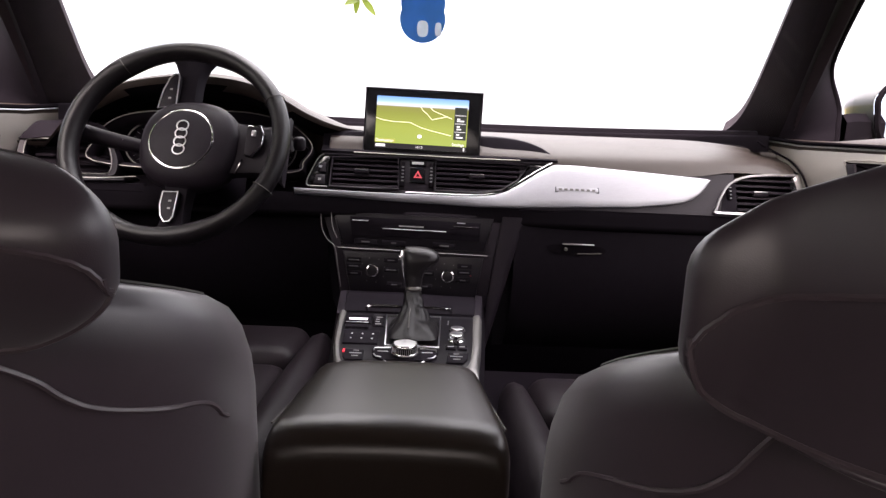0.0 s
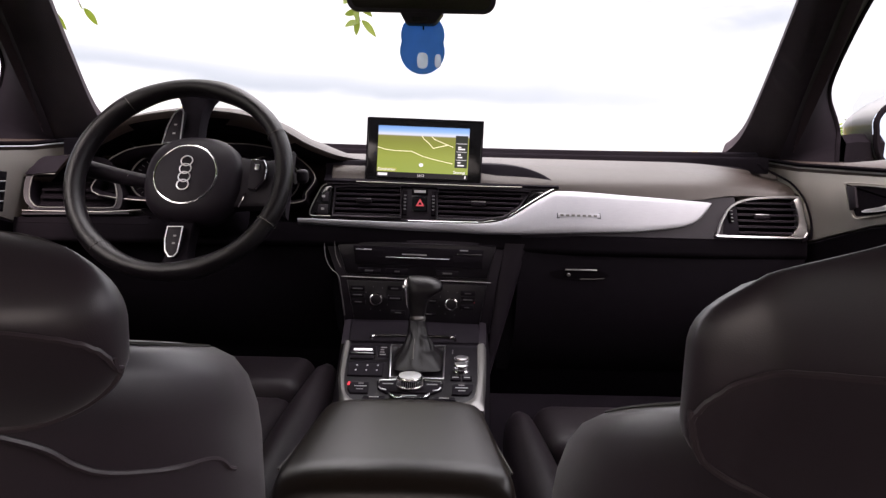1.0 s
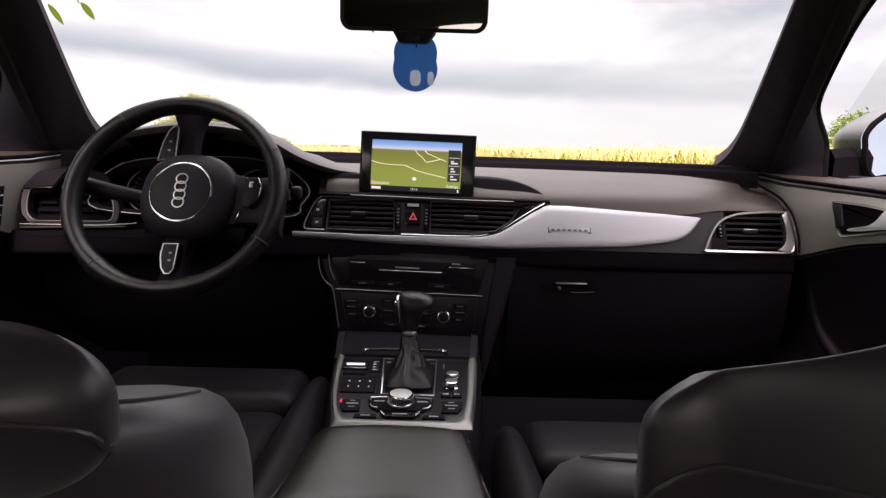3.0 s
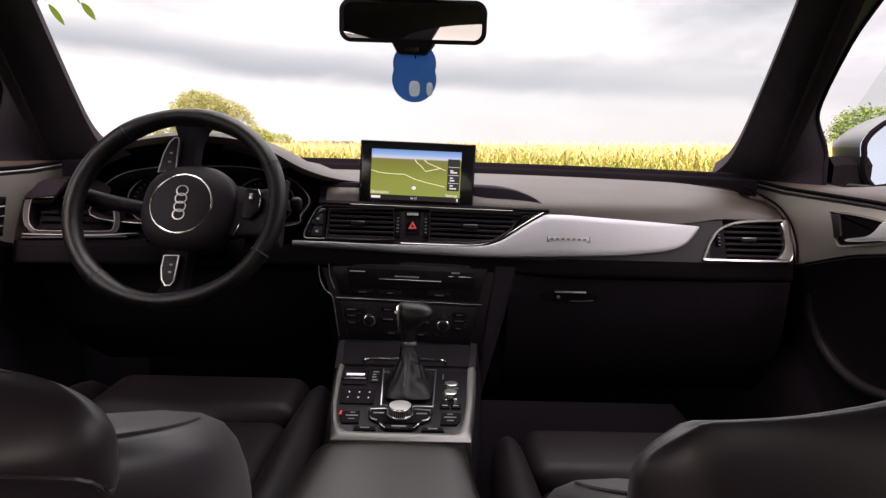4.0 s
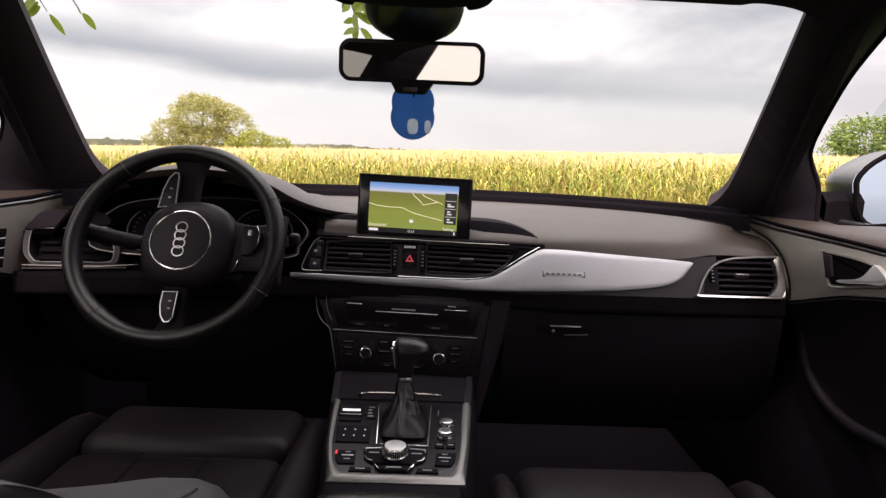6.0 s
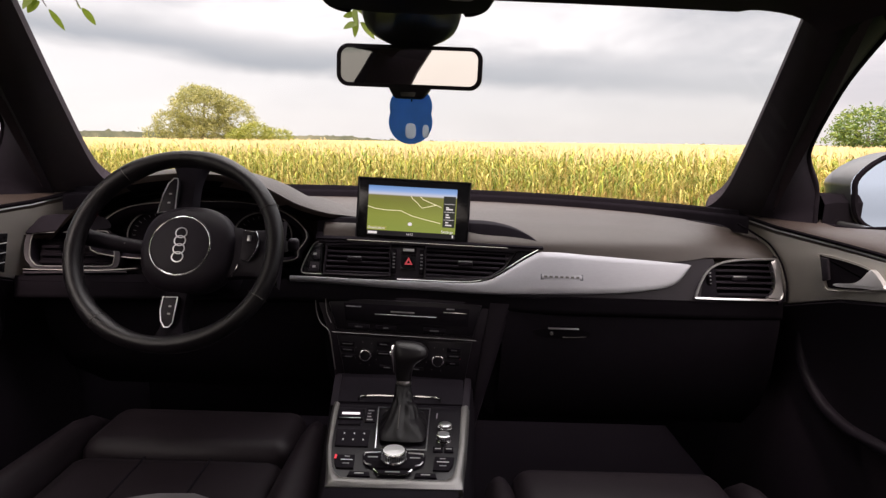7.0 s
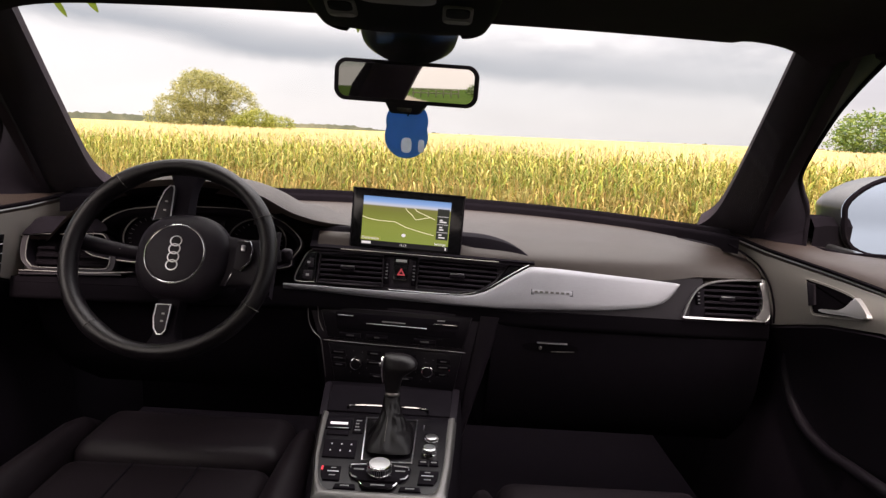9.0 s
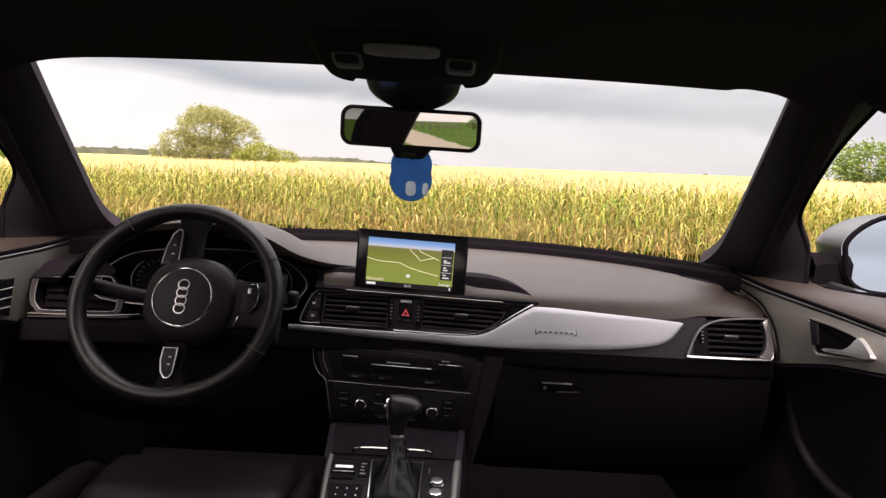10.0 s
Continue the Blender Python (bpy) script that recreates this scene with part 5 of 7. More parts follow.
panel = part("control_panel", cplate(cat(INNR, 3) , -0.004, 0.003, 0.001), M_PANEL, console, "satin black control panel")
part("panel_rim", tube([C(x, y, 0.0045) for x, y in [(p[0], p[1]) for p in cat(INNR, 3)]], 0.0009, 6), M_FRAME, panel)
# gear lever gaiter frame
GF = [(-0.032, 0.912), (0.050, 0.912), (0.055, 1.045), (-0.038, 1.045)]
part("gaiter_frame", tube([C(x, y, 0.005) for x, y in cat(GF, 1, True)], 0.0015, 6, True), M_DULLCHROME, panel)
part("key_slot", cplate([(-0.106, 1.004), (-0.062, 1.004), (-0.063, 1.038), (-0.108, 1.038)], 0.003, 0.006, 0.0015), M_DEEP, panel)
part("light_bar", cplate([(-0.100, 1.0165), (-0.069, 1.0165), (-0.069, 1.0225), (-0.100, 1.0225)], 0.006, 0.0072, 0.0004), glow("lit_white_bar", (0.9, 0.9, 0.9), 0.9), panel)
part("slot_line", cplate([(-0.103, 1.004), (-0.066, 1.004), (-0.066, 1.0055), (-0.103, 1.0055)], 0.006, 0.0072, 0.0004), M_DULLCHROME, panel)
part("start_key", cplate([(-0.102, 0.985), (-0.064, 0.985), (-0.064, 0.999), (-0.103, 0.999)], 0.003, 0.006, 0.0015), M_DEEP, panel)
part("drive_display", cplate([(-0.058, 0.995), (-0.040, 0.995), (-0.041, 1.042), (-0.060, 1.042)], 0.003, 0.005, 0.001), M_DEEP, panel)
for k, w in enumerate((0.010, 0.007, 0.006, 0.010)):
    part("drive_mark", cplate([(-0.055, 1.001 + k * 0.010), (-0.055 + w, 1.001 + k * 0.010), (-0.055 + w, 1.004 + k * 0.010), (-0.055, 1.004 + k * 0.010)], 0.005, 0.0056, 0), M_MARK, panel)
pad_ = part("touch_pad", cplate([(-0.098, 0.918), (-0.044, 0.918), (-0.045, 0.970), (-0.102, 0.970)], 0.003, 0.006, 0.002), M_DEEP, panel)
for i in range(3):
    for j in range(2):
        x, y = -0.088 + i * 0.0165, 0.934 + j * 0.019
        part("pad_dot", cplate([(x, y), (x + 0.0022, y), (x + 0.0022, y + 0.0035), (x, y + 0.0035)], 0.006, 0.0066, 0), M_WHITE, pad_)
for x, y, r, h in ((0.0815, 0.988, 0.0130, 0.006), (0.078, 0.942, 0.0120, 0.014)):
    m = Matrix.Translation(C(x, y, 0.003))
    k = part("rotary_knob", lathe([(r * 1.04, 0), (r * 1.06, h * 0.22), (r * 0.90, h * 0.34), (r * 0.90, h * 0.72), (r * 0.99, h * 0.80), (r * 0.97, h * 0.95), (r * 0.85, h)], 32, m), M_CHROME, panel, "chrome rotary knob")
    part("knob_top", lathe([(r * 0.84, h * 0.96), (r * 0.80, h * 1.03), (r * 0.3, h * 1.06)], 32, m), M_DULLCHROME, k)
for x0, x1 in ((0.061, 0.0765), (0.079, 0.094)):
    part("small_key", cplate([(x0, 0.908), (x1, 0.908), (x1, 0.922), (x0, 0.922)], 0.003, 0.006, 0.0012), M_DEEP, panel)
    part("key_mark", cplate([(x0 + 0.003, 0.914), (x1 - 0.003, 0.914), (x1 - 0.003, 0.9165), (x0 + 0.003, 0.9165)], 0.006, 0.0066, 0), M_MARK, panel)
part("slit", cplate([(0.066, 1.015), (0.068, 1.015), (0.069, 1.03), (0.067, 1.03)], 0.003, 0.005, 0), M_DULLCHROME, panel)
# menu keys round the big control knob
lk = part("left_keys", cplate([(-0.094, 0.893), (-0.062, 0.893), (-0.060, 0.857), (-0.086, 0.857), (-0.091, 0.870)], 0.003, 0.006, 0.0015), M_DEEP, panel)
rk = part("right_keys", cplate([(0.064, 0.893), (0.095, 0.893), (0.092, 0.870), (0.086, 0.857), (0.061, 0.857)], 0.003, 0.006, 0.0015), M_DEEP, panel)
for who, xs_ in ((lk, (-0.082, -0.064)), (rk, (0.067, 0.086))):
    for y, cut, m_ in ((0.886, 0.005, M_MARK), (0.877, 0.0, M_DULLCHROME), (0.867, 0.004, M_MARK)):
        part("key_line", cplate([(xs_[0] + cut, y), (xs_[1] - cut, y), (xs_[1] - cut, y + 0.0018), (xs_[0] + cut, y + 0.0018)], 0.006, 0.0066, 0), m_, who)
part("red_light", cplate([(-0.0925, 0.880), (-0.0895, 0.880), (-0.0895, 0.890), (-0.0925, 0.890)], 0.006, 0.0072, 0), glow("red_lamp", (1.0, 0.04, 0.06), 0.5), lk)
wing = [(-0.050, 0.895), (-0.047, 0.872), (-0.034, 0.858), (0.034, 0.858), (0.047, 0.872), (0.050, 0.895), (0.030, 0.900), (-0.030, 0.900)]
wp = part("knob_plate", cplate(wing, 0.003, 0.007, 0.002), M_DEEP, panel)
for s in (-1, 1):
    part("plate_line", tube([C(s * x, y, 0.0078) for x, y in ((0.022, 0.898), (0.046, 0.8955), (0.0465, 0.888))], 0.0011, 5), M_DULLCHROME, wp)
    part("plate_line", tube([C(s * x, y, 0.0078) for x, y in ((0.0455, 0.874), (0.042, 0.866), (0.034, 0.863))], 0.0011, 5), M_DULLCHROME, wp)
    part("plate_mark", cplate([(s * 0.025, 0.884), (s * 0.041, 0.884), (s * 0.041, 0.8865), (s * 0.025, 0.8865)], 0.007, 0.0076, 0), M_MARK, wp)
m = Matrix.Translation(C(0.0, 0.880, 0.006))
bk = part("control_knob", lathe([(0.0200, 0), (0.0204, 0.0015), (0.0204, 0.0040), (0.0196, 0.0050), (0.0150, 0.0050)], 40, m), M_CHROME, panel, "large chrome control knob")
part("knob_groove", lathe([(0.0186, 0.004), (0.0186, 0.0125), (0.0150, 0.0125)], 40, m), M_GLOSS, bk)
for k in range(40):
    a = 2 * math.pi * k / 40
    part("rib", tube([m @ V((0.0188 * math.cos(a), 0.0188 * math.sin(a), 0.0055)), m @ V((0.0186 * math.cos(a), 0.0186 * math.sin(a), 0.0120))], 0.0007, 4), M_DULLCHROME, bk)
part("knob_rim", lathe([(0.0186, 0.0120), (0.0196, 0.0128), (0.0197, 0.0150), (0.0186, 0.0168), (0.0160, 0.0172)], 40, m), M_CHROME, bk)
part("knob_top", lathe([(0.0170, 0.0165), (0.0165, 0.0176), (0.010, 0.0184), (0.001, 0.0186)], 40, m), M_TRIM, bk)
part("back_key", cplate([(-0.029, 0.853), (0.029, 0.853), (0.020, 0.838), (-0.020, 0.838)], 0.003, 0.007, 0.0015), M_DEEP, panel)
part("back_key_edge", tube([C(x, y, 0.0078) for x, y in ((-0.029, 0.853), (-0.0205, 0.8385), (0.0205, 0.8385), (0.029, 0.853))], 0.0015, 5), M_CHROME, panel)
part("back_key_mark", cplate([(-0.011, 0.8455), (0.011, 0.8455), (0.011, 0.848), (-0.011, 0.848)], 0.007, 0.0076, 0), M_MARK, panel)
for x in (-0.050, 0.050):
    part("low_key", cplate([(x - 0.017, 0.838), (x + 0.017, 0.838), (x + 0.015, 0.849), (x - 0.015, 0.849)], 0.003, 0.0055, 0.001), M_DEEP, panel)
    part("low_key_mark", cplate([(x - 0.007, 0.8425), (x + 0.007, 0.8425), (x + 0.007, 0.845), (x - 0.007, 0.845)], 0.0055, 0.006, 0), M_MARK, panel)

# ---- gear lever ----
lever = thing("gear_lever", "black leather gear lever with a chrome-edged grip and creased gaiter", "gear lever", (0.008, 0.98, 0.66))
rows = []
LEVELS = [(0.0, 0.0400, 0.058), (0.05, 0.0372, 0.055), (0.11, 0.0325, 0.050), (0.20, 0.0270, 0.042), (0.32, 0.0222, 0.033), (0.46, 0.0188, 0.025), (0.60, 0.0163, 0.0200), (0.75, 0.0155, 0.0170), (0.88, 0.0148, 0.0155), (1.0, 0.0132, 0.0145)]
for k in range(37):
    t = (k / 36) ** 1.25
    w, d = interp(t, [(q[0], q[1]) for q in LEVELS]), interp(t, [(q[0], q[2]) for q in LEVELS])
    cx, cy, cz = 0.009 - 0.004 * t, 0.964 + 0.059 * t, 0.662 + 0.052 * t ** 0.85
    ring_pts = []
    for i in range(144):
        a = 2 * math.pi * i / 144
        e = 4.5 - 2.5 * t ** 0.5
        x, y = math.cos(a), math.sin(a)
        n = (abs(x) ** e + abs(y) ** e) ** (-1 / e)
        bell = math.sin(math.pi * min(1, 0.03 + t * 0.97)) ** 0.7
        right = max(0.0, math.cos(a + 0.35)) ** 1.5
        pleat = 0.055 * (1 - 2 * abs(math.sin(4 * a + 3.0 * t + 0.6 * math.sin(9 * t)))) + 0.025 * math.sin(13 * a - 6 * t)
        zig = right * (0.17 * (abs(((t * 3.1 + 0.25 * math.sin(a)) % 1.0) * 2 - 1) - 0.5) + 0.16 * (1 - t))
        fold = 1 + bell * (pleat + zig)
        ring_pts.append(V((cx + x * n * w * fold, cy + y * n * d * (1 + bell * pleat), cz + 0.003 * bell * right * math.sin(19 * t + 2 * a))))
    rows.append(ring_pts)
part("gaiter", grid(rows, wrap_v=True, caps=True), M_GAITER, lever, "soft creased leather gaiter", smooth=70)
part("collar", lathe([(0.0125, 0), (0.0138, 0.002), (0.0138, 0.006), (0.0125, 0.008)], 24, Matrix.Translation((0.006, 1.024, 0.711)) @ Matrix.Rotation(radians(-12), 4, "X")), M_FRAME, lever, "thin metal collar ring")
# grip: one smooth body from the collar to the bulb that points to the passenger
rows = []
for z, x0, x1, d in ((0.716, -0.0055, 0.0175, 0.0115), (0.724, -0.0085, 0.0195, 0.0125), (0.734, -0.0098, 0.0205, 0.0138), (0.742, -0.0110, 0.0225, 0.0150), (0.750, -0.0115, 0.0270, 0.0175), (0.757, -0.0122, 0.0365, 0.0200), (0.764, -0.0142, 0.0475, 0.0220), (0.771, -0.0145, 0.0485, 0.0220), (0.777, -0.0142, 0.0450, 0.0200), (0.782, -0.0135, 0.0380, 0.0160), (0.7855, -0.0115, 0.0280, 0.0100), (0.787, -0.006, 0.0180, 0.0045)):
    c, w = (x0 + x1) / 2, (x1 - x0) / 2
    ring_pts = []
    for i in range(32):
        a = 2 * math.pi * i / 32
        e = 2.6
        x, y = math.cos(a), math.sin(a)
        n = (abs(x) ** e + abs(y) ** e) ** (-1 / e)
        ring_pts.append(V((c + x * n * w, 1.026 + 0.20 * (z - 0.716) + y * n * d, z)))
    rows.append(ring_pts)
part("grip", grid(rows, wrap_v=True, caps=True), M_WHEEL, lever, "rounded black grip", smooth=70)
trim = [V((x - 0.0012, 1.026 + 0.20 * (z - 0.716) - 0.006, z)) for x, z in ((-0.0105, 0.734), (-0.0114, 0.740), (-0.0120, 0.744), (-0.0125, 0.748), (-0.0130, 0.752), (-0.0140, 0.762), (-0.0145, 0.771), (-0.0138, 0.780), (-0.0100, 0.7855))]
part("grip_edge", tube(trim, [0.0005, 0.0009, 0.0013, 0.0018, 0.0024, 0.0034, 0.0038, 0.0034, 0.0020], 8), M_CHROME, lever)
part("release_button", rbox((-0.018, 1.032, 0.768), (0.008, 0.010, 0.009), 0.003, 2), M_CHROME, lever)
part("gaiter_seam", tube([V((0.002, 0.922, 0.676)), V((0.002, 0.952, 0.686)), V((0.003, 0.988, 0.697)), V((0.004, 1.008, 0.710))], 0.001, 5), M_STITCH, lever)

# ---- armrest ----
arm = thing("armrest", "dark leather centre armrest with stitched side seams", "armrest", (0, 0.55, 0.4))
rows = []
for t in [0.0, 0.004, 0.012, 0.025, 0.042, 0.065, 0.09, 0.12, 0.16] + [0.2 + 0.65 * k / 8 for k in range(9)] + [0.88, 0.91, 0.94, 0.965, 0.985, 1.0]:
    y = 0.466 + 0.199 * t
    w = 0.108 - 0.022 * t + 0.002 * math.sin(math.pi * t)
    top = 0.7245 - 0.003 * t
    if t > 0.85:
        q = (t - 0.85) / 0.15
        w -= 0.024 * (1 - math.sqrt(max(0, 1 - q * q)))
        top -= 0.022 * (1 - math.sqrt(max(0, 1 - q * q)))
    if t < 0.16:
        q = 1 - t / 0.16
        top -= 0.026 * (1 - math.sqrt(max(0, 1 - q * q)))
        w -= 0.010 * (1 - math.sqrt(max(0, 1 - q * q)))
    ring_pts = []
    for x, dz in ((-0.98, -0.10), (-1.0, -0.045), (-0.995, -0.024), (-0.975, -0.014), (-0.94, -0.0065), (-0.88, -0.0025), (-0.7, 0.0005), (-0.4, 0.002), (0, 0.0025), (0.4, 0.002), (0.7, 0.0005), (0.88, -0.0025), (0.94, -0.0065), (0.975, -0.014), (0.995, -0.024), (1.0, -0.045), (0.98, -0.10)):
        ring_pts.append(V((x * w, y, top + dz)))
    rows.append(ring_pts)
top_ = part("cushion", grid(rows, wrap_v=True, caps=True), M_LEATHER_ARM, arm, "padded leather lid", smooth=60)
for s in (-1, 1):
    part("side_seam", tube([V((s * (0.1075 - 0.022 * t) * 0.945, 0.498 + 0.142 * t, 0.7170 - 0.003 * t)) for t in [k / 12 for k in range(13)]], 0.0012, 5), M_STITCH, top_)
    for k in range(15):
        y = 0.500 + k * 0.009
        part("stitch", tube([V((s * (0.1075 - 0.022 * (y - 0.47) / 0.195) * 0.968, y, 0.7120)), V((s * (0.1075 - 0.022 * (y - 0.47) / 0.195) * 0.968, y + 0.005, 0.7125))], 0.0009, 4), M_STITCH, top_, smooth=0)
part("box", rbox((0, 0.57, 0.52), (0.195, 0.19, 0.26), 0.015, 2), M_BLACK, arm)

# ---- front seats ----
def seat(label, s, cx, half, y_off, z_off, z_sh, slope, hw, tall, r, fall, lean, bow, back_lean, back_power, dome, fall_power, y_up, cush_front, cush_z):
    """A leather sports seat; s: -1 or 1 towards the door; the inner edge faces the console."""
    st = thing("front_seat", label, "car seat", (cx, 0.6, 0.3), group="front seats")
    # lower backrest with its side bolsters
    top = 0.850 + z_sh
    rows = []
    levels = [(0.40, 0.93), (0.52, 1.0), (0.70, 1.0), (0.765, 1.0), (0.800, 0.992), (0.825, 0.965), (0.840, 0.925), (0.848, 0.865), (0.851, 0.76)]
    for z, k in levels:
        z = z + z_sh
        f = (z - 0.5) * 0.10
        ring_pts = []
        plan = [(0.0, 0.295), (0.42, 0.297), (0.62, 0.318), (0.80, 0.358), (0.92, 0.398), (0.985, 0.440), (1.0, 0.485), (0.985, 0.520), (0.93, 0.540), (0.86, 0.530), (0.74, 0.500), (0.5, 0.470), (0.0, 0.46)]
        full = plan + [(-x, y) for x, y in plan[-2:0:-1]]
        for p in cat([(x, y, 0) for x, y in full], 3, True):
            yc = 0.43
            kk = 1 - (1 - k) * 0.9
            y = yc + (p[1] - yc) * k
            ring_pts.append(V((cx + p[0] * half * kk, y_off + y - 0.09 * (z - 0.75), z - slope * (y - 0.375) * min(1.0, max(0.0, (z - z_sh - 0.62) / 0.18)))))
        rows.append(ring_pts)
    back_rows = rows
    back = part("backrest", grid(rows, wrap_v=True, caps=True), M_LEATHER, st, "bolstered leather backrest", smooth=70)
    # upper back: a pillow whose rear overhangs the shoulders
    rows = []
    yr = y_off + 0.302 + y_up
    foot = 0.858 if s < 0 else 0.849

    def pillow(an, t):
        """A point of the pillow: an round it in plan, t from its foot to its crest."""
        d, q, wide = (t * tall, 0.045, 2.0) if t < 0.45 else ((1 - t) * tall, r, 1.0)
        inset = wide * (q - math.sqrt(max(0.0, q * q - max(0.0, q - d) ** 2)))
        x, y = math.cos(an), math.sin(an)
        n = (abs(x) ** 2.6 + abs(y) ** 2.6) ** (-1 / 2.6)
        crest = dome * (1 - abs(x * n) ** 2) * t - fall * max(0.0, (abs(x * n) - 0.45) / 0.55) ** fall_power * t * t
        if y < 0:
            tc = (0.921 - foot) / tall
            g = 1 - back_lean * ((t - tc) / (1 - tc)) ** back_power if t > tc else 1 - (0.85 if s < 0 else 1.25) * ((tc - t) / tc) ** 1.2
            py = y * n * ((0.046 - 0.07 * bow) * g - 0.10 * min(inset, 0.046))
        else:
            py = y * n * (0.040 - 0.55 * min(inset, 0.046))
        out_y = yr + py - 0.06 * math.tanh(bow * max(0.0, 0.885 - abs(x * n) * (hw - inset) / hw) / 0.06)
        return V((cx + x * n * (hw - inset), out_y, foot + z_off + tall * t + crest - lean * max(0.0, py + 0.012) * t * t))

    for k in range(29):
        rows.append([pillow(2 * math.pi * i / 112, 0.5 - 0.5 * math.cos(math.pi * (0.02 + 0.96 * k / 28))) for i in range(112)])
    up = part("upper_backrest", grid(rows, wrap_v=True, caps=True), M_LEATHER, st, "rounded upper back", smooth=75)

    def on_pillow(dx, z):
        """The rear surface at dx from the inner edge and height z."""
        best = None
        t = min(max((z - foot) / tall, 0.01), 0.99)
        for q in range(90):
            p = pillow(-math.pi / 2 * (1 - q / 89.0), t)
            if best is None or abs(p.x - cx - (hw + dx)) < abs(best.x - cx - (hw + dx)):
                best = p
        return V((best.x - cx, best.y, best.z))

    for sx in (-1, 1):
        for pts, rr in (([(-0.24, 0.921), (-0.12, 0.921), (-0.06, 0.920), (-0.030, 0.918), (-0.016, 0.915), (-0.008, 0.911), (-0.003, 0.905), (-0.001, 0.896)] if s < 0 else [(-0.24, 0.928), (-0.10, 0.926), (-0.06, 0.925), (-0.04, 0.923), (-0.018, 0.918), (-0.008, 0.910), (-0.003, 0.902), (-0.001, 0.893)], 0.0015), ([(-0.24, 0.856), (-0.12, 0.860), (-0.06, 0.8635), (-0.03, 0.868), (-0.014, 0.8735), (-0.006, 0.882), (-0.002, 0.892), (-0.001, 0.903)] if s < 0 else [(-0.24, 0.846), (-0.12, 0.850), (-0.06, 0.855), (-0.03, 0.861), (-0.016, 0.867), (-0.008, 0.876), (-0.003, 0.888), (-0.001, 0.902)], 0.0016)):
            line = [on_pillow(dx, z) for dx, z in cat(pts, 5)]
            part("piping", tube([V((cx + sx * p.x, p.y - 0.0008, p.z)) for p in line], rr, 6), M_PIPING, up)
        # rear panel piping on the shoulders
        line = []
        for u, z in cat([(0.60, 0.805), (0.68, 0.797), (0.74, 0.788), (0.775, 0.778), (0.82, 0.770), (0.88, 0.766), (0.92, 0.765), (0.955, 0.765), (0.975, 0.760), (0.988, 0.748)] if s < 0 else [(0.62, 0.830), (0.68, 0.808), (0.73, 0.786), (0.76, 0.772), (0.80, 0.762), (0.85, 0.757), (0.90, 0.757), (0.93, 0.758), (0.96, 0.757), (0.978, 0.752), (0.99, 0.740)], 5):
            y = interp(u, [(0.0, 0.295), (0.42, 0.297), (0.62, 0.318), (0.80, 0.358), (0.92, 0.398), (0.985, 0.440), (1.0, 0.485)])
            zz = z + z_sh
            line.append(V((cx + sx * u * half, y_off + y - 0.09 * (zz - 0.75) - 0.002, zz - slope * (y - 0.375) * min(1.0, max(0.0, (z - 0.62) / 0.18)))))
        part("piping", tube(line, 0.0019, 6), M_PIPING, back)
        side_ring = [V(p) for p in back_rows[7][6:20]] if sx > 0 else [V((2 * cx - p.x, p.y, p.z)) for p in back_rows[7][6:20]]
        line = [p + V((0, -0.0004, 0.0004)) for p in side_ring]
        part("shoulder_seam", tube(line, 0.0014, 5), M_STITCH, back)
    # cushion: middle, bolsters and front bolster
    y1 = cush_front
    mid_ = rbox((cx, (0.50 + y1 - 0.165) / 2, cush_z - 0.075), (0.36, y1 - 0.165 - 0.50, 0.15), 0.03, 3)
    part("cushion", mid_, M_LEATHER_SHADED, st, "leather seat cushion")
    part("front_cushion", rbox((cx, y1 - 0.080, cush_z - 0.060), (0.37, 0.165, 0.145), 0.035, 4), M_LEATHER_SHADED, st)
    for sx in (-1, 1):
        rows = []
        for k in range(15):
            t = k / 14
            y = 0.52 + (y1 - 0.015 - 0.52) * t
            hgt = 0.045 * (1 - 0.55 * t) - 0.035 * max(0.0, (t - 0.85) / 0.15) ** 2
            rb = 0.038 * math.sin(math.pi * min(1.0, 0.25 + 0.72 * t)) ** 0.4
            xx = cx + sx * (0.195 + 0.018 - 0.004 * t)
            ring_pts = [V((xx + rb * math.cos(a) * 1.05, y, cush_z - 0.03 + (hgt + 0.03) * max(math.sin(a), 0) - 0.14 * max(-math.sin(a), 0))) for a in [2 * math.pi * i / 16 for i in range(16)]]
            rows.append(ring_pts)
        part("side_bolster", grid(rows, wrap_v=True, caps=True), M_LEATHER_SHADED, st, smooth=70)
    for dx in (-0.055, 0.055):
        part("cushion_seam", tube([V((cx + dx, 0.52, cush_z + 0.001)), V((cx + dx, y1 - 0.18, cush_z + 0.001))], 0.0016, 5), M_DEEP, st)
    part("seat_base", rbox((cx, 0.72, 0.36), (0.40, 0.55, 0.16), 0.02, 2), M_DEEP, st)
    return st


seat("black leather driver's sports seat with piped bolstered backrest", -1, -0.365, 0.257, -0.030, -0.005, 0.032, 0.33, 0.253, 0.120, 0.0563, 0.0143, 0.70, 0.0, 1.15, 1.32, 0.010, 1.034, -0.002, 1.115, 0.607)
seat("black leather passenger's sports seat with piped bolstered backrest", 1, 0.385, 0.258, -0.052, -0.010, 0.014, 0.50, 0.251, 0.1566, 0.0653, 0.0435, 0.5984, 0.3096, 1.1719, 1.6151, 0.0287, 1.9511, -0.0077, 0.985, 0.575)

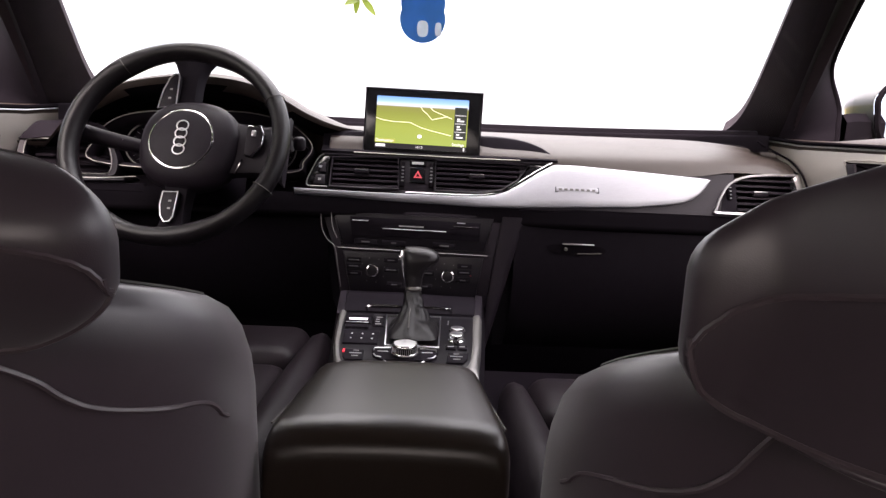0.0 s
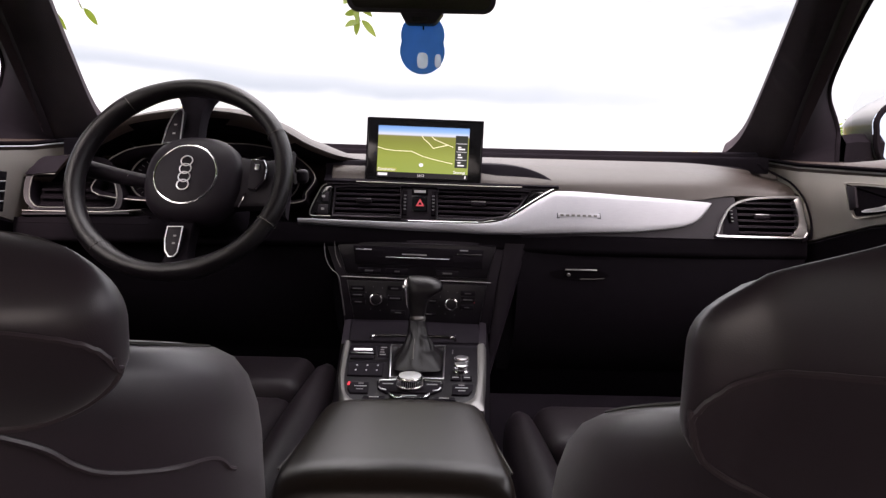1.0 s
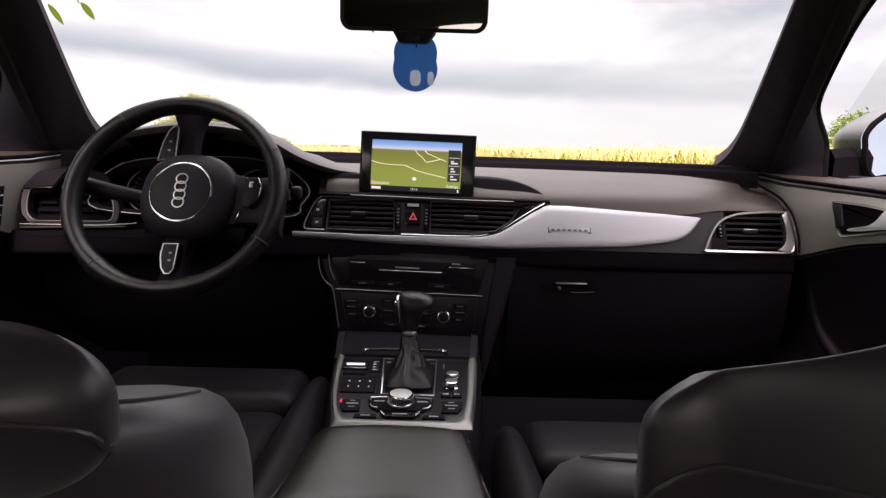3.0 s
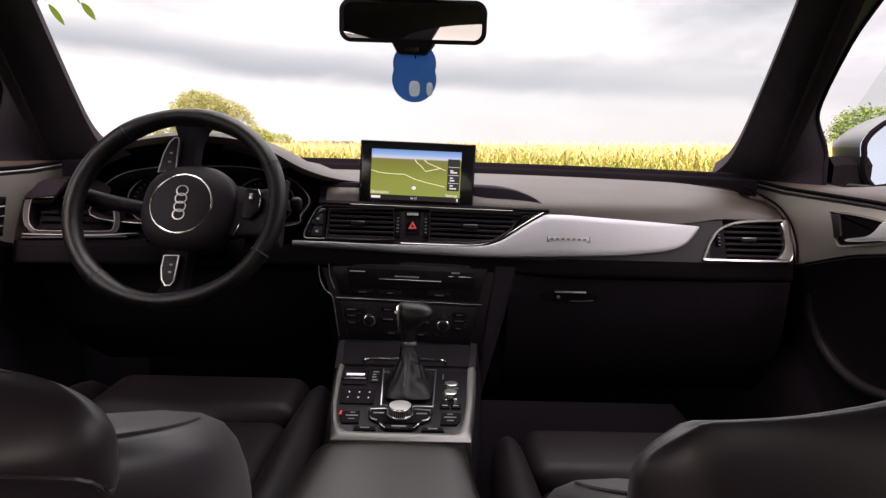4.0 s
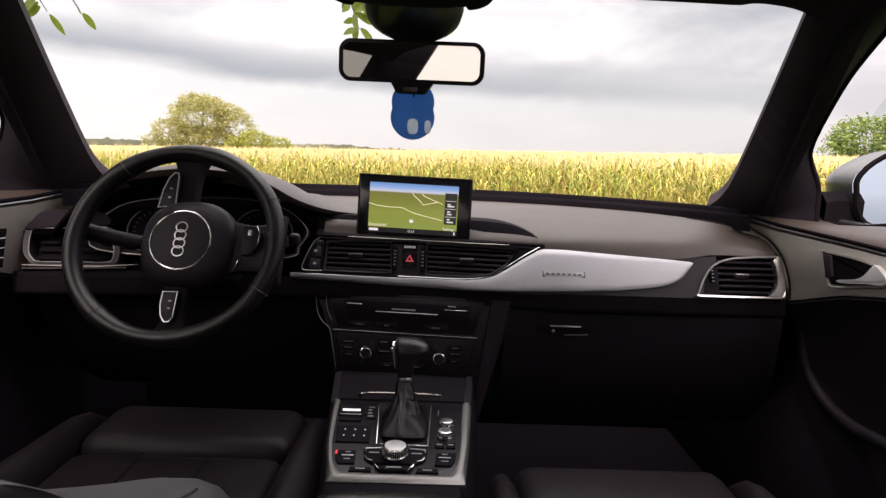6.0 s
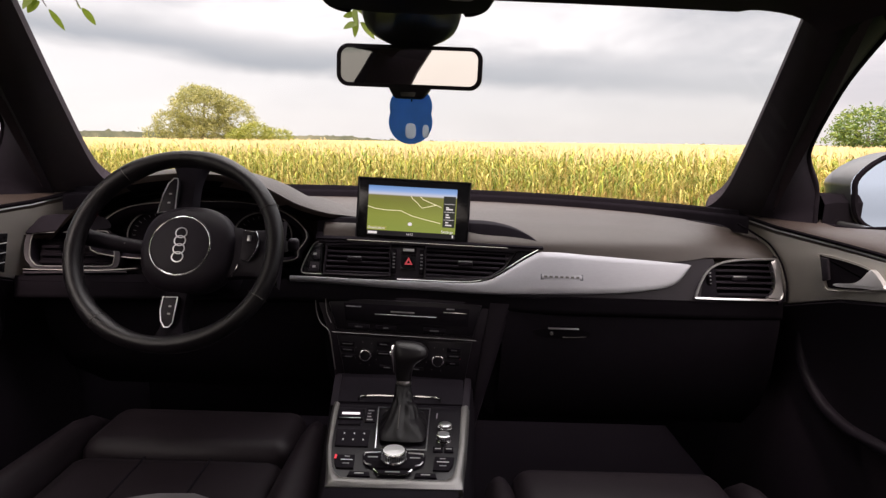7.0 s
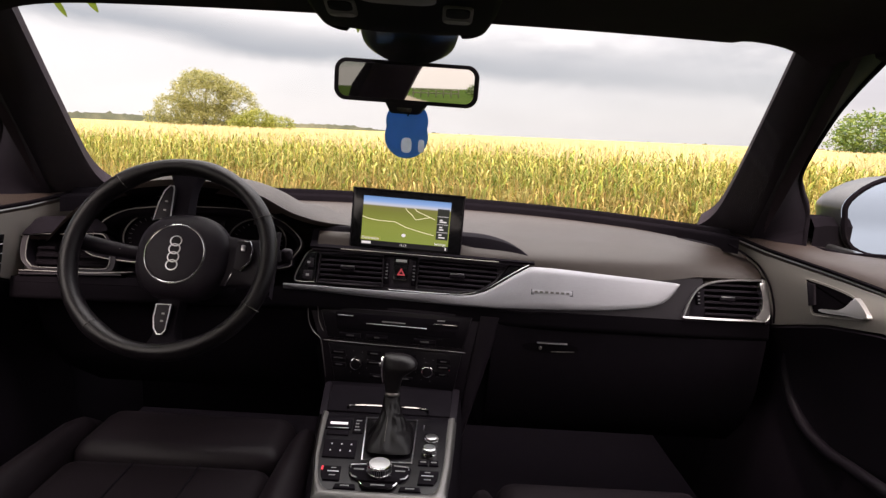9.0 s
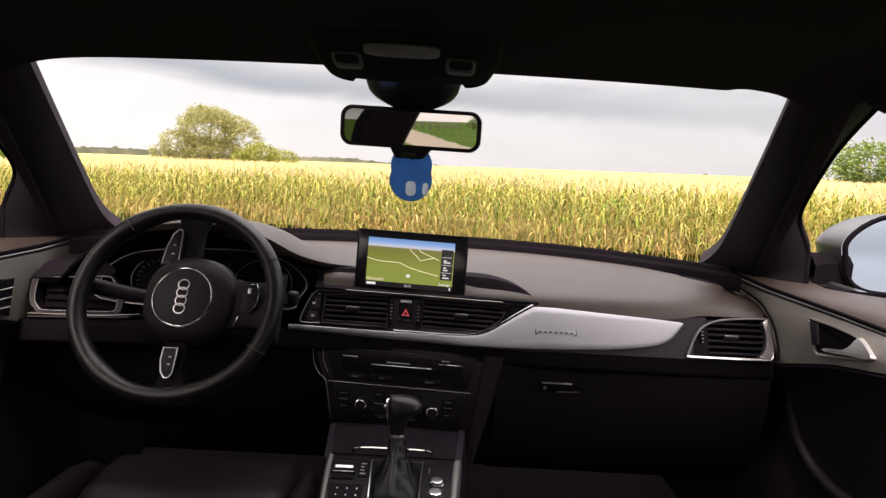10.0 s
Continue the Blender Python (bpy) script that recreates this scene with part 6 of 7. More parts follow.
# ---- front doors ----
def door(s, label):
    d = thing("door_1" if s > 0 else "door_2", label, "car door", (s * 0.82, 0.6, 0.4), kind="structure")

    def P(x, y, z):
        return V((s * x, y, z))

    ys = [1.36, 1.31, 1.26, 1.20, 1.14, 1.08, 1.02, 0.96, 0.90, 0.80, 0.65, 0.45, 0.25, 0.05, -0.15, -0.6, -1.1]

    def line(y, table):
        return interp(y, table)

    strip_hi = [(-1.2, 0.980), (0.9, 0.980), (1.0, 0.986), (1.1, 0.990), (1.2, 0.994), (1.313, 1.007), (1.36, 1.012)]
    strip_lo = [(-1.2, 0.932), (0.6, 0.931), (0.90, 0.919), (1.03, 0.893), (1.147, 0.853), (1.2, 0.835), (1.36, 0.80)]
    hx = [(-1.2, 0.800), (0.9, 0.796), (1.0, 0.782), (1.1, 0.766), (1.2, 0.750), (1.313, 0.724), (1.36, 0.712)]
    lx = [(-1.2, 0.790), (0.9, 0.785), (1.03, 0.775), (1.15, 0.760), (1.2, 0.758), (1.36, 0.757)]
    # upper roll between the inlay and the window
    rows = []
    for y in ys:
        x, z = line(y, hx), line(y, strip_hi)
        g = line(y, [(-1.2, 1.0), (0.95, 1.0), (1.22, 0.15), (1.36, 0.1)])
        belt = z + 0.002 + (1.03 - z) * g
        rows.append([P(x, y, z - 0.01), P(x - 0.003, y, z), P(x + 0.002, y, z + 0.009 * g), P(x + 0.02, y, z + 0.001 + 0.022 * g), P((x + 0.868) / 2 + 0.012, y, (z + belt) / 2 + 0.001 + 0.011 * g), P(0.868, y, belt), P(0.90, y, belt - 0.004), P(0.90, y, z - 0.02)])
    part("upper_roll", grid(rows, wrap_v=True, caps=True), M_PAD, d, "soft grained sill below the window", smooth=70)
    # inlay of satin metal
    rows = []
    for y in ys:
        a, b = (line(y, hx), line(y, strip_hi)), (line(y, lx), line(y, strip_lo))
        rows.append([P(a[0] + 0.02, y, a[1] - 0.002)] + [P(a[0] + (b[0] - a[0]) * k / 5 - 0.004 * math.sin(math.pi * k / 5), y, a[1] - 0.002 + (b[1] - a[1] + 0.004) * k / 5) for k in range(6)] + [P(b[0] + 0.03, y, b[1])])
    part("inlay", grid(rows, wrap_v=True, caps=True), M_SATIN, d, "satin metal inlay", smooth=60)
    part("inlay_edge", tube([P(line(y, hx) - 0.0035, y, line(y, strip_hi) - 0.001) for y in ys], 0.0016, 6), M_DULLCHROME, d)
    part("seam", tube([P(line(y, hx) - 0.0015, y, line(y, strip_hi) + 0.0045) for y in ys], 0.0038, 6), M_RUBBER_SHADE, d)
    # lower panel with a raised armrest and a scooped pocket
    rows = []
    for y in ys:
        x, z = line(y, lx), line(y, strip_lo)
        rows.append([P(x + 0.01, y, z + 0.002), P(x - 0.002, y, z - 0.004), P(x + 0.012, y, z - 0.022), P(x + 0.030, y, z - 0.06), P(x + 0.040, y, 0.74), P(x + 0.030, y, 0.62), P(x + 0.01, y, 0.50), P(x, y, 0.36), P(0.87, y, 0.30), P(0.89, y, z)])
    part("lower_panel", grid(rows, wrap_v=True, caps=True), M_BLACK, d, "dark lower door panel", smooth=60)
    edge = cat([(0.803, 1.162, 0.822), (0.803, 1.153, 0.800), (0.804, 1.148, 0.757), (0.805, 1.116, 0.712), (0.805, 1.062, 0.680), (0.804, 0.992, 0.668), (0.800, 0.92, 0.675), (0.79, 0.80, 0.69)], 6)
    part("pocket_edge", tube([P(p.x - 0.004, p.y, p.z) for p in edge], 0.011, 10), M_BLACK, d, "rounded rim of the armrest scoop")
    # pull handle in its dark cup
    cup = cat([(1.081, 0.9668), (1.077, 0.957), (1.069, 0.9378), (1.056, 0.913), (1.050, 0.9075), (1.040, 0.9075), (0.982, 0.9195), (0.938, 0.9300), (0.930, 0.9345), (0.935, 0.944), (0.950, 0.9562), (0.976, 0.9640), (1.009, 0.9670), (1.044, 0.9680)], 3, True)

    def at(y, z, o):
        return P(line(y, hx) + (line(y, lx) - line(y, hx)) * (line(y, strip_hi) - z) / (line(y, strip_hi) - line(y, strip_lo)) - o, y, z)

    small = shrink(cup, 0.004)
    hd = part("handle_cup", slab([at(y, z, 0.0045) for y, z in small], [at(y, z, -0.015) for y, z in small]), M_RUBBER_SHADE, d, "dark handle recess")
    part("cup_edge", tube([at(y, z, 0.0055) for y, z in cup], 0.0012, 6, True), M_SATIN, hd)
    blade = cat([(1.030, 0.9225), (1.005, 0.9285), (0.987, 0.9335), (0.975, 0.942), (0.967, 0.953), (0.962, 0.9625), (0.955, 0.961), (0.944, 0.955), (0.930, 0.945), (0.924, 0.9375), (0.942, 0.9325), (0.968, 0.929), (1.005, 0.9215), (1.030, 0.9185)], 3, True)
    part("handle", slab([at(y, z, 0.012) for y, z in blade], [at(y, z, 0.002) for y, z in blade], 0.003, 2), M_TRIM, hd, "satin chrome door handle")
    part("lock_key", slab([at(y, z, 0.009) for y, z in ((1.074, 0.962), (1.056, 0.962), (1.046, 0.926), (1.060, 0.920))], [at(y, z, 0.004) for y, z in ((1.074, 0.962), (1.056, 0.962), (1.046, 0.926), (1.060, 0.920))], 0.0015), M_BLACK, hd)
    if s < 0:
        sw = part("switch_block", slab([at(y, z, 0.008) for y, z in ((1.135, 0.945), (1.100, 0.948), (1.085, 0.885), (1.12, 0.872))], [at(y, z, 0.0) for y, z in ((1.135, 0.945), (1.100, 0.948), (1.085, 0.885), (1.12, 0.872))], 0.002), M_GLOSS, d)
        for k in range(3):
            part("switch_line", tube([at(1.128 - 0.004 * k, 0.928 - 0.018 * k, 0.0095), at(1.100 - 0.004 * k, 0.928 - 0.018 * k, 0.0095)], 0.0012, 5), M_MARK, sw)
    # corner cover and window frame in front of the side window
    part("window_seal", tube(cat([P(0.849, 1.240, 0.985), P(0.850, 1.246, 1.036), P(0.851, 1.253, 1.074), P(0.815, 1.234, 1.126), P(0.787, 1.189, 1.167)] + ([P(0.737, 1.038, 1.246), P(0.692, 0.911, 1.317), P(0.658, 0.82, 1.345)] if s < 0 else [P(0.742, 1.058, 1.252), P(0.736, 0.998, 1.301), P(0.710, 0.903, 1.340), P(0.668, 0.80, 1.366)]), 3), 0.006, 8), M_RUBBER_SHADE, d, "black rubber window seal")
    part("belt_seal", tube([P(0.874, y, z) for y, z in ((1.25, 1.000), (1.15, 1.004), (1.05, 1.020), (0.95, 1.034), (0.4, 1.036), (-0.1, 1.036), (-1.1, 1.036))], 0.006, 8), M_RUBBER_SHADE, d)
    g = part("pane", grid([[P(0.884, 1.25, 0.98), P(0.884, 0.0, 0.98)], [P(0.866, 1.235, 1.12), P(0.835, 0.0, 1.19)], [P(0.745, 0.86, 1.33), P(0.735, 0.0, 1.36)]]), M_PANE_SIDE, d, "clear side window")
    g.visible_shadow = False
    part("rear_pane", grid([[P(0.884, -0.02, 0.98), P(0.870, -1.08, 0.98)], [P(0.835, -0.02, 1.19), P(0.80, -1.09, 1.19)], [P(0.735, -0.02, 1.40), P(0.68, -1.10, 1.44)]]), M_PANE_DARK, d, "rear side window, its dark tint added to cut light")
    # outer skin
    part("outer_skin", rbox((s * 0.915, 0.12, 0.66), (0.02, 2.6, 0.70), 0.008, 2), M_PAINT, d)
    return d


door(1, "passenger's front door with satin metal inlay and chrome handle")
door(-1, "driver's front door with satin metal inlay and switches")


# ---- door mirrors ----
def door_mirror(s, label):
    m = thing("door_mirror", label, "door mirror", (s * 0.92, 1.2, 1.03), group="door mirrors")

    def P(x, y, z):
        return V((s * x, y, z))

    def slant(u, w):
        """The inner top corner slopes down to the car."""
        return 1 - 0.5 * max(0.0, -u) ** 1.6 if w > 0 else 1.0

    rows = []
    for k in range(11):
        t = k / 10
        y = 1.255 + 0.135 * t
        a = math.sqrt(max(0.0, 1 - (t ** 2.6))) * 0.97 + 0.03
        ring_pts = []
        for i in range(32):
            an = 2 * math.pi * i / 32
            e = 3.2
            x, z = math.cos(an), math.sin(an)
            n = (abs(x) ** e + abs(z) ** e) ** (-1 / e)
            ring_pts.append(P(1.040 + x * n * 0.114 * (a if x > 0 else (0.25 + 0.75 * a)) - 0.02 * t - 0.010 * z * n, y, 1.074 + z * n * 0.088 * a * slant(x * n, z)))
        rows.append(ring_pts)
    rows.insert(0, [V((p.x, p.y + 0.045, p.z)).lerp(P(1.040, 1.30, 1.074), 0.08) for p in rows[0]])
    h = part("housing", grid(rows, wrap_v=True, caps=True), M_PAINT, m, "painted mirror shell", smooth=70)
    rim_pts = [P(1.040 + math.cos(a) * (abs(math.cos(a)) ** 3.2 + abs(math.sin(a)) ** 3.2) ** (-1 / 3.2) * 0.109 - 0.010 * math.sin(a), 1.250, 1.074 + math.sin(a) * (abs(math.cos(a)) ** 3.2 + abs(math.sin(a)) ** 3.2) ** (-1 / 3.2) * 0.0855 * slant(math.cos(a) * (abs(math.cos(a)) ** 3.2 + abs(math.sin(a)) ** 3.2) ** (-1 / 3.2), math.sin(a))) for a in [2 * math.pi * i / 40 for i in range(40)]]
    part("rim", tube(rim_pts, 0.006, 6, True), M_RUBBER_SHADE, m)
    c = sum(rim_pts, V()) / 40
    gl = [c + (p - c) * 0.955 for p in rim_pts]
    tilt = [V((p.x, 1.256 - 0.30 * s * (p.x - c.x) + 0.10 * (p.z - c.z), p.z)) for p in gl]
    part("glass", slab(tilt, [p + V((0, 0.004, 0)) for p in tilt]), M_MIRROR_BLUE, m, "mirror glass with the reflected sky's blue in its colour")
    rows = [[P(0.868, y0, z0), P(0.90, y0 + 0.010, z0 + 0.004), P(0.962, y0 + 0.018, z0 + 0.004)] for y0, z0 in ((1.245, 0.985), (1.245, 1.045), (1.262, 1.062), (1.32, 1.060), (1.33, 0.985))]
    part("mounting_arm", grid(rows, wrap_u=True), M_RUBBER_SHADE, m)
    return m


door_mirror(1, "silver-grey passenger's door mirror reflecting the sky")
door_mirror(-1, "silver-grey driver's door mirror outside the window")

# ---- rear-view mirror, overhead console, hanging card ----
mirror = thing("rear_view_mirror", "black-framed rear-view mirror on a windscreen mount", "mirror", (0.01, 1.05, 1.27))
MM = Matrix.Translation((-0.002, 1.085, 1.2715)) @ Matrix.Rotation(radians(-5.5), 4, "Z") @ Matrix.Rotation(radians(92.2), 4, "X") @ Matrix.Rotation(radians(-0.6), 4, "Z")


def oval(rx, ry, z, n=72, corner=0.021):
    """A long rounded rectangle, its lower edge slightly bowed."""
    rx, ry = rx * 1.03, ry * 1.03
    r = max(0.004, min(ry * 0.95, corner - (0.0376 - ry)))
    out_ = []
    for i in range(n):
        a = 2 * math.pi * (i + 0.5) / n
        sx, sy = (1 if math.cos(a) > 0 else -1), (1 if math.sin(a) > 0 else -1)
        x, y = sx * (rx - r) + r * math.cos(a), sy * (ry - r) + r * math.sin(a)
        out_.append(MM @ V((x, y - 0.0025 * (x / rx) ** 2 * (1 if sy > 0 else -0.6), z)))
    return out_


part("shell", grid([oval(0.06, 0.018, -0.030), oval(0.105, 0.030, -0.024), oval(0.121, 0.0345, -0.012), oval(0.1245, 0.0365, 0.0), oval(0.1235, 0.036, 0.0035), oval(0.1165, 0.0300, 0.0038), oval(0.116, 0.0298, 0.001)], wrap_v=True, caps=True), M_BLACK, mirror, "black plastic shell", smooth=50)
part("glass", grid([oval(0.1165, 0.0302, 0.0005), oval(0.1165, 0.0302, 0.0024)], wrap_v=True, caps=True), M_MIRROR, mirror, "mirror glass", smooth=30)
lip = [(-0.035, -0.033), (-0.0345, -0.037), (-0.026, -0.0515), (-0.022, -0.054), (0.0215, -0.054), (0.0265, -0.0515), (0.038, -0.037), (0.0385, -0.033)]
part("sensor_lip", slab([MM @ V((x, y, 0.003)) for x, y in lip], [MM @ V((x, y, -0.02)) for x, y in lip], 0.002), M_BLACK, mirror)
part("sensor_window", slab([MM @ V((x, y, 0.0036)) for x, y in ((-0.012, -0.0505), (0.012, -0.0505), (0.014, -0.043), (-0.014, -0.043))], [MM @ V((x, y, 0.002)) for x, y in ((-0.012, -0.0505), (0.012, -0.0505), (0.014, -0.043), (-0.014, -0.043))]), M_GLOSS, mirror)
part("mount", tube(cat([(0.0, 1.112, 1.282), (0.0, 1.125, 1.302), (0.0, 1.10, 1.335)], 4), 0.014, 10), M_BLACK, mirror)

over = thing("overhead_console", "black overhead console with reading lamps at the windscreen's head", "overhead console", (0, 0.93, 1.36))
# round sensor cover between the mirror and the roof
rows = []
for r, h in ((0.080, 0.03), (0.082, 0.012), (0.078, 0.0), (0.060, -0.012), (0.02, -0.016)):
    rows.append([V((0.002 + r * math.cos(a), 1.035 + (r * math.sin(a) * 0.9), 1.338 + h - 0.45 * (r * math.sin(a) * 0.9))) for a in [2 * math.pi * i / 32 for i in range(32)]])
part("sensor_cover", grid(rows, wrap_v=True, caps=True), M_BLACK, over, "round black sensor cover", smooth=60)
rows = []
for k in range(31):
    t = (k / 30) ** 1.6
    y = 0.972 - 0.20 * t
    w = 0.116 + 0.020 * math.sin(math.pi / 2 * min(1, t * 1.6)) - 0.026 * (1 - math.sqrt(1 - (1 - min(1, t / 0.16)) ** 2))
    z = 1.322 + 0.050 * t
    nose = 0.016 * (1 - t) ** 8
    ring_pts = [(-w - 0.012, 0.06), (-w, 0.022), (-w * 0.965, 0.008), (-w * 0.90, 0.001 + nose), (-w * 0.4, nose), (w * 0.4, nose), (w * 0.90, 0.001 + nose), (w * 0.965, 0.008), (w, 0.022), (w + 0.012, 0.06)]
    rows.append([V((x, y - 0.034 * min(1.0, abs(x / w)) ** 5 * (1 - t), z + dz)) for x, dz in ring_pts])
oc = part("console_body", grid(rows, wrap_v=True, caps=True), M_DEEP, over, smooth=50)


def lens(x, y, w, d, mat_, name, label="", drop=0.0, e=5.0):
    """A plate with rounded corners let into the console's underside."""
    m = Matrix.Translation((x, y, 1.322 + 0.050 * (0.972 - y) / 0.20 - drop)) @ Matrix.Rotation(radians(-14), 4, "X")
    ring_pts = []
    for i in range(40):
        a = 2 * math.pi * i / 40
        k = (abs(math.cos(a)) ** e + abs(math.sin(a)) ** e) ** (-1 / e)
        ring_pts.append(V((math.cos(a) * k * w / 2, math.sin(a) * k * d / 2, -0.003)))
    return part(name, slab([m @ p for p in ring_pts], [m @ (p + V((0, 0, 0.006))) for p in ring_pts], 0.0012), mat_, oc, label)


for x in (-0.084, 0.076):
    lens(x, 0.862, 0.042, 0.052, M_FRAME_DARK, "lamp_frame", e=7.0)
    lens(x, 0.853, 0.033, 0.028, M_DEEP, "reading_lamp", drop=0.0012)
    lens(x, 0.879, 0.036, 0.012, M_FRAME, "lamp_key", drop=0.0012)
lens(-0.006, 0.822, 0.104, 0.036, mat("frosted_lamp_lens", (0.17, 0.15, 0.15), 0.45), "dome_lens", "frosted dome lamp lens", e=4.0)

card = thing("air_freshener", "blue rounded hanging air freshener card with two pale patches", "air freshener", (0.002, 1.12, 1.235))
ol = []
for i in range(72):
    a = 2 * math.pi * i / 72
    x, z = math.sin(a), math.cos(a)
    # two overlapping discs, the lower one a little wider
    r = max(0.0135 * z + math.sqrt(0.0388 ** 2 - (0.0135 * x) ** 2), -0.0135 * z + math.sqrt(0.0400 ** 2 - (0.0135 * x) ** 2))
    ol.append((0.002 + x * r, 1.1920 + z * r))
holes = []
for cx_, rx, rz in ((0.0025, 0.0098, 0.0138), (0.0300, 0.0058, 0.0118)):
    hole = []
    for i in range(28):
        a = 2 * math.pi * i / 28
        k = (abs(math.cos(a)) ** 3 + abs(math.sin(a)) ** 3) ** (-1 / 3)
        hole.append(V((cx_ + rx * k * math.cos(a), 1.1220, 1.1625 + rz * k * math.sin(a))))
    holes.append(hole)
bm = bmesh.new()
rim_edges = []
for loop in [[V((x, 1.122, z)) for x, z in ol]] + holes:
    vs = [bm.verts.new(p) for p in loop]
    rim_edges += [bm.edges.new((vs[k], vs[(k + 1) % len(vs)])) for k in range(len(vs))]
bmesh.ops.triangle_fill(bm, edges=rim_edges, use_beauty=True)
part("card", thick(bm, 0.0012), M_BLUE, card, smooth=0)
for hole in holes:
    part("pale_patch", slab([p + V((0, -0.0004, 0)) for p in hole], [p + V((0, 0.0006, 0)) for p in hole]), M_BLUE_PALE, card, "pale oval patch")
part("cord_hole", rbox((0.003, 1.1215, 1.2185), (0.003, 0.002, 0.008), 0.001), M_RUBBER_SHADE, card)
part("cord", tube([V((0.003, 1.121, 1.220)), V((0.003, 1.112, 1.238)), V((0.004, 1.10, 1.255))], 0.0009, 5), M_RUBBER_SHADE, card)

# ---- twigs hanging in front of the windscreen ----


def hanging_branch(at, length, n, seed, label):
    rng = random.Random(seed)
    b = thing("walnut_branch", label, "branch", at, car=False, group="overhanging branches")
    at = V(at)
    pts = cat([at, at + V((0.05, 0.05, -length * 0.35)), at + V((0.16, 0.0, -length * 0.7)), at + V((0.22, 0.05, -length))], 6)
    part("twig", tube(pts, [0.012 * (1 - 0.8 * i / (len(pts) - 1)) for i in range(len(pts))], 6), M_BARK, b)
    for k in range(n):
        p = pts[int((len(pts) - 1) * (0.30 + 0.70 * k / max(1, n - 1)))]
        d = V((rng.uniform(-1, 1), rng.uniform(-1, 1), rng.uniform(-0.9, 0.1))).normalized()
        side_ = d.cross(V((rng.uniform(-0.4, 0.4), 1, rng.uniform(-0.2, 0.2)))).normalized()
        nrm = d.cross(side_)
        ln = rng.uniform(0.09, 0.15)
        rows = []
        for t in (0.0, 0.15, 0.35, 0.6, 0.85, 1.0):
            w = 0.024 * math.sin(math.pi * (0.04 + 0.94 * t)) ** 0.8
            c = p + d * (0.02 + ln * t) - V((0, 0, 0.03 * t * t))
            rows.append([c - side_ * w + nrm * w * 0.25, c, c + side_ * w + nrm * w * 0.25])
        part("leaf", grid(rows), M_TWIG_LEAF, b)
    return b


hanging_branch((-0.70, 4.4, 2.57), 0.62, 22, 3, "leafy walnut twig hanging over the bonnet")
hanging_branch((-0.60, 4.3, 2.58), 0.50, 12, 4, "leafy walnut twig hanging over the bonnet")
hanging_branch((-2.74, 4.2, 2.49), 0.50, 11, 5, "leafy walnut twig hanging beside the car")
hanging_branch((-2.58, 4.3, 2.47), 0.45, 8, 6, "leafy walnut twig hanging beside the car")
hanging_branch((-2.35, 3.0, 2.0), 0.75, 12, 8, "leafy walnut twig hanging beside the car")

# ---- outside ----
rows = [[V((x, y, 0.0)) for y in (-900, -60, -20, -6, 0, 6, 11, 13, 60, 300, 900)] for x in (-900, -200, -40, -12, -4, 0, 4, 12, 40, 200, 900)]
solid("ground", grid(rows), M_GRASS, "green meadow ground round the car", "ground", kind="structure", car=False)
rows = [[V((-6.5 + 0.30 * (y + 31.2) + 0.10 * math.sin(y * 0.21) + s * (1.5 + 0.12 * math.sin(y * 0.9 + s)) * (1 - max(0.0, (y + 12) / 11) ** 3), y, 0.012)) for s in (-1, -0.5, 0, 0.5, 1)] for y in [-120 + 2.0 * i for i in range(60)]]
solid("road", grid(rows), M_DIRT, "pale dirt track running back across the meadow", "track", kind="structure", car=False)


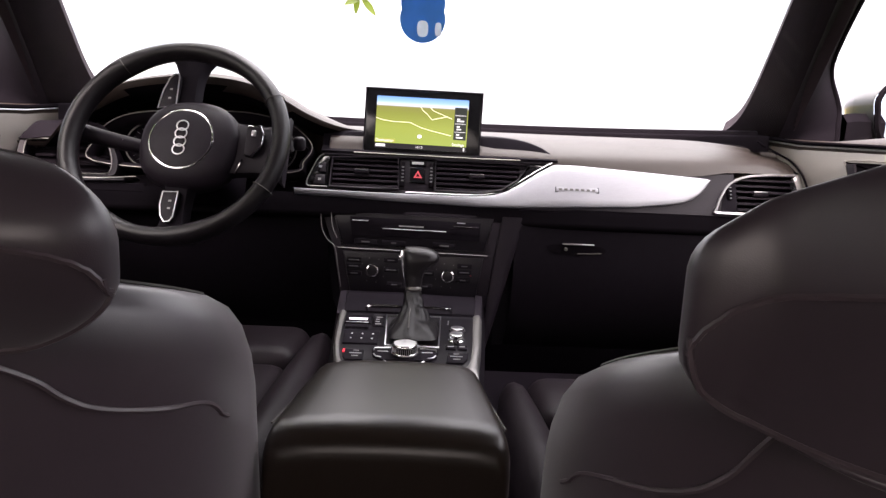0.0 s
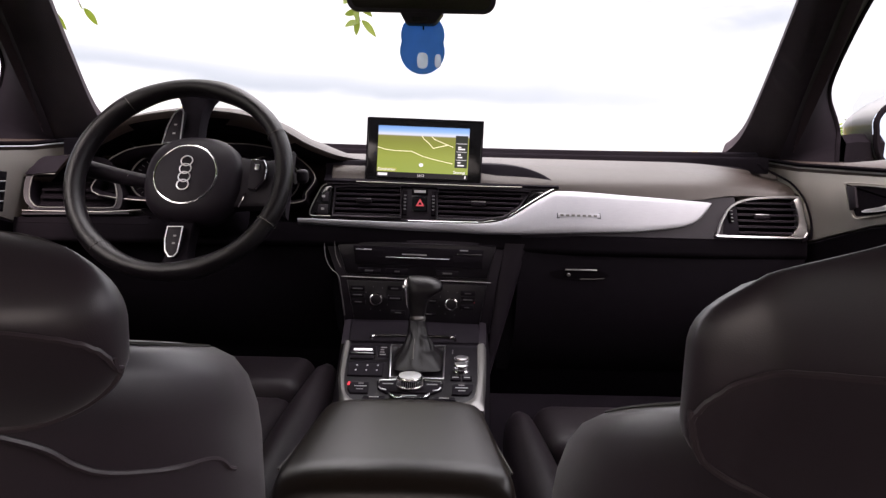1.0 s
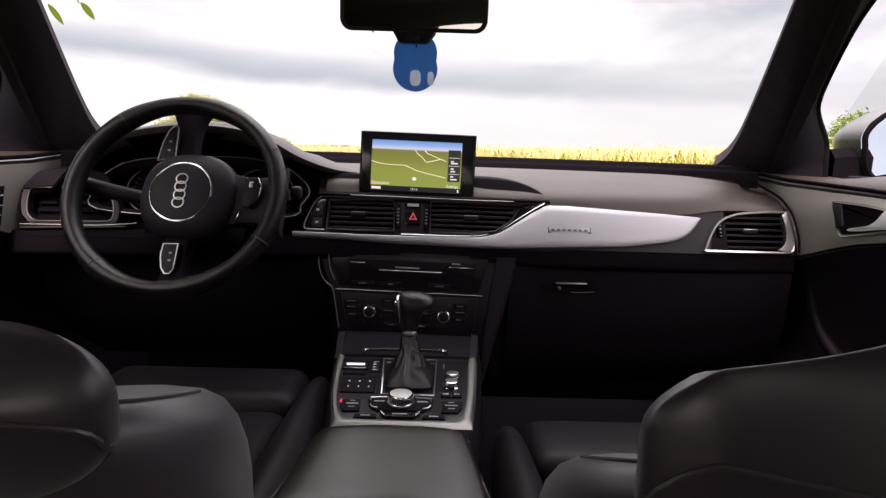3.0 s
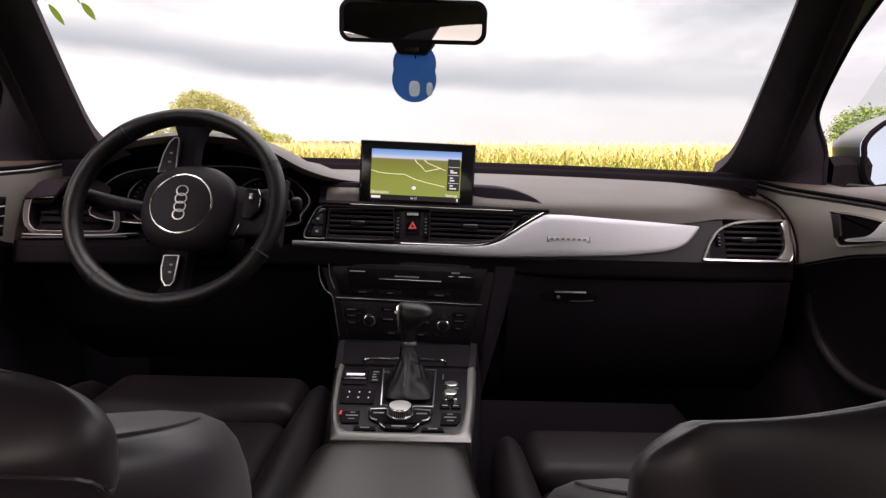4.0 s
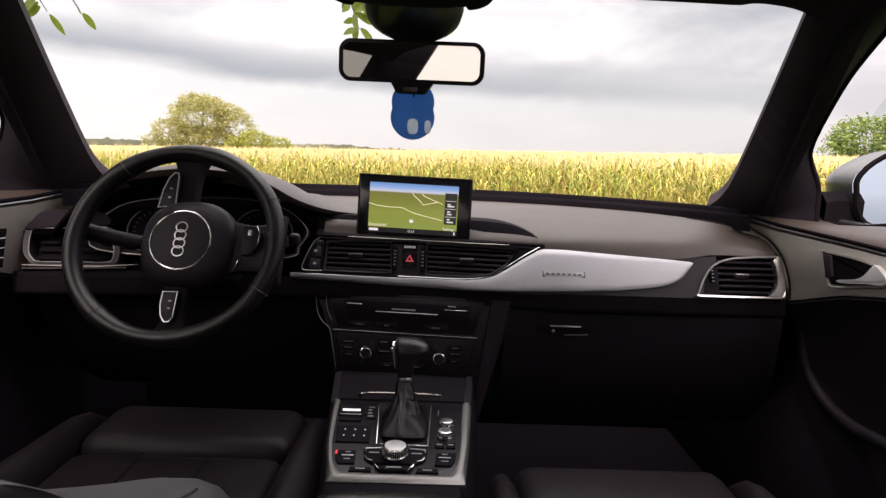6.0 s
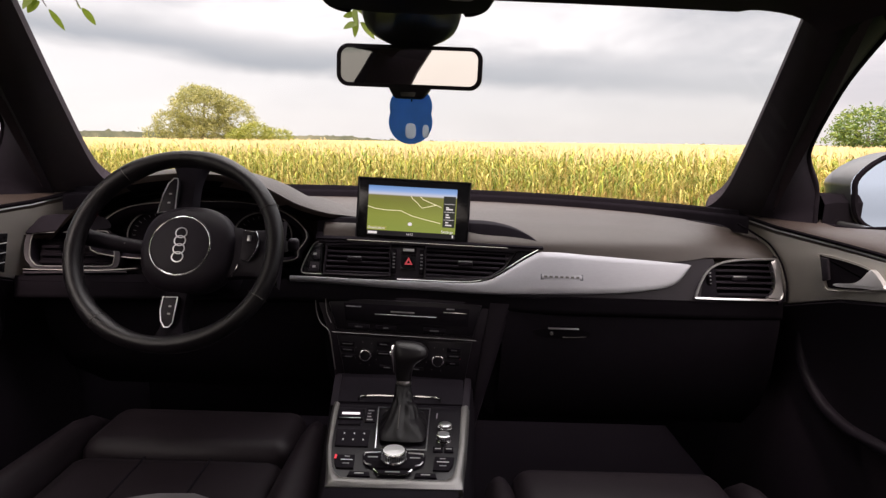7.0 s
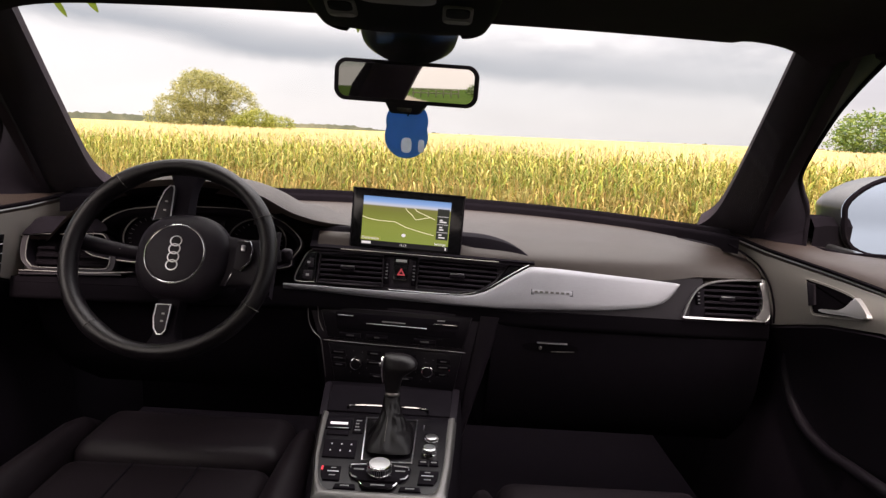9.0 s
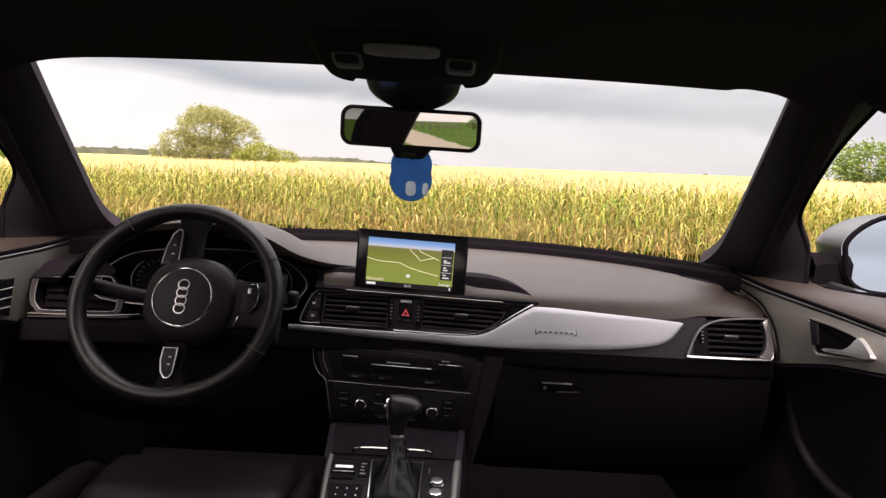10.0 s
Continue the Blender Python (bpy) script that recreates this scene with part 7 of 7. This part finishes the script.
def corn(name, rng, near, x0, x1, y0, y1, row_step, step, leaves, height, label):
    """Corn plants in rows: stalk, bent leaves, tassel; one object of uncountable plants."""
    vs, fs, ms = [], [], []

    def quad(a, b, c, d, m):
        k = len(vs)
        vs.extend((a, b, c, d))
        fs.append((k, k + 1, k + 2, k + 3))
        ms.append(m)

    y = y0
    while y < y1:
        lim = 0.95 * (y + 4)
        x = max(x0, -lim)
        while x < min(x1, lim):
            if near and y < 9.2 - 0.33 * x + 0.25 * math.sin(1.7 * x):
                x += step
                continue
            px, py = x + rng.uniform(-0.4, 0.4) * step, y + rng.uniform(-0.4, 0.4) * row_step
            h = height * rng.uniform(0.90, 1.05) * (1 + 0.07 * noise.noise(V((x * 0.7, y * 0.5, 3))))
            lean = (rng.uniform(-0.06, 0.06), rng.uniform(-0.06, 0.06))
            w = 0.005 + 0.004 * (step > 0.3)
            z0 = 0.0 if leaves > 4 else h * 0.5
            quad((px - w, py, z0), (px + w, py, z0), (px + lean[0] + w * 0.5, py + lean[1], h * 0.93), (px + lean[0] - w * 0.5, py + lean[1], h * 0.93), 2)
            for k in range(leaves):
                t = (0.07 + 0.90 * (k + rng.random() * 0.6) / leaves) if leaves > 4 else (0.55 + 0.4 * (k + rng.random()) / leaves)
                a = rng.uniform(0, 2 * math.pi)
                ca, sa = math.cos(a), math.sin(a)
                ln = rng.uniform(0.09, 0.25) * (1.0 if step < 0.15 else (1.1 if step < 0.3 else 1.6))
                lw = rng.uniform(0.005, 0.0115) * (1.0 if step < 0.15 else (1.2 if step < 0.3 else 1.8))
                bx, by, bz = px + lean[0] * t, py + lean[1] * t, h * t
                rise, droop = rng.uniform(0.01, 0.09), rng.uniform(0.04, 0.19)
                p = [(0.0, 0.0, lw * 0.5), (0.45, rise, lw), (0.8, rise * 1.1 - droop * 0.3, lw * 0.8), (1.0, rise - droop, 0.003)]
                m = 2 if t < 0.42 and rng.random() < 0.45 else 0
                k0 = len(vs)
                for r0, z_0, w0 in p:
                    vs.append((bx + ca * r0 * ln - sa * w0, by + sa * r0 * ln + ca * w0, bz + z_0))
                    vs.append((bx + ca * r0 * ln + sa * w0, by + sa * r0 * ln - ca * w0, bz + z_0))
                for q in range(3):
                    fs.append((k0 + 2 * q, k0 + 2 * q + 1, k0 + 2 * q + 3, k0 + 2 * q + 2))
                    ms.append(m)
            for k in range(3):
                a = rng.uniform(0, 2 * math.pi)
                tx, ty = px + lean[0], py + lean[1]
                q, tw = rng.uniform(0.02, 0.06), 0.004 * (1.0 if step < 0.3 else 1.5)
                top = h + rng.uniform(0.0, 0.10)
                quad((tx - tw, ty, h * 0.9), (tx + tw, ty, h * 0.9), (tx + math.cos(a) * q + tw, ty + math.sin(a) * q, top), (tx + math.cos(a) * q - tw, ty + math.sin(a) * q, top), 1)
            x += step * rng.uniform(0.8, 1.2)
        y += row_step
    me = bpy.data.meshes.new(name)
    me.from_pydata(vs, [], fs)
    for m in (M_CORN, M_TASSEL, M_STALK):
        me.materials.append(m)
    me.polygons.foreach_set("material_index", ms)
    ob = new(name, me)
    return tagged(ob, label, "corn field", kind="stuff")


rng = random.Random(7)
corn("corn_plants", rng, True, -17, 16, 5.6, 15.0, 0.36, 0.078, 23, 1.02, "dense yellow-green ripening corn at the field's edge")
corn("corn_plants", rng, False, -40, 45, 15.0, 34.0, 0.55, 0.15, 8, 1.02, "yellow-green ripening corn further into the field")
corn("corn_plants", rng, False, -120, 130, 34.0, 130.0, 2.2, 0.45, 5, 1.0, "pale yellow far part of the corn field")
rows = []
for x in (-90, -50, -30, -20, -14, -9, -5, -2, 1, 4, 7, 10, 14, 20, 30, 50, 90):
    y0 = min(17.0, max(6.5, 10.0 - 0.33 * x))
    rows.append([V((x, y0, 0.06)), V((x, y0 + 0.25, 0.30)), V((x, max(y0 + 0.3, 13.5), 0.44))] + [V((x * (1 + y / 120), y, z)) for y, z in ((17.5, 0.66), (40, 0.78), (90, 0.93), (200, 1.05), (420, 1.13), (635, 1.17))])
solid("corn_bed", grid(rows), M_CORN_FAR, "dense shaded corn foliage filling the field", "corn field", kind="stuff", car=False)


def crown_mesh(rng, blobs, count, size):
    """Many small leaves in clumps spread over the given lobes (centre, radii)."""
    vs, fs = [], []
    total = sum(r[0] * r[1] * r[2] for _, r in blobs) ** 1.0
    for c, r in blobs:
        n = int(count * (r[0] * r[1] * r[2]) / total)
        for _ in range(n // 7):
            d = V((rng.gauss(0, 1), rng.gauss(0, 1), rng.gauss(0, 1))).normalized()
            q = rng.uniform(0.45, 1.0) ** 0.5 * rng.choice((1, 1, 1, 1.08, 0.9))
            cc = V(c) + V((d.x * r[0], d.y * r[1], d.z * r[2])) * q
            for _ in range(7):
                p = cc + V((rng.gauss(0, 1), rng.gauss(0, 1), rng.gauss(0, 0.8))) * size * 1.3
                a = V((rng.gauss(0, 1), rng.gauss(0, 1), rng.gauss(0, 0.6))).normalized() * size * rng.uniform(0.6, 1.2)
                b = a.cross(V((rng.gauss(0, 1), rng.gauss(0, 1), rng.gauss(0, 1)))).normalized() * a.length * 0.45
                k = len(vs)
                vs.extend((p - a, p + b, p + a, p - b))
                fs.append((k, k + 1, k + 2, k + 3))
    me = bpy.data.meshes.new("crown")
    me.from_pydata(vs, [], fs)
    return me


def tree(name, label, at, trunk_h, trunk_r, limbs, blobs, count, size, leaf, seed, category="tree"):
    rng = random.Random(seed)
    t = thing(name, label, category, at, car=False)
    at = V(at)
    pts = cat([at, at + V((0.05, 0, trunk_h * 0.5)), at + V((0, 0.05, trunk_h))], 4)
    part("trunk", tube(pts, [trunk_r * (1.15 - 0.5 * i / (len(pts) - 1)) for i in range(len(pts))], 8), M_BARK, t)
    for d in limbs:
        tip = at + V(d)
        mid_ = at.lerp(tip, 0.55) + V((0, 0, trunk_h * 0.35))
        lp = cat([at + V((0, 0, trunk_h * 0.75)), mid_, tip], 5)
        part("limb", tube(lp, [trunk_r * 0.5 * (1 - 0.85 * i / (len(lp) - 1)) for i in range(len(lp))], 6), M_BARK, t)
    me = crown_mesh(rng, [(at + V(c), r) for c, r in blobs], count, size)
    me.transform(Matrix.Translation(-at))
    me.materials.append(leaf)
    ob = new("crown", me)
    ob.parent = t
    BASE[ob] = BASE[t]
    return t


tree("broad_tree", "broad yellow-green tree standing in the corn field", (-22.4, 60, 0), 2.2, 0.28, [(-2.6, 0, 3.6), (2.4, 0.5, 3.8), (0.3, 0.4, 5.4), (-1.2, -1, 4.6)],
     [((0, 0, 3.9), (2.9, 2.6, 2.3)), ((0, 0, 1.9), (3.3, 2.4, 1.3)), ((-2.9, 0, 2.4), (1.9, 1.8, 1.5)), ((3.4, 0, 3.1), (1.8, 1.8, 1.9)), ((2.6, 0, 4.4), (1.4, 1.4, 1.0)), ((-0.6, 0, 5.3), (1.5, 1.5, 0.95)), ((1.2, 0, 5.0), (1.5, 1.5, 0.9)), ((-4.7, 0, 1.6), (1.1, 1.0, 0.8))], 34000, 0.095, M_LEAF, 11)
tree("round_bush", "low yellow-green bush beside the broad tree", (-16.0, 58, 0), 0.8, 0.12, [(-1, 0, 1.6), (1, 0, 1.6)],
     [((-0.8, 0, 1.5), (1.9, 1.4, 1.25)), ((1.2, 0, 1.2), (1.7, 1.3, 1.0)), ((-2.2, 0, 1.2), (1.3, 1.2, 0.9))], 11000, 0.09, M_LEAF_BUSH, 12, "bush")
tree("green_tree", "leafy green tree at the field's far edge", (31.3, 44, 0), 1.4, 0.2, [(-1.4, 0, 2.4), (1.6, 0, 2.6), (0.2, 0.3, 3.2)],
     [((0, 0, 2.4), (2.6, 2.2, 1.6)), ((2.8, 0, 2.0), (1.8, 1.8, 1.2)), ((-1.9, 0, 1.6), (1.3, 1.2, 0.9)), ((0.8, 0, 3.2), (1.2, 1.2, 0.6)), ((4.6, 1, 1.7), (1.6, 1.6, 1.0))], 6000, 0.15, M_LEAF_GREEN, 13)

# far hills with hedges
rows = []
for j in range(1081):
    i = j / 3
    a = radians(-95 + 190 * i / 360)
    h = 0.3 + 6.0 * math.exp(-((math.degrees(a) + 27) / 16) ** 2) + 3.0 * math.exp(-((math.degrees(a) + 9) / 5) ** 2) + 1.2 * noise.noise(V((i * 0.09, 0, 0))) + 1.6 * max(0.0, noise.noise(V((i * 0.33, 3, 0)))) + 4.0 * max(0.0, noise.noise(V((i * 0.71, 7, 0))) - 0.12) + 2.6 * max(0.0, noise.noise(V((i * 1.9, 5, 0))) - 0.05)
    h = max(h, 0.2)
    rows.append([V((640 * math.sin(a), 640 * math.cos(a), -1)), V((640 * math.sin(a), 640 * math.cos(a), h)), V((690 * math.sin(a), 690 * math.cos(a), h * 0.9 - 1))])
solid("backdrop", grid(rows), M_HILL, "distant low hills with woods on the horizon", "far hills", kind="structure", car=False)

# the walnut tree over the driver's side, whose limbs hang twigs into the windscreen's view
tree("walnut_tree", "big walnut tree beside the car with low overhanging twigs", (-5.2, 0.4, 0), 2.6, 0.24, [(4.5, 4.0, 2.62), (2.55, 3.85, 2.56), (2.4, 0.2, 4.6), (-1.0, 2.0, 4.6), (0.8, 3.4, 4.0)],
     [((1.6, 1.0, 4.9), (2.6, 2.8, 1.6)), ((2.8, 2.6, 4.4), (2.0, 1.8, 1.1)), ((-0.6, 1.6, 4.8), (2.2, 2.2, 1.5)), ((-0.6, -2.0, 4.4), (2.2, 2.2, 1.4)), ((-1.0, 0.2, 3.2), (1.6, 2.2, 1.0))], 26000, 0.085, M_LEAF_GREEN, 21)

# behind the car, seen in the mirrors only: dark trees, and pale rails standing in for a vague pale object at the
# track's side
tree("hedgerow_tree", "dark green hedgerow tree far behind the car", (-10.8, -92, 0), 1.0, 0.15, [(-1.2, 0, 2.4), (1.2, 0, 2.6)],
     [((0, 0, 1.7), (1.5, 1.4, 1.2)), ((-1.8, 0, 1.0), (1.2, 1.2, 0.7)), ((2.2, 0.5, 1.5), (1.4, 1.3, 1.0))], 4000, 0.16, M_LEAF_GREEN, 31)
fence = thing("pale_rails", "pale rails standing in for a vague pale object behind the car", "fence", (-17.0, -80, 0), car=False)
for k in range(7):
    part("post", rbox((-19.0 + 0.95 * k, -79 - 0.4 * k, 0.5), (0.12, 0.12, 1.0), 0.01), M_DIRT, fence)
for z in (0.55, 1.0):
    part("rail", tube([V((-19.1, -78.9, z)), V((-16.2, -80.2, z)), V((-13.2, -81.5, z))], 0.06, 6), M_DIRT, fence)
